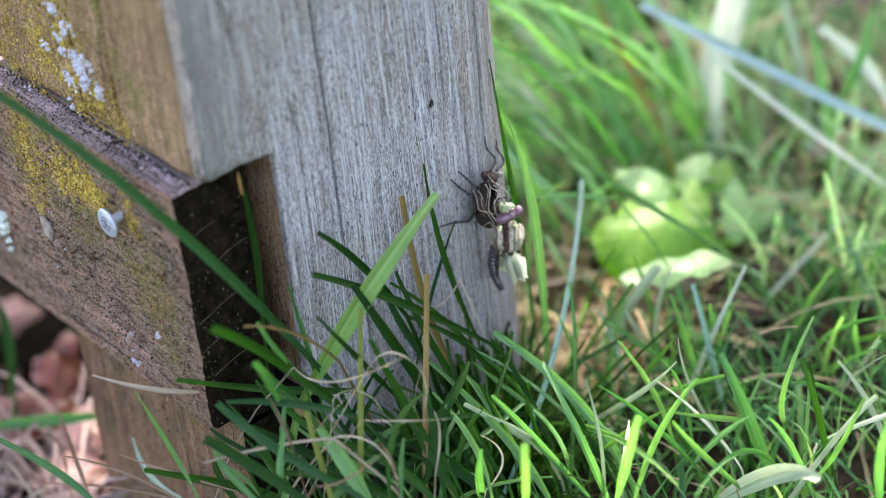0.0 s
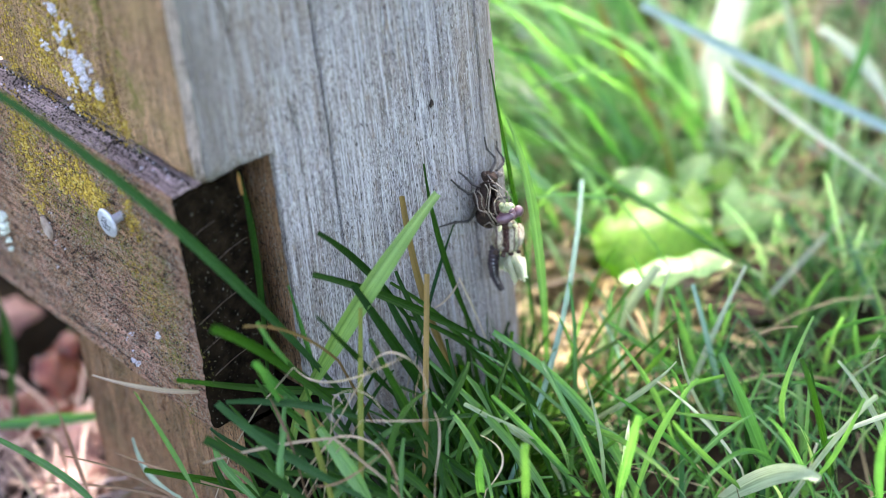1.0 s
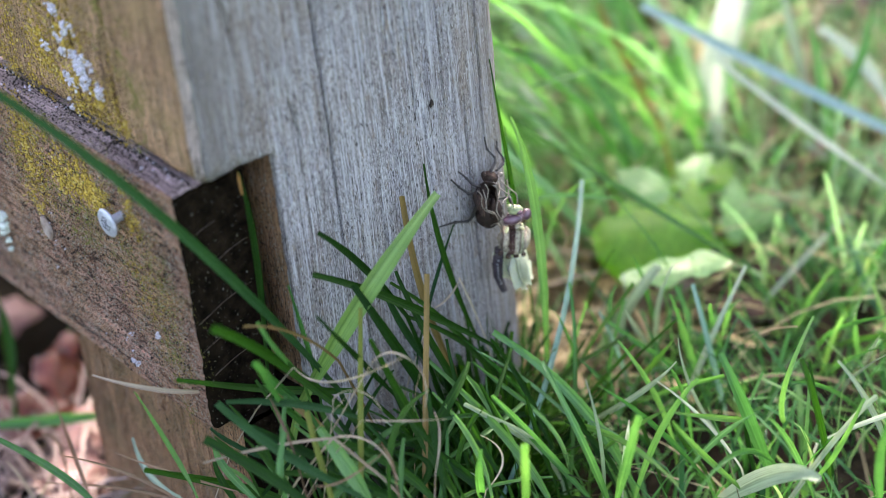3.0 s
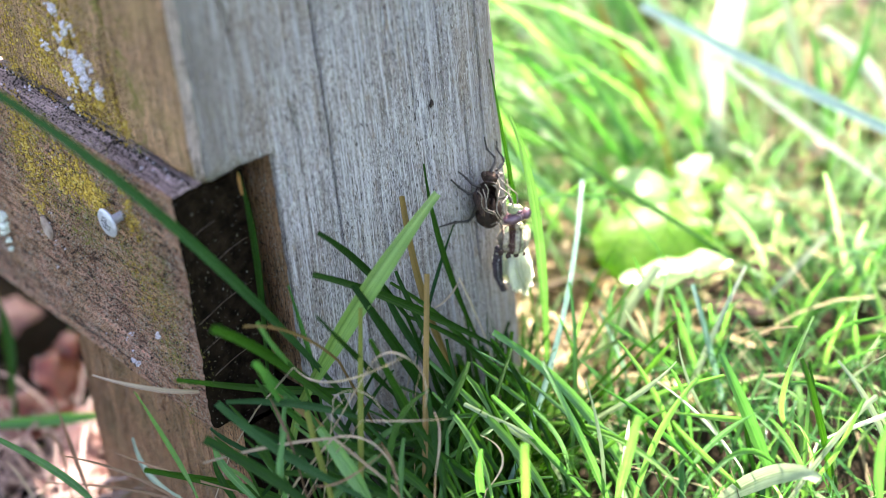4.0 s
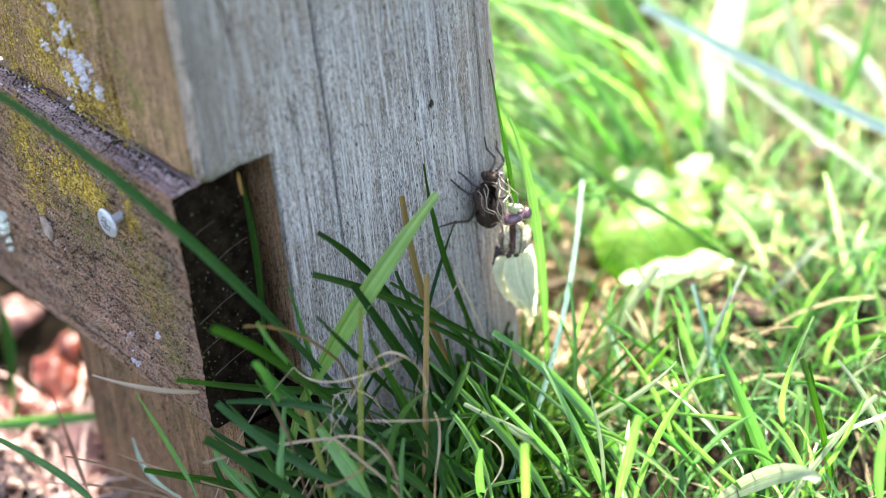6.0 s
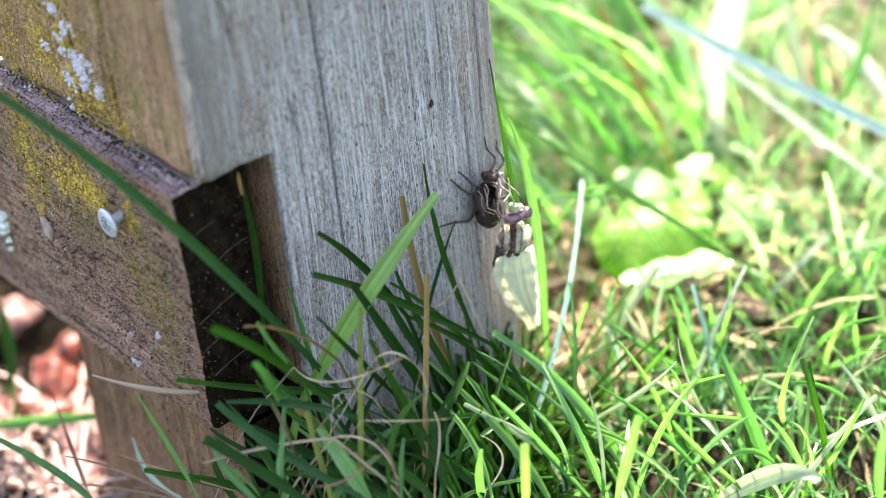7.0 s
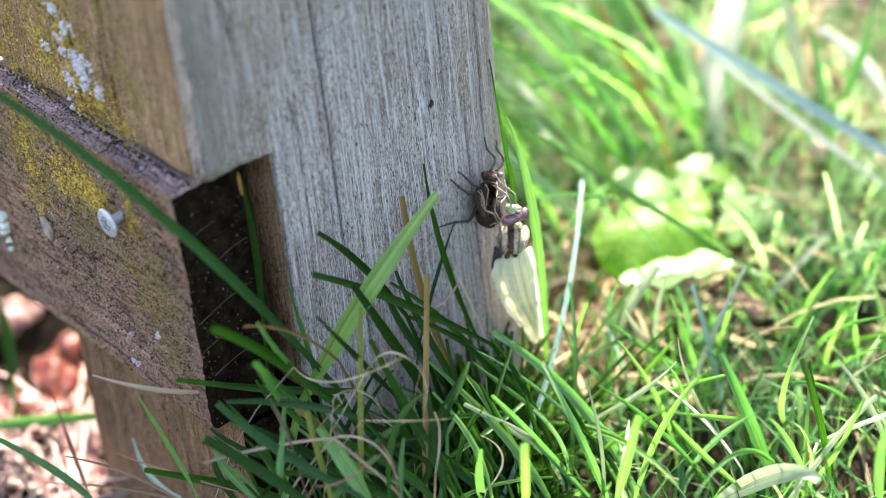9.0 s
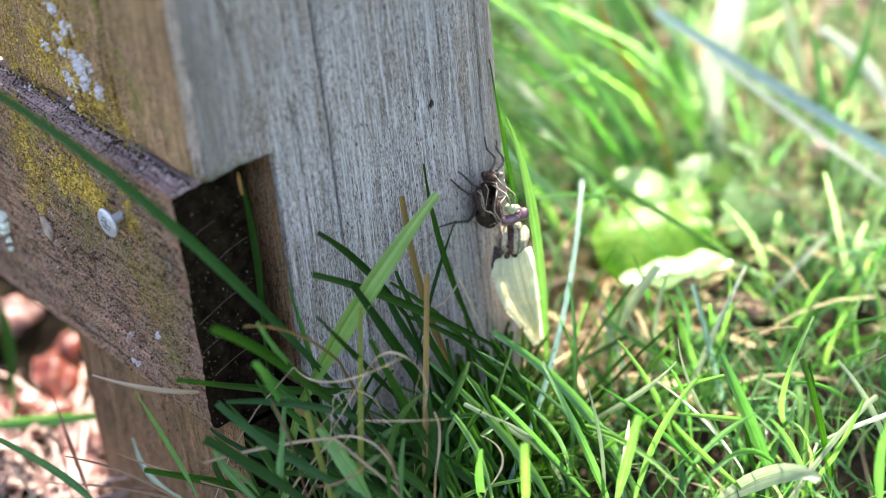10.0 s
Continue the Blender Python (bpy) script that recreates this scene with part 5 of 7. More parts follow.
blade((0.2310, -0.0531, -0.0106), (0.2318, -0.0446, -0.0005), (0.2343, -0.0346, 0.0127), 0.0024, GRASS_SHEEN, "green grass blade with a blue sheen", group=BEHIND, blunt=0.6)
blade((0.0958, -0.0600, 0.0125), (0.0850, -0.0411, 0.0362), (0.0716, -0.0276, 0.0534), 0.0012, GRASS_SHEEN, "green grass blade with a blue sheen", group=INLAWN, blunt=0.5)
blade((0.0782, -0.0489, 0.0355), (0.0726, -0.0399, 0.0441), (0.0664, -0.0308, 0.0541), 0.0014, GRASS_MID, "mid green grass blade in the lawn", group=INLAWN, blunt=0.5)
blade((0.0793, -0.0554, 0.0121), (0.0798, -0.0404, 0.0378), (0.0763, -0.0288, 0.0561), 0.0018, GRASS_DARK, "dark green grass blade in the lawn", group=INLAWN, blunt=0.5)
blade((0.0632, -0.0591, 0.0200), (0.0618, -0.0508, 0.0365), (0.0605, -0.0414, 0.0544), 0.0019, GRASS_DARK, "dark green grass blade in the lawn", group=INLAWN, blunt=0.5)
blade((0.0929, -0.0650, 0.0044), (0.0909, -0.0532, 0.0245), (0.0877, -0.0404, 0.0444), 0.0016, GRASS_DARK, "dark green grass blade in the lawn", group=INLAWN, blunt=0.5)
blade((0.0923, -0.0696, 0.0075), (0.0894, -0.0611, 0.0230), (0.0824, -0.0539, 0.0335), 0.0016, GRASS_DARK, "dark green grass blade in the lawn", group=INLAWN, blunt=0.5)
blade((0.0716, -0.0601, 0.0175), (0.0714, -0.0541, 0.0325), (0.0718, -0.0488, 0.0473), 0.0017, GRASS_DARK, "dark green grass blade in the lawn", group=INLAWN, blunt=0.5)
blade((0.0516, -0.0554, 0.0228), (0.0522, -0.0488, 0.0391), (0.0501, -0.0402, 0.0555), 0.0019, GRASS_DARK, "dark green grass blade in the lawn", group=INLAWN, blunt=0.5)
blade((0.1048, -0.0750, 0.0122), (0.0949, -0.0632, 0.0254), (0.0883, -0.0591, 0.0328), 0.0011, GRASS_SHEEN, "green grass blade with a blue sheen", group=INLAWN, blunt=0.5)
blade((0.1264, -0.0931, 0.0020), (0.1271, -0.0891, 0.0156), (0.1270, -0.0879, 0.0254), 0.0016, GRASS_DARK, "dark green grass blade in the lawn", group=INLAWN, blunt=0.5)
blade((0.1423, -0.1120, 0.0032), (0.1439, -0.1048, 0.0212), (0.1473, -0.0965, 0.0418), 0.0016, GRASS_DARK, "dark green grass blade in the lawn", group=INLAWN, blunt=0.5)
blade((0.0840, -0.0522, 0.0025), (0.0925, -0.0466, 0.0244), (0.1013, -0.0402, 0.0477), 0.0012, GRASS_MID, "mid green grass blade in the lawn", group=INLAWN, blunt=0.5)
blade((0.1062, -0.0716, -0.0001), (0.1065, -0.0659, 0.0151), (0.1057, -0.0595, 0.0300), 0.0014, GRASS_DARK, "dark green grass blade in the lawn", group=INLAWN, blunt=0.5)
blade((0.1192, -0.0803, 0.0014), (0.1152, -0.0735, 0.0141), (0.1123, -0.0706, 0.0235), 0.0014, GRASS_DARK, "dark green grass blade in the lawn", group=INLAWN, blunt=0.5)
# <<< single blades
tip_v, tip_f = ribbon((0.0014, 0.0012, 0.0687), (0.0011, 0.0008, 0.0652), (0.0010, 0.0002, 0.0610), 0.0009, 8, 0.9, grow=0.15)
link_mesh("tip", tip_v, tip_f, DRY_ORANGE, NOTCH_BLADE, "dried orange-brown tip")


def lawn(name, seed, count, area, height, width, mat, lean, label, keep=None, heading=None, fan=30):
    """Many short bent blades, scattered over a stretch of ground."""
    rng = np.random.default_rng(seed)
    verts, faces, uv = [], [], []
    x0, x1, y0, y1 = area
    made = 0
    while made < count:
        x, y = rng.uniform(x0, x1), rng.uniform(y0, y1)
        top = keep(x, y, rng.random()) if keep else 1.0
        made += 1
        if top <= 0:
            continue
        h = rng.uniform(*height) * top
        w = rng.uniform(*width) * 0.5
        a, b = rng.uniform(0, 2 * math.pi), rng.uniform(*lean)
        if heading is not None:
            a = radians(heading + rng.normal(0, fan))
        z = ground_z(x, y) - 0.004
        bend = rng.uniform(0.0, 0.9) * b
        tw = rng.uniform(0, math.pi)
        n0 = len(verts)
        segs = 5
        taper = 0.3 if rng.random() < 0.45 else 0.8                   # mown tips stay broad
        ca, sa = math.cos(a), math.sin(a)
        px = py = pz = 0.0
        ang = b - bend
        for i in range(segs + 1):
            t = i / segs
            ww = w * (0.75 + 0.25 * min(1, 3 * t)) * (1 - taper * max(0.0, t - 0.3) / 0.7)
            sx, sy = math.cos(tw) * -sa + math.sin(tw) * ca * 0.6, math.cos(tw) * ca + math.sin(tw) * sa * 0.6
            verts.append((x + px - sx * ww, y + py - sy * ww, z + pz))
            verts.append((x + px - ca * ww * 0.35, y + py - sa * ww * 0.35, z + pz - ww * 0.2))
            verts.append((x + px + sx * ww, y + py + sy * ww, z + pz))
            uv += [(0.0, t), (0.5, t), (1.0, t)]
            step = h / segs
            px += ca * math.sin(ang) * step
            py += sa * math.sin(ang) * step
            pz += math.cos(ang) * step
            ang += 2 * bend / segs
        for i in range(segs):
            q = n0 + i * 3
            faces += [(q, q + 1, q + 4, q + 3), (q + 1, q + 2, q + 5, q + 4)]
    return tagged(link_mesh(name, verts, faces, mat, uv=uv), label, "grass", kind="stuff")


def bare(x, y):
    """A patch of bare soil and dead leaves beside the post."""
    u, v = (x - 0.182) * 0.79 - (y - 0.006) * 0.61, (x - 0.182) * 0.61 + (y - 0.006) * 0.79
    return (u / 0.022) ** 2 + (v / 0.019) ** 2 < 1.0


def beside(x, y):
    """Flattened straw in the gap beside the post."""
    return (x - 0.150) ** 2 + (y - 0.026) ** 2 < 0.036 ** 2


def keep_lawn(x, y, r):
    """How tall the lawn may grow at x, y; nothing grows through the post, and the trodden front stays short."""
    if -0.012 < x < POST_W + 0.004 and -0.004 < y < POST_D + 0.004:
        return 0
    if x < 0.0 and y > -0.01:                     # leaf litter behind the fence, hardly any grass
        return 0
    if x < POST_W + 0.01 and y > POST_D:
        return 0.3 if r < 0.15 else 0
    depth = (x - EYE.x) * 0.61 + (y - EYE.y) * 0.79
    if bare(x, y):
        return 0.3 if r < 0.12 else 0
    if beside(x, y):
        return 0.4 if r < 0.2 else 0
    if (x - 0.176) ** 2 + (y + 0.008) ** 2 < 0.026 ** 2:               # under the round leaf
        return 0.25
    if x < POST_W and y < 0.0:
        return 0.55 if depth > 0.62 else (0.3 if depth > 0.56 else 0.1)
    if depth < 0.60:
        return 0.3
    if depth < 0.70:
        return 0.45
    return 0.62 - 0.1 * smooth01(0.80, 0.95, depth)


# past this distance from the eye the lawn takes the brightened grass
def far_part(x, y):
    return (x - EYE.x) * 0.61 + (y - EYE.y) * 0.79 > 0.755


lawn("grass", 3, 7000, (-0.20, 0.70, -0.35, 0.60), (0.055, 0.125), (0.0011, 0.0025), GRASS_LAWN, (0.25, 1.4), "bright green lawn grass of uneven height", lambda x, y, r: 0 if far_part(x, y) else keep_lawn(x, y, r))
lawn("far_grass", 13, 5200, (0.0, 0.80, -0.25, 0.70), (0.050, 0.110), (0.0014, 0.0032), GRASS_FAR_BRIGHT, (0.3, 1.45), "yellow-green lawn grass further off", lambda x, y, r: keep_lawn(x, y, r) if far_part(x, y) else 0)
lawn("short_grass", 8, 8500, (0.02, 0.62, -0.20, 0.50), (0.022, 0.06), (0.0012, 0.0024), GRASS_LAWN, (0.4, 1.45), "short dense grass under the lawn", lambda x, y, r: 0 if far_part(x, y) or (-0.02 < x < POST_W + 0.004 and y > -0.004) or ((bare(x, y) or beside(x, y)) and r < 0.93) else 1)
lawn("far_short_grass", 19, 8500, (0.02, 0.62, -0.20, 0.50), (0.022, 0.06), (0.0012, 0.0024), GRASS_FAR_BRIGHT, (0.4, 1.45), "short yellow-green grass further off", lambda x, y, r: 0 if not far_part(x, y) or (-0.02 < x < POST_W + 0.004 and y > -0.004) or ((bare(x, y) or beside(x, y)) and r < 0.93) else 1)
lawn("long_grass", 4, 470, (0.125, 0.38, 0.03, 0.36), (0.10, 0.19), (0.0026, 0.0058), GRASS_BACK, (0.45, 1.2), "long green grass leaning over behind the post", lambda x, y, r: 1.0 if x - 0.55 * y < 0.24 and x > POST_W + 0.02 and not beside(x, y) else 0, 138, 26)
lawn("long_grass", 17, 60, (0.125, 0.38, 0.03, 0.36), (0.10, 0.20), (0.0032, 0.0072), GRASS_FAR_BRIGHT, (0.45, 1.2), "long yellow-green grass leaning over behind the post", lambda x, y, r: 1.0 if x - 0.55 * y < 0.24 and x > POST_W + 0.02 and not beside(x, y) else 0, 138, 26)
lawn("outer_grass", 15, 9000, (-2.0, 2.4, -2.0, 2.4), (0.06, 0.12), (0.003, 0.006), GRASS_LAWN, (0.2, 1.2), "lawn grass all round the fence post", lambda x, y, r: 0 if (-0.45 < x < 0.75 and -0.75 < y < 0.68) else 1)
lawn("flat_straw", 16, 420, (0.118, 0.186, -0.010, 0.062), (0.02, 0.06), (0.0012, 0.0034), STRAW_PALE, (1.2, 1.5), "flattened pale straw beside the post")
lawn("far_straw", 18, 700, (0.20, 0.52, -0.06, 0.30), (0.03, 0.08), (0.0014, 0.0036), STRAW_PALE, (0.8, 1.5), "pale straw between the far grass", lambda x, y, r: 1 if far_part(x, y) and not bare(x, y) else 0)
lawn("dry_thatch", 5, 1700, (-0.25, 0.6, -0.3, 0.6), (0.03, 0.10), (0.0008, 0.0022), STRAW_LAWN, (0.9, 1.5), "tan dead thatch between the grass", lambda x, y, r: 0 if (-0.01 < x < POST_W and -0.004 < y < POST_D) or (x < 0.08 and y > 0.08) or bare(x, y) else 0.8)

STEM_PINK = leafy("pinkish dead stems", (0.13, 0.062, 0.052), (0.58, 0.41, 0.37), (1.0, 0.95, 0.9), 0.2, 0.7, island=True)
lawn("dead_stems", 6, 380, (-0.10, 0.02, 0.070, 0.132), (0.03, 0.07), (0.0010, 0.0028), STEM_PINK, (1.25, 1.52), "pinkish dead stems and straw on the ground behind the fence", lambda x, y, r: 0 if (-0.012 < x and y < POST_D + 0.004) else 1)

# ---------------------------------------------------------------- tuft at the foot of the post, its shade put into the colour
GRASS_TUFT_SHADED = leafy("tuft grass with shade in its colour", (0.005, 0.020, 0.003), (0.040, 0.105, 0.012), (1.5, 2.0, 0.5), 0.3, 0.45, True, 0.14)


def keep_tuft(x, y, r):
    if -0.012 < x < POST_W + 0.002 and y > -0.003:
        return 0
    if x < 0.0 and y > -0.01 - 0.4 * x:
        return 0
    if x > 0.132 + 1.6 * y:                        # the darkened tuft keeps to the post's shade
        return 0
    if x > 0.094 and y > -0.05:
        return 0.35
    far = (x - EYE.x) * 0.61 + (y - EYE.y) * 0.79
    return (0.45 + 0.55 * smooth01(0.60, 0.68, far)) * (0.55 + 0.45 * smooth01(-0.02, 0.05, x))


lawn("grass_tuft", 11, 2700, (-0.05, 0.115, -0.15, 0.0), (0.04, 0.092), (0.0020, 0.0038), GRASS_TUFT_SHADED, (0.2, 1.2), "dark green grass tuft at the foot of the post", keep_tuft)
lawn("grass_tuft", 12, 700, (0.026, 0.090, -0.034, -0.003), (0.045, 0.085), (0.0016, 0.0030), GRASS_TUFT_SHADED, (0.1, 0.95), "dense dark green grass close against the post", keep_tuft)


# ---------------------------------------------------------------- shapes for small things
def tube(points, r0, r1, sides=7, rings=4):
    """A bent tapering rod through a few points."""
    pts = [Vector(p) for p in points]
    path = []
    for i in range(len(pts) - 1):
        a, b = pts[max(i - 1, 0)], pts[min(i + 2, len(pts) - 1)]
        for k in range(rings):
            t = k / rings
            p, q = pts[i], pts[i + 1]
            m0, m1 = (q - a) * 0.32, (b - p) * 0.32
            path.append(p * (2 * t ** 3 - 3 * t * t + 1) + m0 * (t ** 3 - 2 * t * t + t) + q * (3 * t * t - 2 * t ** 3) + m1 * (t ** 3 - t * t))
    path.append(pts[-1])
    bm = bmesh.new()
    ref = Vector((0.31, 0.87, 0.38))
    loops = []
    for i, p in enumerate(path):
        d = (path[min(i + 1, len(path) - 1)] - path[max(i - 1, 0)]).normalized()
        u = d.cross(ref).normalized()
        v = d.cross(u)
        r = r0 + (r1 - r0) * i / (len(path) - 1)
        loops.append([bm.verts.new(p + (u * math.cos(2 * math.pi * k / sides) + v * math.sin(2 * math.pi * k / sides)) * r) for k in range(sides)])
    for a, b in zip(loops, loops[1:]):
        for k in range(sides):
            bm.faces.new((a[k], a[(k + 1) % sides], b[(k + 1) % sides], b[k]))
    bm.faces.new(reversed(loops[0]))
    bm.faces.new(loops[-1])
    return bm


def blob(center, radii, turn=(0, 0, 0), rough=0.0, level=3, seed=0.0, freq=1.6, cut=None):
    """An uneven ellipsoid."""
    bm = bmesh.new()
    bmesh.ops.create_icosphere(bm, subdivisions=level, radius=1.0)
    rot = Euler([radians(a) for a in turn]).to_matrix()
    if cut:
        gone = [f for f in bm.faces if cut(f.calc_center_median())]
        bmesh.ops.delete(bm, geom=gone, context="FACES")
    for v in bm.verts:
        k = 1 + rough * fbm(v.co.x * freq + seed, v.co.y * freq, v.co.z * freq)
        v.co = Vector(center) + rot @ Vector((v.co.x * radii[0] * k, v.co.y * radii[1] * k, v.co.z * radii[2] * k))
    return bm


def joined(*bms):
    out = bmesh.new()
    for b in bms:
        me = bpy.data.meshes.new("joined")
        b.to_mesh(me)
        b.free()
        out.from_mesh(me)
        bpy.data.meshes.remove(me)
    return out


def plain(name, low, high, scale, rough=0.5, spec=0.5, bump=0.0, thin=0.0):
    m = Mat(name, rough, spec)
    n = m.noise(m.coords(), scale, 5, 0.6)
    c = m.ramp(n, [(0.32, low), (0.68, high)])
    m.color(c)
    if bump:
        m.bump(n, bump)
    if thin:
        m.thin(c, thin)
    return m.m


# ---------------------------------------------------------------- saw marks on the rail's end
SAW = plain("tan saw mark", (0.05, 0.036, 0.026), (0.15, 0.11, 0.08), 600, 0.9, 0.1)
for z0, x0, x1, sag in ((0.0905, -0.0055, 0.0150, 0.0030), (0.0800, -0.0066, 0.0050, 0.0016), (0.1080, 0.0020, 0.0160, 0.0020), (0.0700, -0.0030, 0.0120, 0.0020), (0.1200, -0.0050, 0.0060, 0.0016)):
    part("saw_mark", tube([(x0, RAIL_Y0 - 0.0002, z0), ((x0 + x1) / 2, RAIL_Y0 - 0.0004, z0 + sag * 1.2), (x1, RAIL_Y0 - 0.0002, z0 + sag * 1.6)], 0.00011, 0.00005, 5, 5), SAW, RAIL, "pale curved saw mark")


# ---------------------------------------------------------------- nail in the rail
def build_nail():
    m = Mat("galvanised steel", 0.5, 0.5)
    n = m.noise(m.coords(), 500, 4)
    m.color(m.ramp(n, [(0.3, (0.40, 0.39, 0.45)), (0.7, (0.62, 0.61, 0.68))]))
    m.b.inputs["Metallic"].default_value = 0.55
    m.bump(n, 0.0002)
    nail = new("nail")
    nail.location = (-0.0126, 0.0354, 0.1173)
    nail.rotation_euler = Euler((0, radians(-90), 0))
    tagged(nail, "pale galvanised round-headed nail standing out of the rail", "nail")
    bm = bmesh.new()
    prof = [(0.0, 0.00055), (0.0030, 0.00055), (0.0043, 0.0004), (0.0047, 0.0), (0.0044, -0.0005), (0.0022, -0.0009), (0.0017, -0.0014)]
    rings = []
    for r, z in prof[1:]:
        rings.append([bm.verts.new((r * math.cos(a * math.pi / 20), r * math.sin(a * math.pi / 20), z)) for a in range(40)])
    bm.faces.new(rings[0])
    for a, b in zip(rings, rings[1:]):
        for k in range(40):
            bm.faces.new((a[k], b[k], b[(k + 1) % 40], a[(k + 1) % 40]))
    head = part("head", bm, m.m, nail)
    mark = plain("stamped mark", (0.05, 0.045, 0.06), (0.10, 0.09, 0.11), 300)
    ring = [(0.0021 * math.cos(a * math.pi / 8), 0.0021 * math.sin(a * math.pi / 8), 0.00057) for a in range(13)]
    part("stamp", joined(tube(ring, 0.00016, 0.00016, 5, 2), tube([(-0.0016, 0.0006, 0.00057), (0.0018, -0.0005, 0.00057)], 0.00018, 0.00018, 5), tube([(-0.0006, -0.0013, 0.00057), (0.0006, 0.0016, 0.00057)], 0.00018, 0.00018, 5)), mark, head, "dark stamped mark")
    part("shank", tube([(0, 0, -0.0008), (0, 0, -0.0058)], 0.0015, 0.0015, 16), m.m, nail)


build_nail()


# ---------------------------------------------------------------- lichen
def crust(name, stops):
    m = Mat(name, 0.9, 0.1)
    n = m.noise(m.coords(), 900, 5, 0.6)
    m.color(m.mix(1.0, m.ramp(m.rand(True), stops), m.ramp(n, [(0.3, (0.6, 0.58, 0.5)), (0.7, (1.15, 1.15, 1.15))]), "MULTIPLY"))
    m.bump(n, 0.0006)
    return m.m


YELLOW = crust("yellow crust lichen", [(0.0, (0.15, 0.085, 0.028)), (0.3, (0.37, 0.230, 0.045)), (0.8, (0.60, 0.385, 0.070)), (1.0, (0.68, 0.50, 0.20))])
OLIVE = plain("olive crust lichen", (0.13, 0.12, 0.03), (0.30, 0.27, 0.07), 900, 0.95, 0.1, 0.0006)
WHITE = plain("pale blue-grey lichen", (0.50, 0.44, 0.49), (0.90, 0.80, 0.85), 1300, 0.9, 0.1, 0.0010)


def lichen(x, y, z, ry, rz, count, size, mat, label, seed, lobes=False):
    """A patch of crust on a face that looks towards -x: many grains, or small leafy lobes."""
    rng = random.Random(seed)
    verts, faces = [], []
    if not lobes:
        count, size, ry, rz = int(count * 4.2), size * 0.62, ry * 1.2, rz * 1.2
    if lobes:
        count, size = int(count * 1.05), size * 0.86
    heart = (0, 0)
    for k in range(count):
        if k % 14 == 0 or rng.random() < 0.04:                         # grains sit in small crusts
            heart, near = (rng.gauss(0, ry), rng.gauss(0, rz)), rng.uniform(0.0008, 0.0032)
        gy, gz = heart[0] + rng.gauss(0, near), heart[1] + rng.gauss(0, near)
        if lobes:
            gy, gz = heart[0] * 0.7 + rng.gauss(0, ry * 0.45), heart[1] * 0.7 + rng.gauss(0, rz * 0.45)
        r = size * rng.uniform(0.35, 1.0) * (0.6 + 0.4 * math.exp(-(gy / ry) ** 2))
        sides = 9 if lobes else 6
        a0 = rng.uniform(0, 6.28)
        lift = r * (rng.uniform(0.4, 1.9) if lobes else rng.uniform(0.25, 0.7))
        tip = rng.uniform(-0.5, 0.5), rng.uniform(-0.5, 0.5)
        n0 = len(verts)
        verts.append((-lift, gy + tip[0] * r * 0.4, gz + tip[1] * r * 0.4))
        for ring, (rr, hh) in enumerate(((0.62, 0.85), (1.0, 0.25), (0.95, -0.6))):
            for k in range(sides):
                a = a0 + 6.283 * k / sides
                j = rng.uniform(0.4, 1.25) if lobes else rng.uniform(0.8, 1.15)
                h = hh * lift + (rng.uniform(-0.1, 0.8) * lift if lobes and ring == 1 else 0)
                verts.append((-h, gy + math.cos(a) * r * rr * j, gz + math.sin(a) * r * rr * j))
        for k in range(sides):
            k2 = (k + 1) % sides
            faces.append((n0, n0 + 1 + k2, n0 + 1 + k))
            for q in (0, 1):
                b = n0 + 1 + q * sides
                faces.append((b + k, b + k2, b + sides + k2, b + sides + k))
    ob = link_mesh("lichen", verts, faces, mat)
    ob.location = (x, y, z)
    return tagged(ob, label, "lichen", "lichen on the fence", "stuff")


PX, RX = -0.0002, RAIL_X0 + 0.0003
YL, WL, OL = "yellow crusty lichen on the brown wood", "pale blue-grey leafy lichen on the brown wood", "olive crusty lichen on the brown wood"
lichen(PX, 0.083, 0.162, 0.010, 0.010, 120, 0.00105, YELLOW, YL, 1)
lichen(PX, 0.074, 0.153, 0.009, 0.007, 105, 0.0010, YELLOW, YL, 2)
lichen(PX, 0.090, 0.147, 0.008, 0.006, 130, 0.0007, YELLOW, YL, 3)
lichen(PX, 0.066, 0.170, 0.007, 0.008, 75, 0.0011, YELLOW, YL, 4)
lichen(PX, 0.061, 0.145, 0.006, 0.004, 75, 0.0010, YELLOW, YL, 5)
lichen(PX, 0.0390, 0.1480, 0.0022, 0.0050, 40, 0.0008, YELLOW, YL, 6)
lichen(PX, 0.0360, 0.1418, 0.0020, 0.0016, 22, 0.0008, YELLOW, YL, 7)
lichen(PX, 0.050, 0.146, 0.004, 0.005, 80, 0.0009, YELLOW, YL, 8)
lichen(PX, 0.058, 0.162, 0.005, 0.010, 70, 0.0010, YELLOW, YL, 31)
lichen(PX, 0.030, 0.166, 0.003, 0.014, 60, 0.0007, OLIVE, OL, 32)
lichen(PX, 0.042, 0.182, 0.003, 0.006, 26, 0.0007, OLIVE, OL, 9)
lichen(PX, 0.030, 0.160, 0.006, 0.008, 30, 0.0006, OLIVE, OL, 10)
lichen(PX, 0.075, 0.158, 0.014, 0.014, 130, 0.00045, OLIVE, OL, 30)
lichen(PX, 0.0660, 0.1735, 0.0020, 0.0018, 28, 0.0011, WHITE, WL, 11, lobes=True)
lichen(PX, 0.0600, 0.1700, 0.0022, 0.0022, 28, 0.0011, WHITE, WL, 12, lobes=True)
lichen(PX, 0.0660, 0.1620, 0.0030, 0.0022, 38, 0.0011, WHITE, WL, 13, lobes=True)
lichen(PX, 0.0730, 0.1560, 0.0026, 0.0022, 26, 0.0009, WHITE, WL, 14, lobes=True)
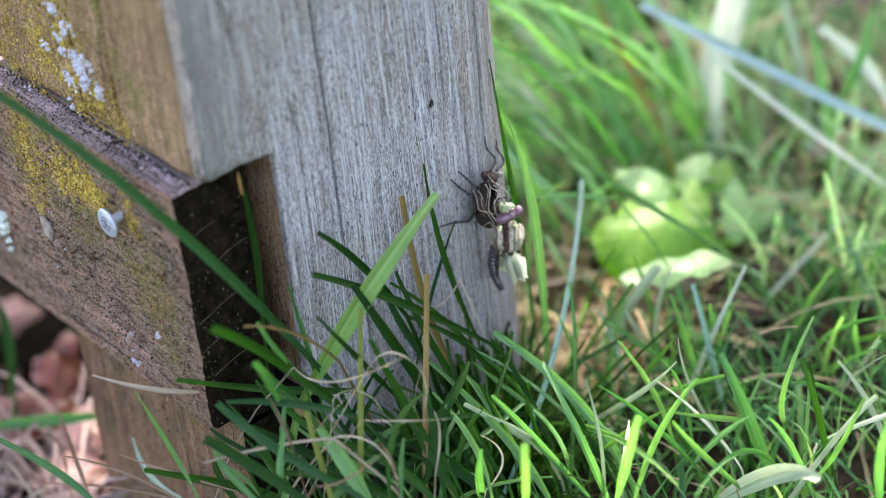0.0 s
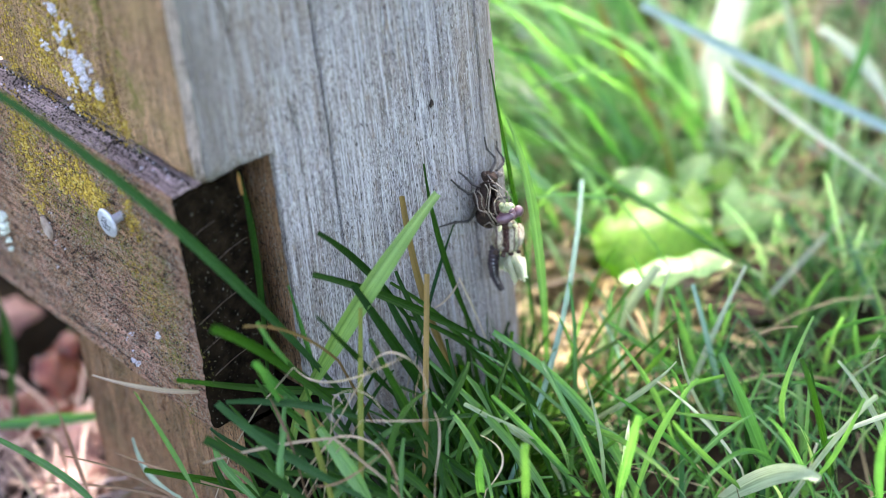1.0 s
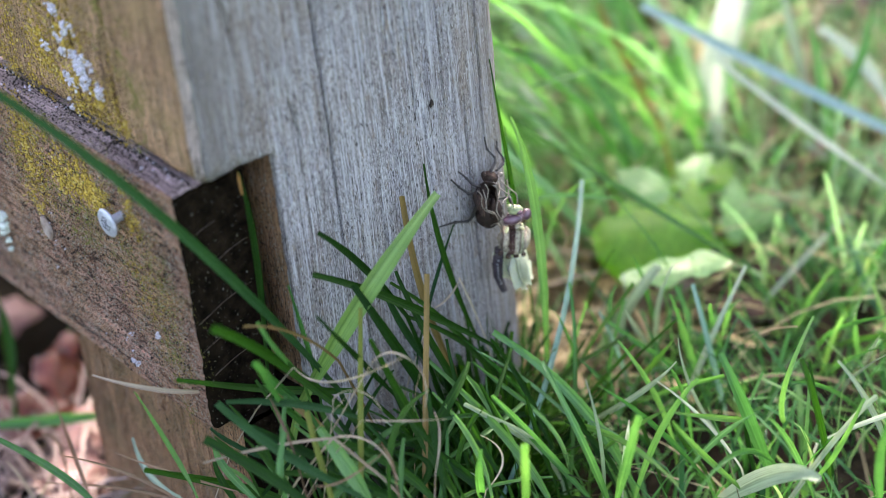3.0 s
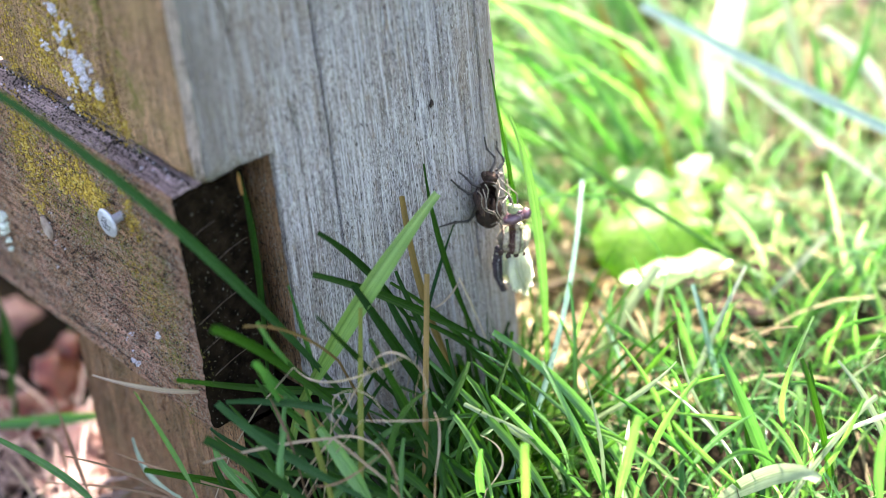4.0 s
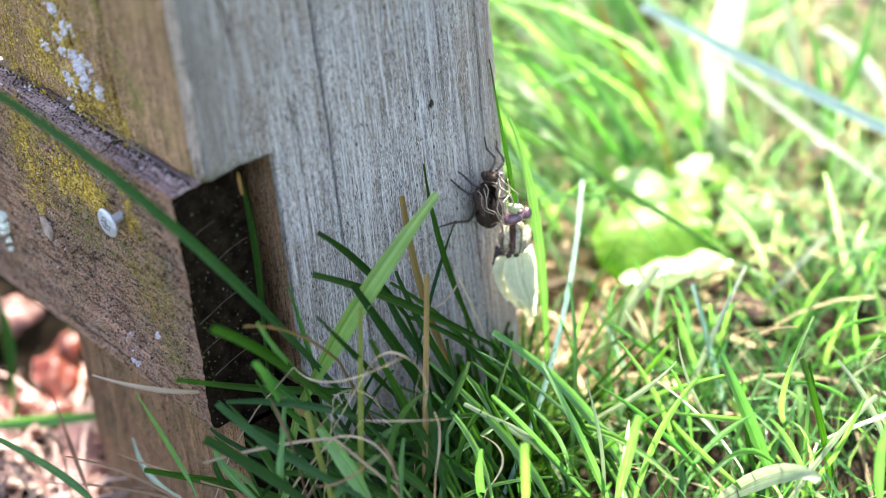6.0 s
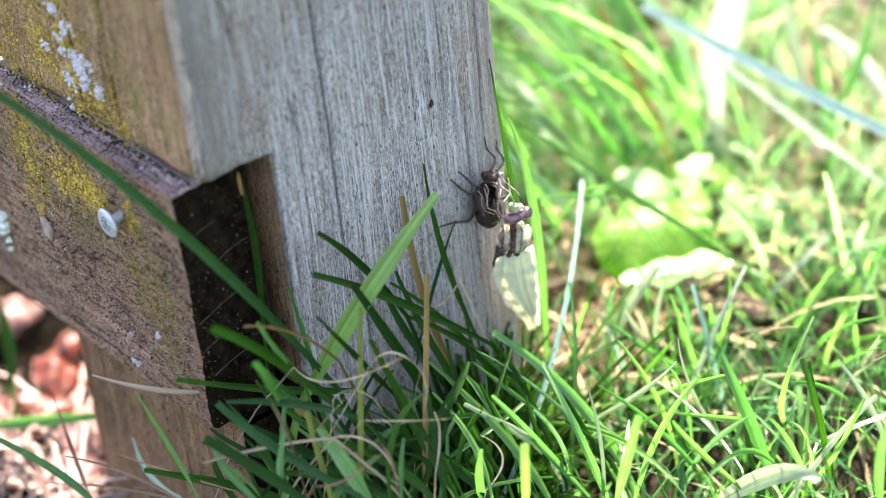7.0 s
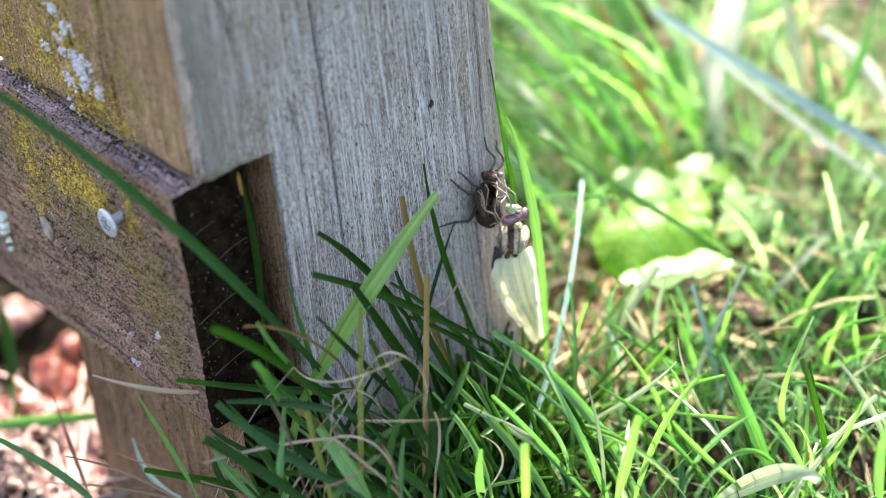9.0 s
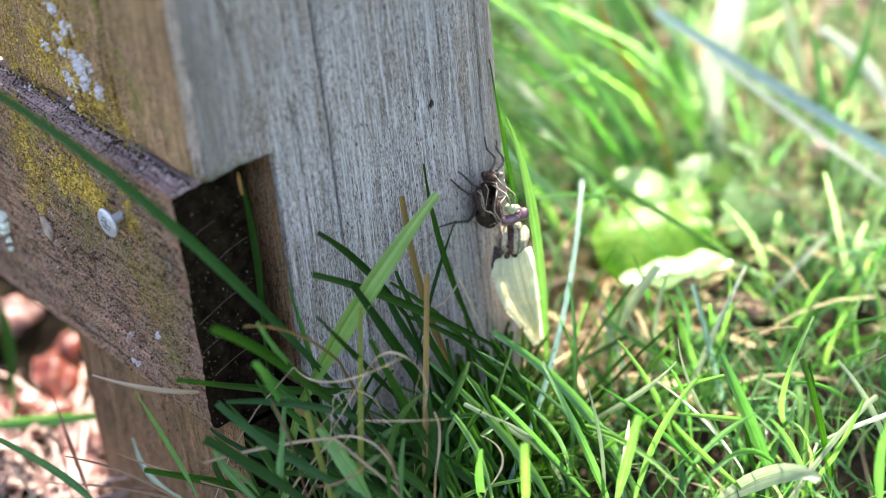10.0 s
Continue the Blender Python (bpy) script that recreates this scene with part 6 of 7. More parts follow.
lichen(PX, 0.0545, 0.1590, 0.0022, 0.0034, 58, 0.0013, WHITE, WL, 15, lobes=True)
lichen(PX, 0.0535, 0.1535, 0.0024, 0.0022, 38, 0.0012, WHITE, WL, 16, lobes=True)
lichen(PX, 0.0475, 0.1520, 0.0014, 0.0020, 26, 0.0012, WHITE, WL, 17, lobes=True)
lichen(PX, 0.0630, 0.1490, 0.0026, 0.0018, 31, 0.0010, WHITE, WL, 18, lobes=True)
lichen(PX, 0.0650, 0.1408, 0.0012, 0.0010, 13, 0.0010, WHITE, WL, 19, lobes=True)
lichen(RX, 0.086, 0.126, 0.005, 0.006, 130, 0.0008, YELLOW, YL, 41)
lichen(RX, 0.084, 0.115, 0.005, 0.005, 110, 0.0008, YELLOW, YL, 42)
lichen(RX, 0.066, 0.119, 0.007, 0.004, 115, 0.0011, YELLOW, YL, 43)
lichen(RX, 0.053, 0.119, 0.005, 0.003, 120, 0.0011, YELLOW, YL, 44)
lichen(RX, 0.0455, 0.1185, 0.003, 0.002, 60, 0.0007, YELLOW, YL, 45)
lichen(RX, 0.0300, 0.1195, 0.0016, 0.0030, 55, 0.0008, YELLOW, YL, 46)
lichen(RX, 0.086, 0.102, 0.006, 0.005, 50, 0.0008, YELLOW, YL, 47)
lichen(RX, 0.062, 0.107, 0.008, 0.005, 90, 0.0006, OLIVE, OL, 48)
lichen(RX, 0.034, 0.103, 0.008, 0.010, 170, 0.0005, OLIVE, OL, 49)
lichen(RX, 0.030, 0.092, 0.005, 0.008, 60, 0.0005, YELLOW, YL, 50)
lichen(RX, 0.070, 0.119, 0.020, 0.009, 300, 0.0005, OLIVE, OL, 51)
lichen(RX, 0.0180, 0.0860, 0.0060, 0.0150, 330, 0.00042, OLIVE, OL, 57)
lichen(RX, 0.0230, 0.0950, 0.0080, 0.0120, 120, 0.00045, YELLOW, YL, 58)
lichen(RX, 0.0266, 0.0767, 0.0009, 0.0009, 16, 0.0008, WHITE, WL, 52, lobes=True)
lichen(RX, 0.0430, 0.0600, 0.0013, 0.0013, 16, 0.0008, WHITE, WL, 53, lobes=True)
lichen(RX, 0.1105, 0.0775, 0.0022, 0.0028, 40, 0.0017, plain("pale green lichen", (0.46, 0.46, 0.37), (0.74, 0.74, 0.64), 500, 0.9, 0.1, 0.0005), "pale green leafy lichen on the rail", 54, lobes=True)
lichen(RX, 0.0620, 0.0780, 0.012, 0.014, 14, 0.0006, WHITE, "scattered pale lichen specks on the rail", 55, lobes=True)
lichen(RX, 0.0350, 0.0660, 0.012, 0.010, 9, 0.0005, WHITE, "scattered pale lichen specks on the rail", 56, lobes=True)


TAN_GRIT = plain("tan crumbs", (0.22, 0.17, 0.12), (0.50, 0.42, 0.33), 900, 0.95, 0.1)
DARK_GRIT = plain("dark crumbs", (0.015, 0.011, 0.009), (0.06, 0.045, 0.035), 900, 0.95, 0.1)


def crumbs(name, seed, count, place, size, mat, label):
    """Loose grains strewn over a face; place() gives a point and the way out of the face."""
    rng = random.Random(seed)
    verts, faces = [], []
    for _ in range(count):
        p, out = place(rng)
        r = size * rng.uniform(0.3, 1.0)
        n0 = len(verts)
        for d in ((1, 0, 0), (-1, 0, 0), (0, 1, 0), (0, -1, 0), (0, 0, 1), (0, 0, -1)):
            verts.append(tuple(p[i] + d[i] * r * rng.uniform(0.5, 1.3) for i in range(3)))
        for a, b, c in ((0, 2, 4), (2, 1, 4), (1, 3, 4), (3, 0, 4), (2, 0, 5), (1, 2, 5), (3, 1, 5), (0, 3, 5)):
            faces.append((n0 + a, n0 + b, n0 + c))
    tagged(link_mesh(name, verts, faces, mat, smooth=False), label, "crumbs", kind="stuff")


on_rail = lambda g: ((RAIL_X0 + 0.0006, RAIL_Y0 + 0.002 + 0.13 * g.random(), RAIL_LOW + 0.002 + 0.083 * g.random()), (-1, 0, 0))
on_top = lambda g: ((RAIL_X0 + 0.0085 - 0.008 * g.random() ** 7, RAIL_Y0 + 0.001 + 0.12 * g.random(), RAIL_TOP - 0.0018), (0, 0, 1))
on_side = lambda g: ((0.0004, 0.045 + 0.06 * g.random(), RAIL_TOP + 0.002 + 0.05 * g.random()), (-1, 0, 0))
in_notch = lambda g: ((NOTCH + 0.0002, 0.002 + 0.02 * g.random(), RAIL_LOW + 0.08 * g.random()), (-1, 0, 0))
crumbs("wood_crumbs", 61, 5200, on_rail, 0.00036, TAN_GRIT, "tan crumbs and fibres on the rail")
crumbs("wood_crumbs", 62, 4200, on_rail, 0.00042, DARK_GRIT, "dark crumbs on the rail")
crumbs("wood_crumbs", 63, 2200, on_top, 0.00055, DARK_GRIT, "dark debris in the joint above the rail")
crumbs("wood_crumbs", 64, 260, on_top, 0.00045, TAN_GRIT, "tan debris in the joint above the rail")
crumbs("wood_crumbs", 67, 70, on_top, 0.0008, WHITE, "pale lichen crumbs in the joint above the rail")
crumbs("wood_crumbs", 65, 2200, on_side, 0.00036, DARK_GRIT, "dark crumbs among the lichen")
crumbs("wood_crumbs", 66, 800, in_notch, 0.0004, TAN_GRIT, "tan crumbs in the notch")


def small_marks():
    """A dark knot on the front, a rootlet and a chip on the rail."""
    knot = part("wood_knot", blob((0, 0, 0), (0.0007, 0.0003, 0.0011), (0, 20, 0), 0.9, 3, 3.0, 2.6), DARK_GRIT, None)
    knot.location = (0.0853, -0.0001, 0.1263)
    tagged(knot, "small dark knot in the grey wood", "wood knot")
    root = part("rootlet", tube([(0, 0, 0), (-0.0030, 0.0012, 0.0006), (-0.0062, -0.0004, 0.0003), (-0.0086, 0.0004, 0.0)], 0.00032, 0.00018, 6, 4), DARK_GRIT, None)
    root.location = (0.0002, 0.0400, RAIL_TOP - 0.0012)
    tagged(root, "thin dark rootlet lying on the rail", "rootlet")
    chip = part("bark_chip", blob((0, 0, 0), (0.0010, 0.0018, 0.0042), (0, 0, 20), 0.25, 3, 5.0), plain("pinkish bark", (0.20, 0.13, 0.10), (0.44, 0.33, 0.27), 300, 0.8, 0.2, 0.0006), None)
    chip.location = (RAIL_X0 - 0.0002, 0.0815, 0.0915)
    chip.rotation_euler = (radians(-20), 0, 0)
    tagged(chip, "pinkish bark chip stuck to the rail", "bark chip")


small_marks()


# ---------------------------------------------------------------- leaves
def leaf_mesh(length, width, kind, cup=0.15, wave=0.05, fold=0.12, seed=0.0, n=14):
    """A leaf that lies along +y from its stalk, with wavy margin, midrib and cupped halves."""
    bm = bmesh.new()
    rows = []
    for j in range(n + 1):
        t = j / n
        if kind == "heart":
            w = max(0.02, (math.sin(math.pi * min(1, (t * 0.94 + 0.06)) ** 0.62)) ** 0.75)
        elif kind == "round":
            w = max(0.06, 1 - (2 * t - 1) ** 2) ** 0.42
        else:
            w = max(0.02, math.sin(math.pi * (0.04 + 0.96 * t) ** 0.85))
        row = []
        for i in range(-6, 7):
            s = i / 6
            edge = 1 + (wave * math.sin(t * 19 + seed + (2 if s > 0 else 0)) + 1.6 * wave * noise.noise((t * 7 + seed, s * 2, seed))) * abs(s)
            back = -0.16 * length * (s * s) * (1 - t) ** 3 if kind == "heart" else 0
            x = s * w * width * 0.5 * edge
            y = t * length + back
            z = fold * width * abs(s) * w - cup * length * (t - 0.4) ** 2 * 1.4 - cup * width * s * s * w
            z += wave * width * 0.5 * s * s * math.sin(t * 15 + seed * 2 + s * 2) + 0.075 * width * fbm(x * 75 + seed, y * 75, seed)
            row.append(bm.verts.new((x, y, z)))
        rows.append(row)
    for a, b in zip(rows, rows[1:]):
        for i in range(12):
            bm.faces.new((a[i], a[i + 1], b[i + 1], b[i]))
    return bm


def leaf_mat(name, dark, light, tint, amount, rough=0.4):
    m = Mat(name, rough, 0.5)
    n = m.noise(m.coords(), 90, 4, 0.6)
    v = m.node("ShaderNodeTexVoronoi", Scale=260.0)
    v.feature = "DISTANCE_TO_EDGE"
    m.link(m.coords(), v.inputs["Vector"])
    c = m.ramp(n, [(0.3, dark), (0.7, light)])
    c = m.mix(m.ramp(v.outputs[0], [(0.0, (0.35, 0.35, 0.35)), (0.09, (0, 0, 0))]), c, tuple(min(1.0, k * 1.5) for k in light))
    m.color(c)
    m.bump(v.outputs[0], 0.0006, 0.6)
    m.thin(m.mix(1.0, c, tint, "MULTIPLY"), amount)
    return m.m


LEAF_FRESH = leaf_mat("fresh broad leaf", (0.10, 0.22, 0.018), (0.18, 0.31, 0.036), (1.4, 1.9, 0.4), 0.6, 0.45)
LEAF_ROUND = leaf_mat("round fresh leaf", (0.085, 0.20, 0.016), (0.16, 0.30, 0.032), (1.4, 1.9, 0.4), 0.6, 0.5)
LEAF_GLOSS = leaf_mat("glossy fresh leaf", (0.13, 0.24, 0.07), (0.24, 0.36, 0.14), (1.3, 1.7, 0.7), 0.4, 0.3)
LEAF_PALE = leaf_mat("pale broad leaf", (0.14, 0.26, 0.07), (0.28, 0.42, 0.17), (1.25, 1.6, 0.75), 0.55, 0.4)
LEAF_RED = leaf_mat("red-brown dead leaf", (0.07, 0.013, 0.007), (0.20, 0.045, 0.024), (1.4, 0.8, 0.6), 0.25, 0.4)
LEAF_PINK = leaf_mat("pale pink dead leaf", (0.13, 0.050, 0.040), (0.34, 0.18, 0.155), (1.1, 0.9, 0.85), 0.2, 0.5)
LEAF_TAN = leaf_mat("pinkish tan dead leaf", (0.06, 0.031, 0.022), (0.15, 0.088, 0.066), (1.2, 1.0, 0.9), 0.2, 0.6)
# brown lowered so the leaf colour itself holds the bare patch's shade
LEAF_BROWN = leaf_mat("brown dead leaf", (0.014, 0.006, 0.003), (0.050, 0.022, 0.009), (1.2, 0.9, 0.6), 0.2, 0.85)


def aim(point, heading, pitch, roll):
    """The pose of a leaf: heading in the plan, raised by pitch, rolled about its rib."""
    return Matrix.Translation(point) @ Euler((0, 0, radians(heading))).to_matrix().to_4x4() @ Euler((radians(pitch), 0, 0)).to_matrix().to_4x4() @ Euler((0, radians(roll), 0)).to_matrix().to_4x4()


def build_weed(root, leaves, label):
    """A rosette: each leaf runs from its foot to its tip, with its upper face towards a given side."""
    weed = new("broadleaf_weed")
    weed.location = root
    tagged(weed, label, "weed", "broadleaf weeds")
    for k, (at, tip, up, wd, mat, kind) in enumerate(leaves):
        at, along = Vector(at), Vector(tip) - Vector(at)
        y = along.normalized()
        x = y.cross(Vector(up)).normalized()
        turn = Matrix((x, y, x.cross(y))).transposed().to_4x4()
        lf = part("leaf", leaf_mesh(along.length, wd, kind, *((0.12, 0.12, 0.0) if kind == "round" else (0.16, 0.12, 0.12)), k * 1.7), mat, weed)
        lf.matrix_basis = Matrix.Translation(at - Vector(root)) @ turn
        a = at - Vector(root)
        part("stalk", tube([(0.002 * k, 0, -0.004), (a.x * 0.4, a.y * 0.4, max(0.006, a.z * 0.8)), a], 0.0011, 0.0008, 6), LEAF_FRESH, weed)


build_weed((0.205, 0.035, -0.016), [
    ((0.2023, -0.0008, 0.0142), (0.1652, 0.0188, 0.0214), (-0.3, -0.52, 0.8), 0.0300, LEAF_ROUND, "round"),
    ((0.1940, -0.0171, 0.0183), (0.1563, -0.0033, 0.0237), (0.0, -0.22, 0.97), 0.0125, LEAF_GLOSS, "round"),
    ((0.2128, -0.0014, 0.0054), (0.2303, 0.0143, 0.0205), (-0.4, -0.8, 0.45), 0.0110, LEAF_PALE, "oval"),
    ((0.2087, 0.0260, 0.0148), (0.2008, 0.0468, 0.0226), (-0.05, -0.25, 0.96), 0.0160, LEAF_GLOSS, "oval"),
    ((0.2056, 0.0092, 0.0108), (0.2178, 0.0245, 0.0211), (-0.5, -0.7, 0.5), 0.0105, LEAF_FRESH, "oval"),
    ((0.2180, 0.0319, 0.0122), (0.2389, 0.0345, 0.0157), (-0.1, -0.3, 0.95), 0.0120, LEAF_PALE, "oval"),
    ((0.2252, 0.0028, 0.0034), (0.2432, 0.0098, 0.0092), (-0.3, -0.5, 0.8), 0.0120, LEAF_PALE, "oval"),
    ((0.2092, 0.0091, 0.0139), (0.1982, 0.0263, 0.0148), (-0.2, -0.35, 0.9), 0.0140, LEAF_FRESH, "oval"),
    ((0.2287, 0.0225, 0.0109), (0.2425, 0.0301, 0.0140), (-0.3, -0.6, 0.7), 0.0090, LEAF_FRESH, "oval"),
    ((0.2061, 0.0258, 0.0125), (0.2057, 0.0426, 0.0136), (0.2, -0.1, 0.95), 0.0120, LEAF_FRESH, "oval"),
], "low broadleaf weed with crinkled light green leaves")
build_weed((0.235, 0.150, -0.024), [
    ((0.2300, 0.1500, -0.010), (0.2450, 0.1220, -0.003), (-0.2, -0.3, 0.9), 0.024, LEAF_PALE, "oval"),
    ((0.2400, 0.1550, -0.012), (0.2090, 0.1720, 0.008), (-0.3, -0.3, 0.9), 0.022, LEAF_FRESH, "oval"),
    ((0.2450, 0.1450, -0.012), (0.2770, 0.1520, 0.000), (0.0, -0.3, 0.9), 0.024, LEAF_FRESH, "oval"),
], "broadleaf weed half hidden behind the post")


def dead_leaf(x, y, heading, pitch, roll, ln, wd, mat, label, up=0.0):
    ob = part("dead_leaf", leaf_mesh(ln, wd, "oval", 0.5, 0.14, 0.25, heading), mat, None)
    ob.matrix_basis = aim((x, y, ground_z(x, y) + 0.006 + up), heading, pitch, roll)
    tagged(ob, label, "dead leaf", "dead leaves on the ground")


RD, TN, BR = "curled red-brown dead leaf on the ground", "pinkish tan dead leaf on the ground", "brown dead leaf lying under the grass"
PK = "pale pink dead leaf on the ground behind the fence"
dead_leaf(-0.016, 0.160, -128, 6, 40, 0.042, 0.022, LEAF_RED, RD)
dead_leaf(0.020, 0.150, -40, 8, 30, 0.030, 0.022, LEAF_RED, RD)
dead_leaf(0.026, 0.212, -128, 8, 14, 0.022, 0.018, LEAF_PINK, PK, 0.006)
dead_leaf(0.038, 0.171, 150, -10, 0, 0.014, 0.010, LEAF_RED, RD, 0.018)
dead_leaf(0.035, 0.168, 148, -4, -12, 0.036, 0.016, LEAF_RED, RD, 0.004)
dead_leaf(0.020, 0.138, 138, 0, 14, 0.036, 0.022, LEAF_PINK, PK, 0.004)
dead_leaf(0.006, 0.122, 146, 4, -10, 0.034, 0.024, LEAF_PINK, PK, 0.002)
dead_leaf(-0.008, 0.118, 60, 6, 10, 0.030, 0.014, LEAF_TAN, TN)
dead_leaf(-0.026, 0.126, 20, 6, 20, 0.034, 0.014, LEAF_RED, RD)
dead_leaf(0.056, 0.226, -20, 10, 10, 0.050, 0.026, LEAF_TAN, TN)
dead_leaf(0.050, 0.250, 10, 12, 8, 0.060, 0.034, LEAF_BROWN, BR)
litter = random.Random(77)
for k in range(26):                                                   # leaf litter behind the fence
    lx, ly = litter.uniform(-0.06, 0.09), litter.uniform(0.120, 0.30)
    turn = litter.uniform(0, 360), litter.uniform(2, 20), litter.uniform(-30, 30), litter.uniform(0.03, 0.05), litter.uniform(0.016, 0.03)
    if (lx - 0.030) ** 2 + (ly - 0.182) ** 2 > 0.052 ** 2:            # a dark hollow stays open
        dead_leaf(lx, ly, *turn, *((LEAF_RED, RD), (LEAF_BROWN, BR), (LEAF_BROWN, BR))[k % 3])
dead_leaf(0.186, 0.044, -110, 4, 10, 0.034, 0.016, LEAF_TAN, TN, 0.004)
dead_leaf(0.172, 0.020, -115, 4, 12, 0.044, 0.026, LEAF_BROWN, BR, 0.003)
dead_leaf(0.190, -0.004, -150, 6, -8, 0.034, 0.020, LEAF_BROWN, BR, 0.004)
dead_leaf(0.168, 0.006, -100, 10, 0, 0.030, 0.010, LEAF_TAN, TN, 0.006)
dead_leaf(0.226, 0.004, 160, 2, 6, 0.036, 0.018, LEAF_BROWN, BR, 0.003)
dead_leaf(0.284, 0.012, 30, 10, 0, 0.016, 0.010, LEAF_TAN, TN, 0.012)
dead_leaf(0.385, 0.085, 80, 10, 0, 0.030, 0.016, LEAF_TAN, TN, 0.01)
dead_leaf(0.390, 0.110, -10, 10, 0, 0.060, 0.030, LEAF_RED, RD, 0.01)
dead_leaf(0.330, 0.060, 120, 12, 15, 0.024, 0.012, LEAF_BROWN, BR, 0.005)


# ---------------------------------------------------------------- cast skin of the nymph
SHELL = plain("brown cast skin", (0.018, 0.010, 0.007), (0.090, 0.053, 0.036), 900, 0.7, 0.2, 0.0004)
SHELL_DARK = plain("dark hollow skin", (0.009, 0.005, 0.0035), (0.042, 0.023, 0.015), 900, 0.65, 0.2, 0.0004)
LEG_DARK = plain("dark brown insect leg", (0.010, 0.008, 0.007), (0.045, 0.033, 0.028), 1200, 0.5, 0.4)
LEG_PALE = plain("pale insect leg", (0.08, 0.060, 0.044), (0.25, 0.20, 0.15), 900, 0.4, 0.5)
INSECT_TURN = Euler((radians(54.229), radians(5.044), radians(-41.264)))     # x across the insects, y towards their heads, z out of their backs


def tapered(points, r0, r1):
    """A thin leg with swollen joints."""
    bms = [tube(points, r0, r1, 7, 5)]
    for p in points[1:-1]:
        bms.append(blob(p, (r0 * 1.25,) * 3, level=1))
    return joined(*bms)


def build_skin():
    skin = new("nymph_skin")
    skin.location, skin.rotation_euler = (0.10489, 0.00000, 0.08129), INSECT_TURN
    tagged(skin, "empty brown dragonfly nymph skin clinging to the post", "insect skin")
    head = part("head", blob((-0.00039, 0.00613, 0.01190), (0.00263, 0.00193, 0.00193), (0, 0, -14), 0.35, seed=2, freq=2.6), SHELL, skin)
    part("eye", blob((0.00280, 0.00702, 0.01168), (0.00105, 0.00088, 0.00088), rough=0.15, seed=3), LEG_PALE, head, "pale empty eye cap")
    part("eye", blob((-0.00238, 0.00692, 0.01519), (0.00088, 0.00088, 0.00088), rough=0.15), SHELL_DARK, head)
    part("mouth_part", blob((-0.00025, 0.00431, 0.01407), (0.00193, 0.00053, 0.00070), (0, 0, -10), 0.2, seed=5), SHELL_DARK, head)
    part("thorax", blob((-0.00140, 0.00053, 0.00921), (0.00351, 0.00439, 0.00333), (0, 0, 4), 0.16, seed=4, freq=2.2, cut=lambda p: p.z > 0.35 and abs(p.x - 0.52) < 0.30 and abs(p.y) < 0.75), SHELL_DARK, skin, "split open thorax")
    part("wing_pad", blob((-0.00305, -0.00236, 0.01286), (0.00105, 0.00386, 0.00105), (0, 0, 8), 0.2, seed=5), SHELL, skin)
    part("wing_pad", blob((0.00054, -0.00302, 0.00941), (0.00105, 0.00351, 0.00105), (0, 0, -4), 0.2, seed=6), SHELL_DARK, skin)
    part("wing_pad", blob((-0.00464, -0.00130, 0.01264), (0.00088, 0.00316, 0.00105), (0, 0, 10), 0.2, seed=7), SHELL_DARK, skin)
    body = blob((-0.00081, -0.00438, 0.00561), (0.00439, 0.00544, 0.00333), (0, 0, 6), 0.04, 4, seed=1)
    mid = sum((v.co for v in body.verts), Vector()) / len(body.verts)
    for v in body.verts:                                               # shallow rings round the abdomen
        k = 1 + 0.028 * math.sin((v.co.y - mid.y) * 5200)
        v.co.x, v.co.z = mid.x + (v.co.x - mid.x) * k, mid.z + (v.co.z - mid.z) * k
    part("abdomen", body, SHELL_DARK, skin, "ringed dark abdomen")
    for pts, r in (
        ([(-0.00341, 0.00310, 0.01313), (-0.00588, 0.00397, 0.01370), (-0.00765, 0.00574, 0.01347), (-0.01030, 0.00779, 0.01573)], 0.00040),
        ([(-0.00376, 0.00205, 0.01285), (-0.00552, 0.00100, 0.01245), (-0.00711, 0.00100, 0.01252), (-0.01012, 0.00308, 0.01407), (-0.01259, 0.00530, 0.01655)], 0.00044),
        ([(-0.00477, -0.00301, 0.00925), (-0.00564, -0.00583, 0.00748), (-0.00723, -0.00759, 0.00648), (-0.01115, -0.00796, 0.00808), (-0.01611, -0.00941, 0.01102)], 0.00046),
        ([(-0.00023, 0.00787, 0.01280), (0.00121, 0.01074, 0.01152), (0.00104, 0.01252, 0.01123), (-0.00127, 0.01496, 0.01197), (-0.00219, 0.01859, 0.01387)], 0.00038),
        ([(0.00155, 0.00825, 0.01199), (0.00373, 0.01028, 0.00929), (0.00392, 0.01206, 0.00894), (0.00197, 0.01507, 0.00904), (0.00179, 0.01755, 0.00918)], 0.00038),
        ([(0.00204, -0.00046, 0.00540), (0.00573, -0.00001, 0.00037), (0.00738, -0.00383, -0.00800)], 0.00040)):
        part("leg", tapered([Vector(p) for p in pts], r * 1.2, r * 0.65), LEG_DARK, skin)
    for pts in ([(-0.00206, 0.00388, 0.01721), (-0.00100, 0.00214, 0.01661), (-0.00133, -0.00065, 0.01556), (-0.00183, -0.00379, 0.01354)], [(-0.00432, 0.00182, 0.01515), (-0.00310, 0.00039, 0.01614), (-0.00291, -0.00275, 0.01496), (-0.00165, -0.00449, 0.01355), (0.00122, -0.00552, 0.01093)], [(0.00044, 0.00465, 0.01481), (0.00185, 0.00359, 0.01459), (0.00262, 0.00048, 0.01191)]):
        part("breathing_tube", tube(pts, 0.00020, 0.00013, 6, 5), LEG_PALE, skin, "pale thread of the split skin")


build_skin()


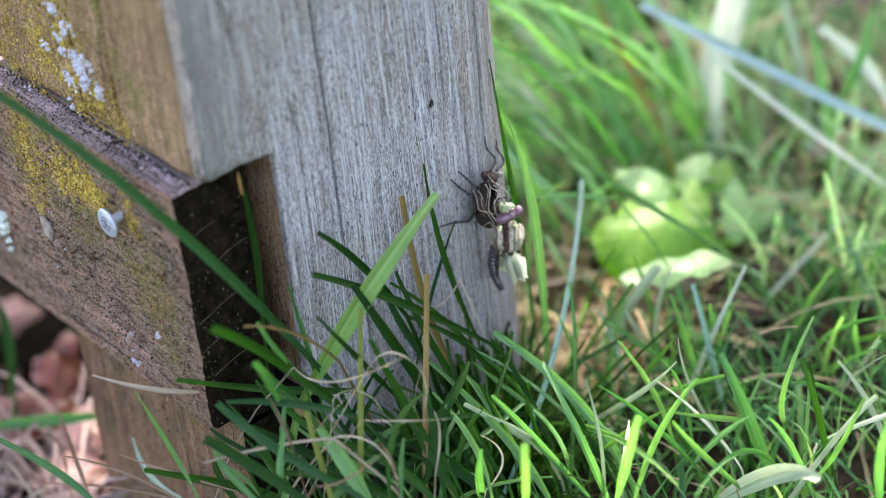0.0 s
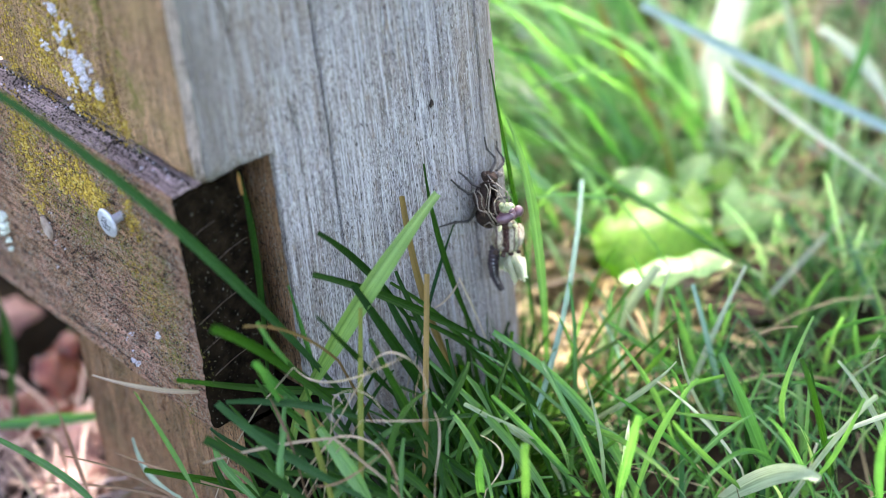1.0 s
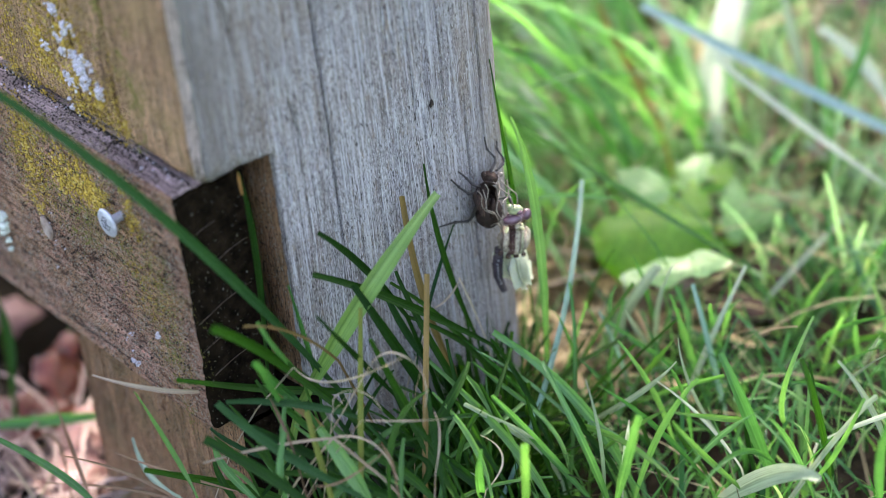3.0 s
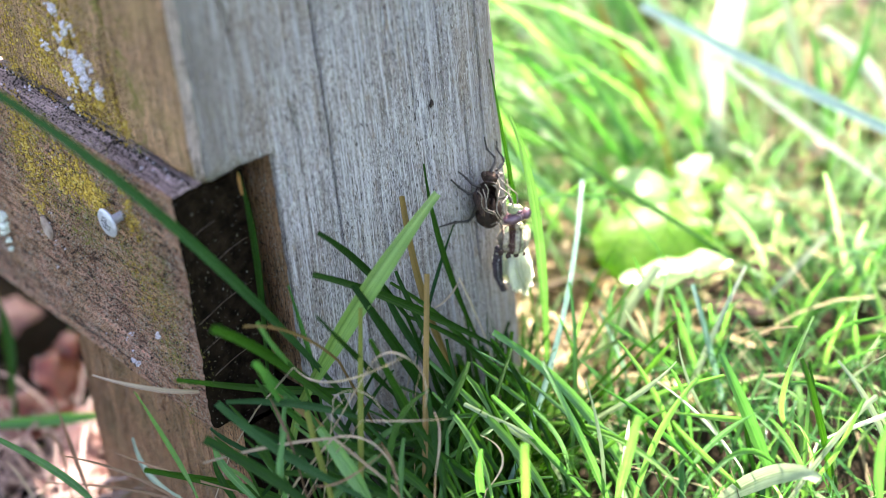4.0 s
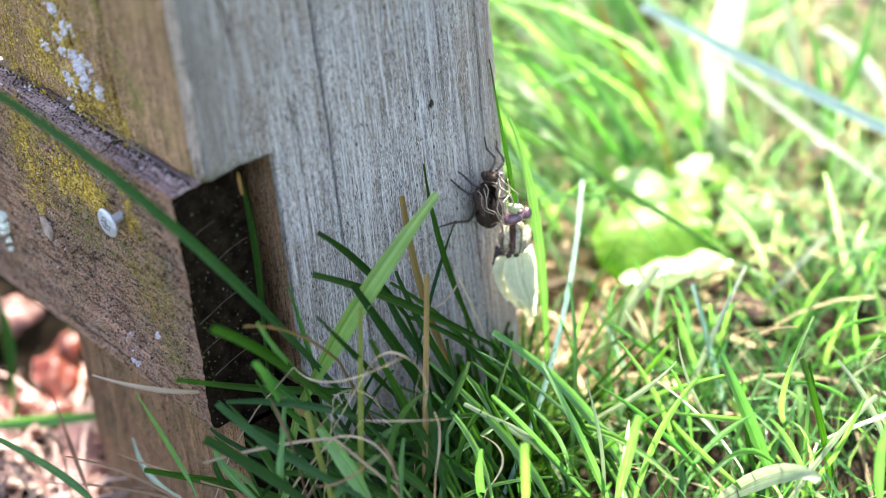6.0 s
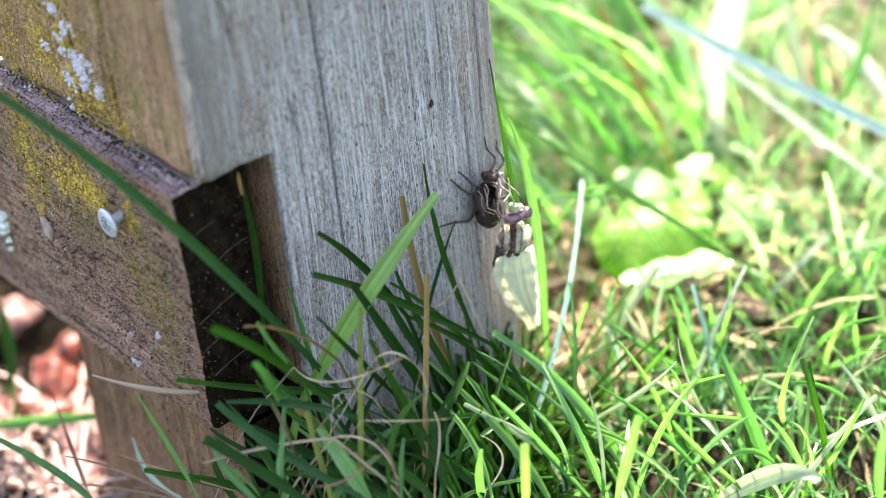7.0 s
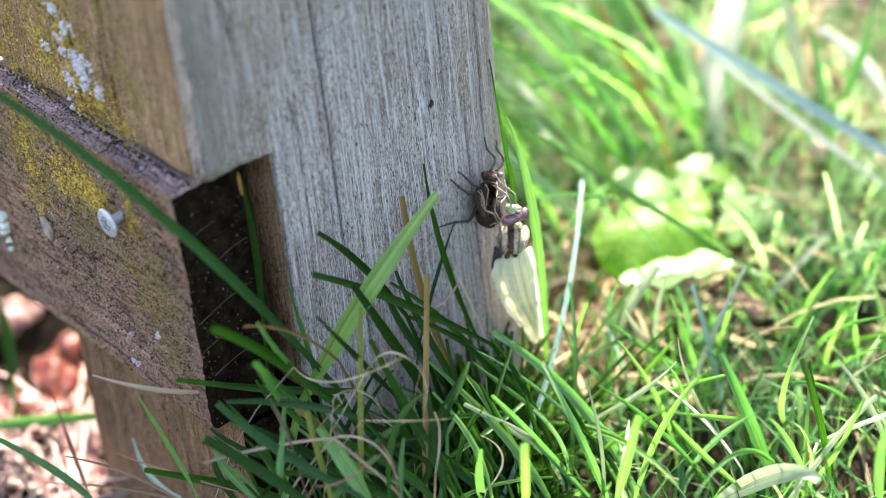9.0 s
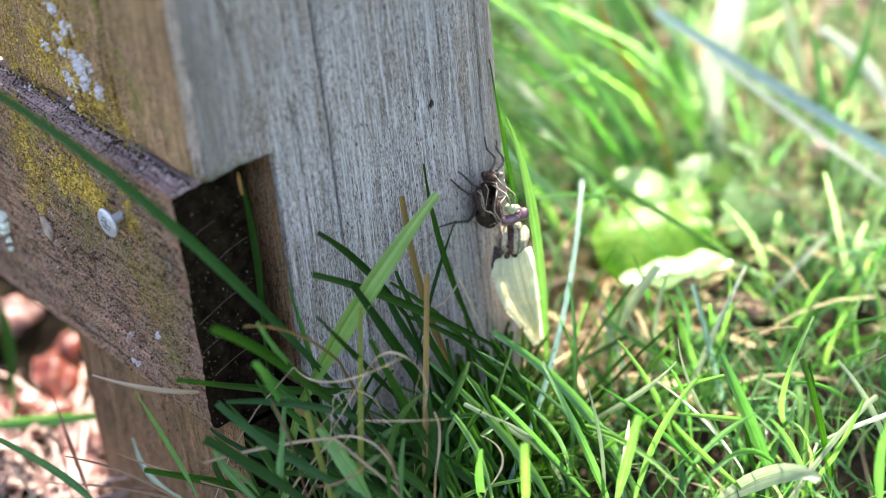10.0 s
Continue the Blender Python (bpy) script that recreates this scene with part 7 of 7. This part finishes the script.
# ---------------------------------------------------------------- dragonfly
def build_dragonfly():
    fly = new("dragonfly")
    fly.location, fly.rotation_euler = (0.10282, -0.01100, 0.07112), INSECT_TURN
    tagged(fly, "freshly emerged dragonfly hanging from its skin", "dragonfly")
    eye = Mat("purple brown eye", 0.32, 0.5)
    eye.color(eye.ramp(eye.noise(eye.coords(), 260, 3), [(0.35, (0.050, 0.022, 0.030)), (0.65, (0.17, 0.090, 0.105))]))
    face = plain("pale green face", (0.15, 0.18, 0.07), (0.40, 0.39, 0.22), 700, 0.35, 0.5)
    # stripes run along the thorax
    striped = Mat("striped thorax", 0.65, 0.25)
    axis = striped.node("ShaderNodeSeparateXYZ")
    striped.link(striped.coords((1, 1, 1)), axis.inputs[0])
    wob = striped.node("ShaderNodeMath")
    wob.operation = "MULTIPLY_ADD"
    striped.link(striped.noise(striped.coords((1, 0.5, 1)), 420, 3, 0.5), wob.inputs[0])
    wob.inputs[1].default_value = 0.0022
    striped.link(axis.outputs[0], wob.inputs[2])
    span = striped.node("ShaderNodeMapRange", **{"From Min": -0.0042, "From Max": 0.0064})
    striped.link(wob.outputs[0], span.inputs[0])
    cream, umber, grey_fur = (0.36, 0.30, 0.22), (0.075, 0.036, 0.028), (0.16, 0.115, 0.092)
    tone = striped.ramp(span.outputs[0], [(0.0, grey_fur), (0.10, cream), (0.17, umber), (0.24, cream), (0.32, cream), (0.37, umber), (0.52, (0.075, 0.034, 0.026)), (0.57, cream), (0.66, (0.34, 0.31, 0.22)), (0.70, umber), (0.76, (0.30, 0.32, 0.19)), (0.84, grey_fur), (0.90, cream), (1.0, (0.42, 0.38, 0.28))])
    n = striped.noise(striped.coords((1, 0.5, 1)), 1500, 4)
    striped.color(striped.mix(0.8, tone, striped.ramp(n, [(0.32, (0.4, 0.36, 0.33)), (0.6, (1.15, 1.12, 1.05))]), "MULTIPLY"))
    striped.bump(n, 0.0006)
    head = part("head", blob((0.00071, 0.00742, 0.00691), (0.00350, 0.00210, 0.00193), (0, 0, 14), 0.05), eye.m, fly, "dark purple-brown head")
    part("eye", blob((-0.00061, 0.00632, 0.01007), (0.00315, 0.00166, 0.00175), (0, 0, 10), 0.05, seed=1), eye.m, head)
    part("eye", blob((0.00373, 0.00831, 0.00685), (0.00175, 0.00193, 0.00175), (0, 0, -24), 0.05, seed=7), eye.m, head)
    part("face", blob((0.00024, 0.00949, 0.01112), (0.00245, 0.00158, 0.00158), (0, 0, 10), 0.18, seed=3, freq=2.4), face, head, "pale green face")
    part("brow", blob((0.00163, 0.00859, 0.01196), (0.00105, 0.00070, 0.00070), (0, 0, 20), 0.1), eye.m, head, "brown spot on the brow")
    part("lip", blob((-0.00141, 0.01032, 0.01395), (0.00105, 0.00088, 0.00088), (0, 0, 30), 0.2, seed=4), face, head)
    part("neck", blob((0.00063, 0.00444, 0.00331), (0.00280, 0.00158, 0.00193), rough=0.1), striped.m, fly)
    thorax = part("thorax", joined(blob((0.00018, 0.00018, -0.00008), (0.00490, 0.00473, 0.00402), (0, 0, 3), 0.13, 4, seed=8, freq=2.4),
                                   blob((-0.00281, 0.00087, 0.00588), (0.00158, 0.00350, 0.00175), (0, 0, 6), 0.15, seed=9),
                                   blob((0.00380, 0.00090, -0.00146), (0.00175, 0.00385, 0.00175), (0, 0, -8), 0.15, seed=10),
                                   blob((0.00015, -0.00232, 0.00123), (0.00280, 0.00228, 0.00175), (0, 0, 0), 0.15, seed=12)), striped.m, fly, "furry brown and cream striped thorax")
    rng = random.Random(5)
    hairs = []
    for _ in range(170):
        a, h = rng.uniform(-1.45, 1.45), rng.uniform(-0.85, 0.9)
        wide = math.sqrt(max(0.05, 1 - h * h * 0.75))
        p = Vector((0.0001 + 0.0049 * wide * math.sin(a), 0.0046 * h, 0.0040 * wide * math.cos(a)))
        tip = p + Vector((math.sin(a) * 0.7, rng.uniform(-0.8, 0.5), math.cos(a) * 0.7)) * rng.uniform(0.0006, 0.0013)
        hairs.append(tube([p, tip], 0.00005, 0.00002, 3, 1))
    part("fur", joined(*hairs), plain("pale fur", (0.30, 0.26, 0.20), (0.52, 0.47, 0.38), 600, 0.8, 0.1), thorax, "short pale fur")
    yellow = plain("yellow shoulder mark", (0.5, 0.42, 0.16), (0.72, 0.64, 0.32), 300)
    part("shoulder_mark", blob((-0.00221, 0.00314, 0.01038), (0.00061, 0.00105, 0.00052), (0, 0, -20), 0.1), yellow, thorax, "yellow shoulder mark")
    part("shoulder_mark", blob((0.00271, 0.00389, 0.00520), (0.00088, 0.00052, 0.00052), (0, 0, -20), 0.1), yellow, thorax, "yellow shoulder mark")
    part("wing_joint", joined(*[blob(p, (0.00088, 0.00079, 0.00070), rough=0.25, seed=k) for k, p in enumerate(((-0.00384, -0.00428, 0.00410), (-0.00148, -0.00518, 0.00208), (0.00108, -0.00483, -0.00032), (0.00351, -0.00430, -0.00371)))]), SHELL, thorax, "dark wing joints")
    # abdomen: rings that taper downwards behind the wings
    grey = plain("purple grey abdomen", (0.024, 0.015, 0.018), (0.080, 0.056, 0.062), 500, 0.5, 0.4)
    spot = plain("pale abdomen rim", (0.30, 0.29, 0.28), (0.52, 0.50, 0.48), 500)
    rings, rims = [], []
    path = [Vector(p) for p in ((-0.00367, -0.00268, -0.00379), (-0.00469, -0.00772, -0.00675), (-0.00425, -0.01173, -0.01057), (-0.00232, -0.01579, -0.01627))]
    for k in range(13):
        t = k / 12 * 2.999
        i = int(t)
        p = path[i].lerp(path[i + 1], t - i)
        r = 0.0021 - 0.0008 * k / 12
        rings.append(blob(p, (r, 0.0011, r * 0.9), rough=0.05, level=2, seed=k))
        if 2 < k < 11:
            rims.append(blob(p + Vector((0.0001, -0.0001, r * 0.85)), (0.00036, 0.00030, 0.00036), level=1))
    abdomen = part("abdomen", rings[0], grey, fly, "dark ringed abdomen behind the wings")
    for ring in rings[1:]:
        part("abdomen_ring", ring, grey, abdomen)
    part("side_spots", joined(*rims), spot, abdomen, "row of pale side spots")
    for pts in (
        [(-0.00234, 0.00457, 0.00828), (-0.00439, 0.00682, 0.01329), (-0.00564, 0.00926, 0.01451), (-0.00512, 0.01312, 0.01477), (-0.00473, 0.01597, 0.01301), (-0.00524, 0.01846, 0.01194)],
        [(-0.00035, 0.01033, 0.01380), (-0.00127, 0.01276, 0.01528), (-0.00250, 0.01451, 0.01543), (-0.00477, 0.01611, 0.01468)],
        [(0.00093, 0.01106, 0.01201), (0.00055, 0.01422, 0.01276), (-0.00174, 0.01614, 0.01317), (-0.00404, 0.01807, 0.01358), (-0.00544, 0.02019, 0.01320)],
        [(-0.00356, 0.00370, 0.00743), (-0.00614, 0.00823, 0.01283), (-0.00863, 0.00926, 0.01445), (-0.00915, 0.01278, 0.01402), (-0.01002, 0.01561, 0.01352)],
        [(-0.00068, 0.00477, 0.00594), (-0.00329, 0.00790, 0.01127), (-0.00367, 0.01140, 0.01287), (-0.00186, 0.01409, 0.01048), (-0.00254, 0.01888, 0.00944)],
        [(-0.00318, 0.00264, 0.00641), (-0.00535, 0.00510, 0.00857), (-0.00709, 0.00441, 0.00681)]):
        part("leg", tapered([Vector(p) for p in pts], 0.00027, 0.00016), LEG_PALE, fly)
    # wings: overlapping lengths that slide out of one another as the wing unfolds
    film = Mat("milky green wing", 0.30, 0.5)
    fn = film.noise(film.coords((1, 0.25, 1)), 420, 4)
    wc = film.ramp(fn, [(0.3, (0.70, 0.685, 0.52)), (0.7, (0.87, 0.865, 0.71))])
    across = film.node("ShaderNodeSeparateXYZ")
    film.link(film.node("ShaderNodeUVMap").outputs[0], across.inputs[0])
    veins = film.ramp(across.outputs[0], [(0.30, (1, 1, 1)), (0.325, (0.62, 0.68, 0.56)), (0.35, (1, 1, 1)), (0.53, (1, 1, 1)), (0.55, (0.6, 0.66, 0.54)), (0.57, (1, 1, 1)), (0.72, (1, 1, 1)), (0.74, (0.7, 0.74, 0.62)), (0.76, (1, 1, 1))])
    wc = film.mix(1.0, wc, veins, "MULTIPLY")
    film.color(wc)
    film.bump(film.noise(film.coords((1, 0.2, 1)), 900, 3), 0.0002)
    film.thin(film.mix(1.0, wc, (1.0, 1.0, 0.96), "MULTIPLY"), 0.50)
    out = Vector((0, 0, 1))
    base0, tip0 = Vector((0.00003, -0.00483, -0.00111)), Vector((0.00895, -0.03362, -0.03118))
    WINGS.clear()
    for w, (shift, lean, depth, scale) in enumerate(((-0.0002, 0.0, 0.0004, 1.0), (0.0008, 1.5, 0.0010, 0.95), (0.0002, 0.8, -0.0003, 0.98), (0.0012, 2.0, -0.0010, 0.93))):
        length, pieces = (tip0 - base0).length * scale, 5
        down = Matrix.Rotation(radians(lean), 3, out) @ (tip0 - base0).normalized()
        side = down.cross(out).normalized() * -1
        face_out = side.cross(down).normalized() * (1 if side.cross(down).z > 0 else -1)
        base = base0 + side * shift + face_out * depth
        wing = None
        for k in range(pieces):
            v, f, uv = [], [], []
            rows, cols = 8, 18
            for j in range(rows + 1):
                t = j / rows
                s = min((k + t * 1.12) / pieces, 1.0)                  # place along the full wing
                left = 0.0058 + 0.0017 * smooth01(0, 0.12, s) - 0.0014 * smooth01(0.3, 0.65, s) - 0.0049 * smooth01(0.5, 1.02, s)
                right = 0.0058 - 0.0019 * smooth01(0.1, 0.65, s) - 0.0026 * smooth01(0.55, 1.02, s)
                if w % 2:
                    left, right = left * 0.72, right * 0.96
                for i in range(cols + 1):
                    u = i / cols
                    x = -left + (left + right) * u
                    ridge = 0.00022 * math.cos(u * 6.283 * 3.0 + 0.6 * w) + 0.0003 * fbm(x * 300 + w, s * 9, k * 1.3, 2)
                    edge = 0.00022 * math.sin(s * 120 + w) * (u < 0.01)
                    v.append(tuple(side * (x + edge) + down * (t * 1.12 * length / pieces) + face_out * (ridge - 0.00016 * k)))
                    uv.append((u, s))
            for j in range(rows):
                for i in range(cols):
                    a = j * (cols + 1) + i
                    f.append((a, a + 1, a + cols + 2, a + cols + 1))
            ob = link_mesh("wing" if k == 0 else "wing_length", v, f, film.m, parent=fly if k == 0 else wing, uv=uv)
            ob.location = base if k == 0 else down * (k * length / pieces)
            if k == 0:
                wing = ob
                ob["label"] = "milky pale green unfolding wing"
            WINGS.append((ob, base.copy(), down.copy(), face_out.copy(), k, length / pieces, w))
    return fly


WINGS = []
DRAGONFLY = build_dragonfly()


# ---------------------------------------------------------------- unseen trees added to block the sun
def build_unseen_tree(base, arm, spread, count, seed, reach, leaf):
    rng = random.Random(seed)
    bark = plain("grey brown bark", (0.06, 0.045, 0.035), (0.20, 0.16, 0.12), 30, 0.9, 0.2, 0.01)
    green = leafy("tree leaf", (0.03, 0.09, 0.02), (0.07, 0.17, 0.035), (1.6, 1.7, 0.7), 0.5, island=True)
    tree = new("tree")
    tree.location = base
    tagged(tree, "unseen broadleaf tree added so its bough shades the ground", "tree", "trees that shade the lawn")
    end = Vector(arm)
    top = end.z + 0.8
    part("trunk", tube([(0, 0, -0.1), (0.03, 0.02, top * 0.35), (-0.02, 0.03, top * 0.7), (0.02, 0, top)], 0.035 + 0.012 * top, 0.02, 12, 5), bark, tree)

    def foliage(middle, r1, r2, deep, flat, number):
        verts, faces = [], []
        e1 = flat.cross(Vector((0.1, 0, 1))).normalized()
        e2 = flat.cross(e1)
        for _ in range(number):
            a, r = rng.uniform(0, 6.283), math.sqrt(rng.random())
            p = middle + e1 * (math.cos(a) * r * r1) + e2 * (math.sin(a) * r * r2) + flat * rng.uniform(-deep, deep)
            q = Euler((rng.uniform(-0.9, 0.9), rng.uniform(-0.9, 0.9), rng.uniform(0, 6.28))).to_matrix()
            ln = leaf * rng.uniform(0.7, 1.3)
            wd = ln * 0.62
            n0 = len(verts)
            for x, y, z in ((0, 0, 0), (-0.5, 0.4, 0.08), (0.5, 0.4, 0.08), (0, 0.45, -0.02), (-0.34, 0.75, 0.03), (0.34, 0.75, 0.03), (0, 1, -0.06)):
                verts.append(tuple(p + q @ Vector((x * wd, y * ln, z * ln))))
            faces += [(n0, n0 + 3, n0 + 1), (n0, n0 + 2, n0 + 3), (n0 + 1, n0 + 3, n0 + 6, n0 + 4), (n0 + 3, n0 + 2, n0 + 5, n0 + 6)]
        return verts, faces

    limbs = [tube([(0, 0, end.z - 0.3), end * 0.5 + Vector((0, 0, end.z * 0.5 + 0.1)), end, end + Vector((end.x, end.y, 0)) * 0.1], 0.045, 0.010, 8, 5)]
    flat = SUN_DIR
    e1 = flat.cross(Vector((0.1, 0, 1))).normalized()
    e2 = flat.cross(e1)
    for k in range(9):
        a = k * 2.4
        tip = end + e1 * (math.cos(a) * spread * 0.85) + e2 * (math.sin(a) * spread * reach * 0.85)
        limbs.append(tube([end, end.lerp(tip, 0.5) + Vector((0, 0, 0.06)), tip], 0.008, 0.003, 6, 4))
    wood = part("limb", joined(*limbs), bark, tree)
    v, f = foliage(end, spread, spread * reach, 0.3, flat, count)
    link_mesh("leaves", v, f, green, parent=wood)["label"] = "green leaves"
    v, f = foliage(Vector((0, 0, top + 0.1)), 0.7, 0.7, 0.5, Vector((0, 0, 1)), 500)
    link_mesh("crown", v, f, green, parent=tree)["label"] = "leafy crown"
    return wood


# out of view, up-sun of the lawn: added only to cast its changing shade
LAWN_MID = Vector((0.22, 0.10, 0.0))
FLAT_SUN = Vector((math.sin(SUN_AZ), math.cos(SUN_AZ), 0))
over = LAWN_MID + SUN_DIR * 6.0
foot = over + FLAT_SUN * 2.6
foot.z = ground_z(2, 2)
UNSEEN_BOUGH = build_unseen_tree(foot, over - foot, 1.1, 4600, 21, 1.0, 0.062)
over = Vector((0.30, 0.05, 0.0)) + SUN_DIR * 2.2
foot = over + FLAT_SUN * 2.0
foot.z = ground_z(2, 2)
UNSEEN_SMALL_BOUGH = build_unseen_tree(foot, over - foot, 0.17, 16, 22, 1.2, 0.085)


# a third unseen tree, added to keep sun off the leaf litter at first
over = Vector((0.046, 0.208, -0.02)) + SUN_DIR * 2.6
foot = over + FLAT_SUN * 1.6
foot.z = ground_z(2, 2)
UNSEEN_LITTER_BOUGH = build_unseen_tree(foot, over - foot, 0.068, 22, 23, 1.0, 0.07)


def motions():
    """All that moves besides the camera."""
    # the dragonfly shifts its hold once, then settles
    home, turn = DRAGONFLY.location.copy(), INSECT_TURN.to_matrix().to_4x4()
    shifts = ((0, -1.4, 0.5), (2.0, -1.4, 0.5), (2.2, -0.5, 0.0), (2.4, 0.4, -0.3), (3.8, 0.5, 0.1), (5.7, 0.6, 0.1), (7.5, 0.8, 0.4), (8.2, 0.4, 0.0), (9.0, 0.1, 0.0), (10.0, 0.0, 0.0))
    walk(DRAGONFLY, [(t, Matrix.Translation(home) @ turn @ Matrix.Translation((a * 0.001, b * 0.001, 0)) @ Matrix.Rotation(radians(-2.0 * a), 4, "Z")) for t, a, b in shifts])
    # the wings slide out, length by length
    stretch = ((0, 0.25), (1.0, 0.25), (2.0, 0.26), (2.4, 0.31), (2.7, 0.33), (3.8, 0.40), (4.4, 0.48), (5.0, 0.57), (5.7, 0.67), (6.8, 0.80), (7.5, 0.90), (8.2, 0.95), (9.0, 0.98), (10.0, 1.0))
    for ob, base, down, out, k, step, w in WINGS:
        rows = []
        for t, e in stretch:
            s = (e - 0.2) / 0.8
            crumple = max(0.0, 1 - s * 1.15) ** 1.5
            if k == 0:                                                # the pleats open like a fan
                rows.append((t, Matrix.Translation(base) @ Matrix.Rotation(radians(crumple * (70, -66, 62, -72)[w]), 4, down)))
                continue
            turn = Matrix.Rotation(radians(crumple * 9 * math.sin(k * 2.1 + w * 1.7)), 4, out) @ Matrix.Rotation(radians(crumple * 18 * math.cos(k * 1.7 + w)), 4, down)
            rows.append((t, Matrix.Translation(down * (k * step * s) + out * (crumple * 0.0005 * math.sin(k * 3.1 + w))) @ turn))
        walk(ob, rows)
    # blades that sway, and the long stem that sinks
    view = AHEAD.normalized()
    for ob, rows in ((TALL, ((0.0, -0.5, 0.0), (2.0, -0.5, 0.0), (2.5, 0.3, 0.0), (5.5, 0.0, 0.0), (7.5, -0.3, 0.0), (10.0, -0.7, 0.0))),
                     (ARCH, ((0.0, -9.0, 0.004), (2.2, -9.0, 0.004), (2.5, 0.0, 0.0), (6.8, 0.5, 0.0), (7.2, 4.0, 0.003), (10.0, 5.0, 0.004))),
                     (STEM, ((0.0, 0.0, 0.0), (5.7, 0.3, 0.001), (7.5, 1.5, 0.004), (8.2, 4.0, 0.010), (10.0, 5.0, 0.012)))):
        at_rest = ob.location.copy()
        walk(ob, [(t, Matrix.Translation(at_rest - Vector((0, 0, drop))) @ Matrix.Rotation(radians(a), 4, view)) for t, a, drop in rows])
    # the added bough swings aside and lets the sun on to the lawn
    turned = lambda a: Matrix.Rotation(radians(a), 4, "Z")
    walk(UNSEEN_BOUGH, [(0.0, turned(0)), (1.0, turned(3)), (2.7, turned(1)), (3.8, turned(38)), (4.4, turned(52)), (7.0, turned(54)), (10.0, turned(50))])
    walk(UNSEEN_LITTER_BOUGH, [(0.0, turned(0)), (4.9, turned(0.6)), (5.5, turned(2.8)), (5.7, turned(3.4)), (6.8, turned(4.4)), (10.0, turned(4.7))])
    walk(UNSEEN_SMALL_BOUGH, [(0.0, turned(0)), (1.0, turned(1)), (2.7, turned(2)), (3.8, turned(12)), (7.0, turned(12)), (8.2, turned(6)), (9.0, turned(3)), (10.0, turned(2.2))])


motions()
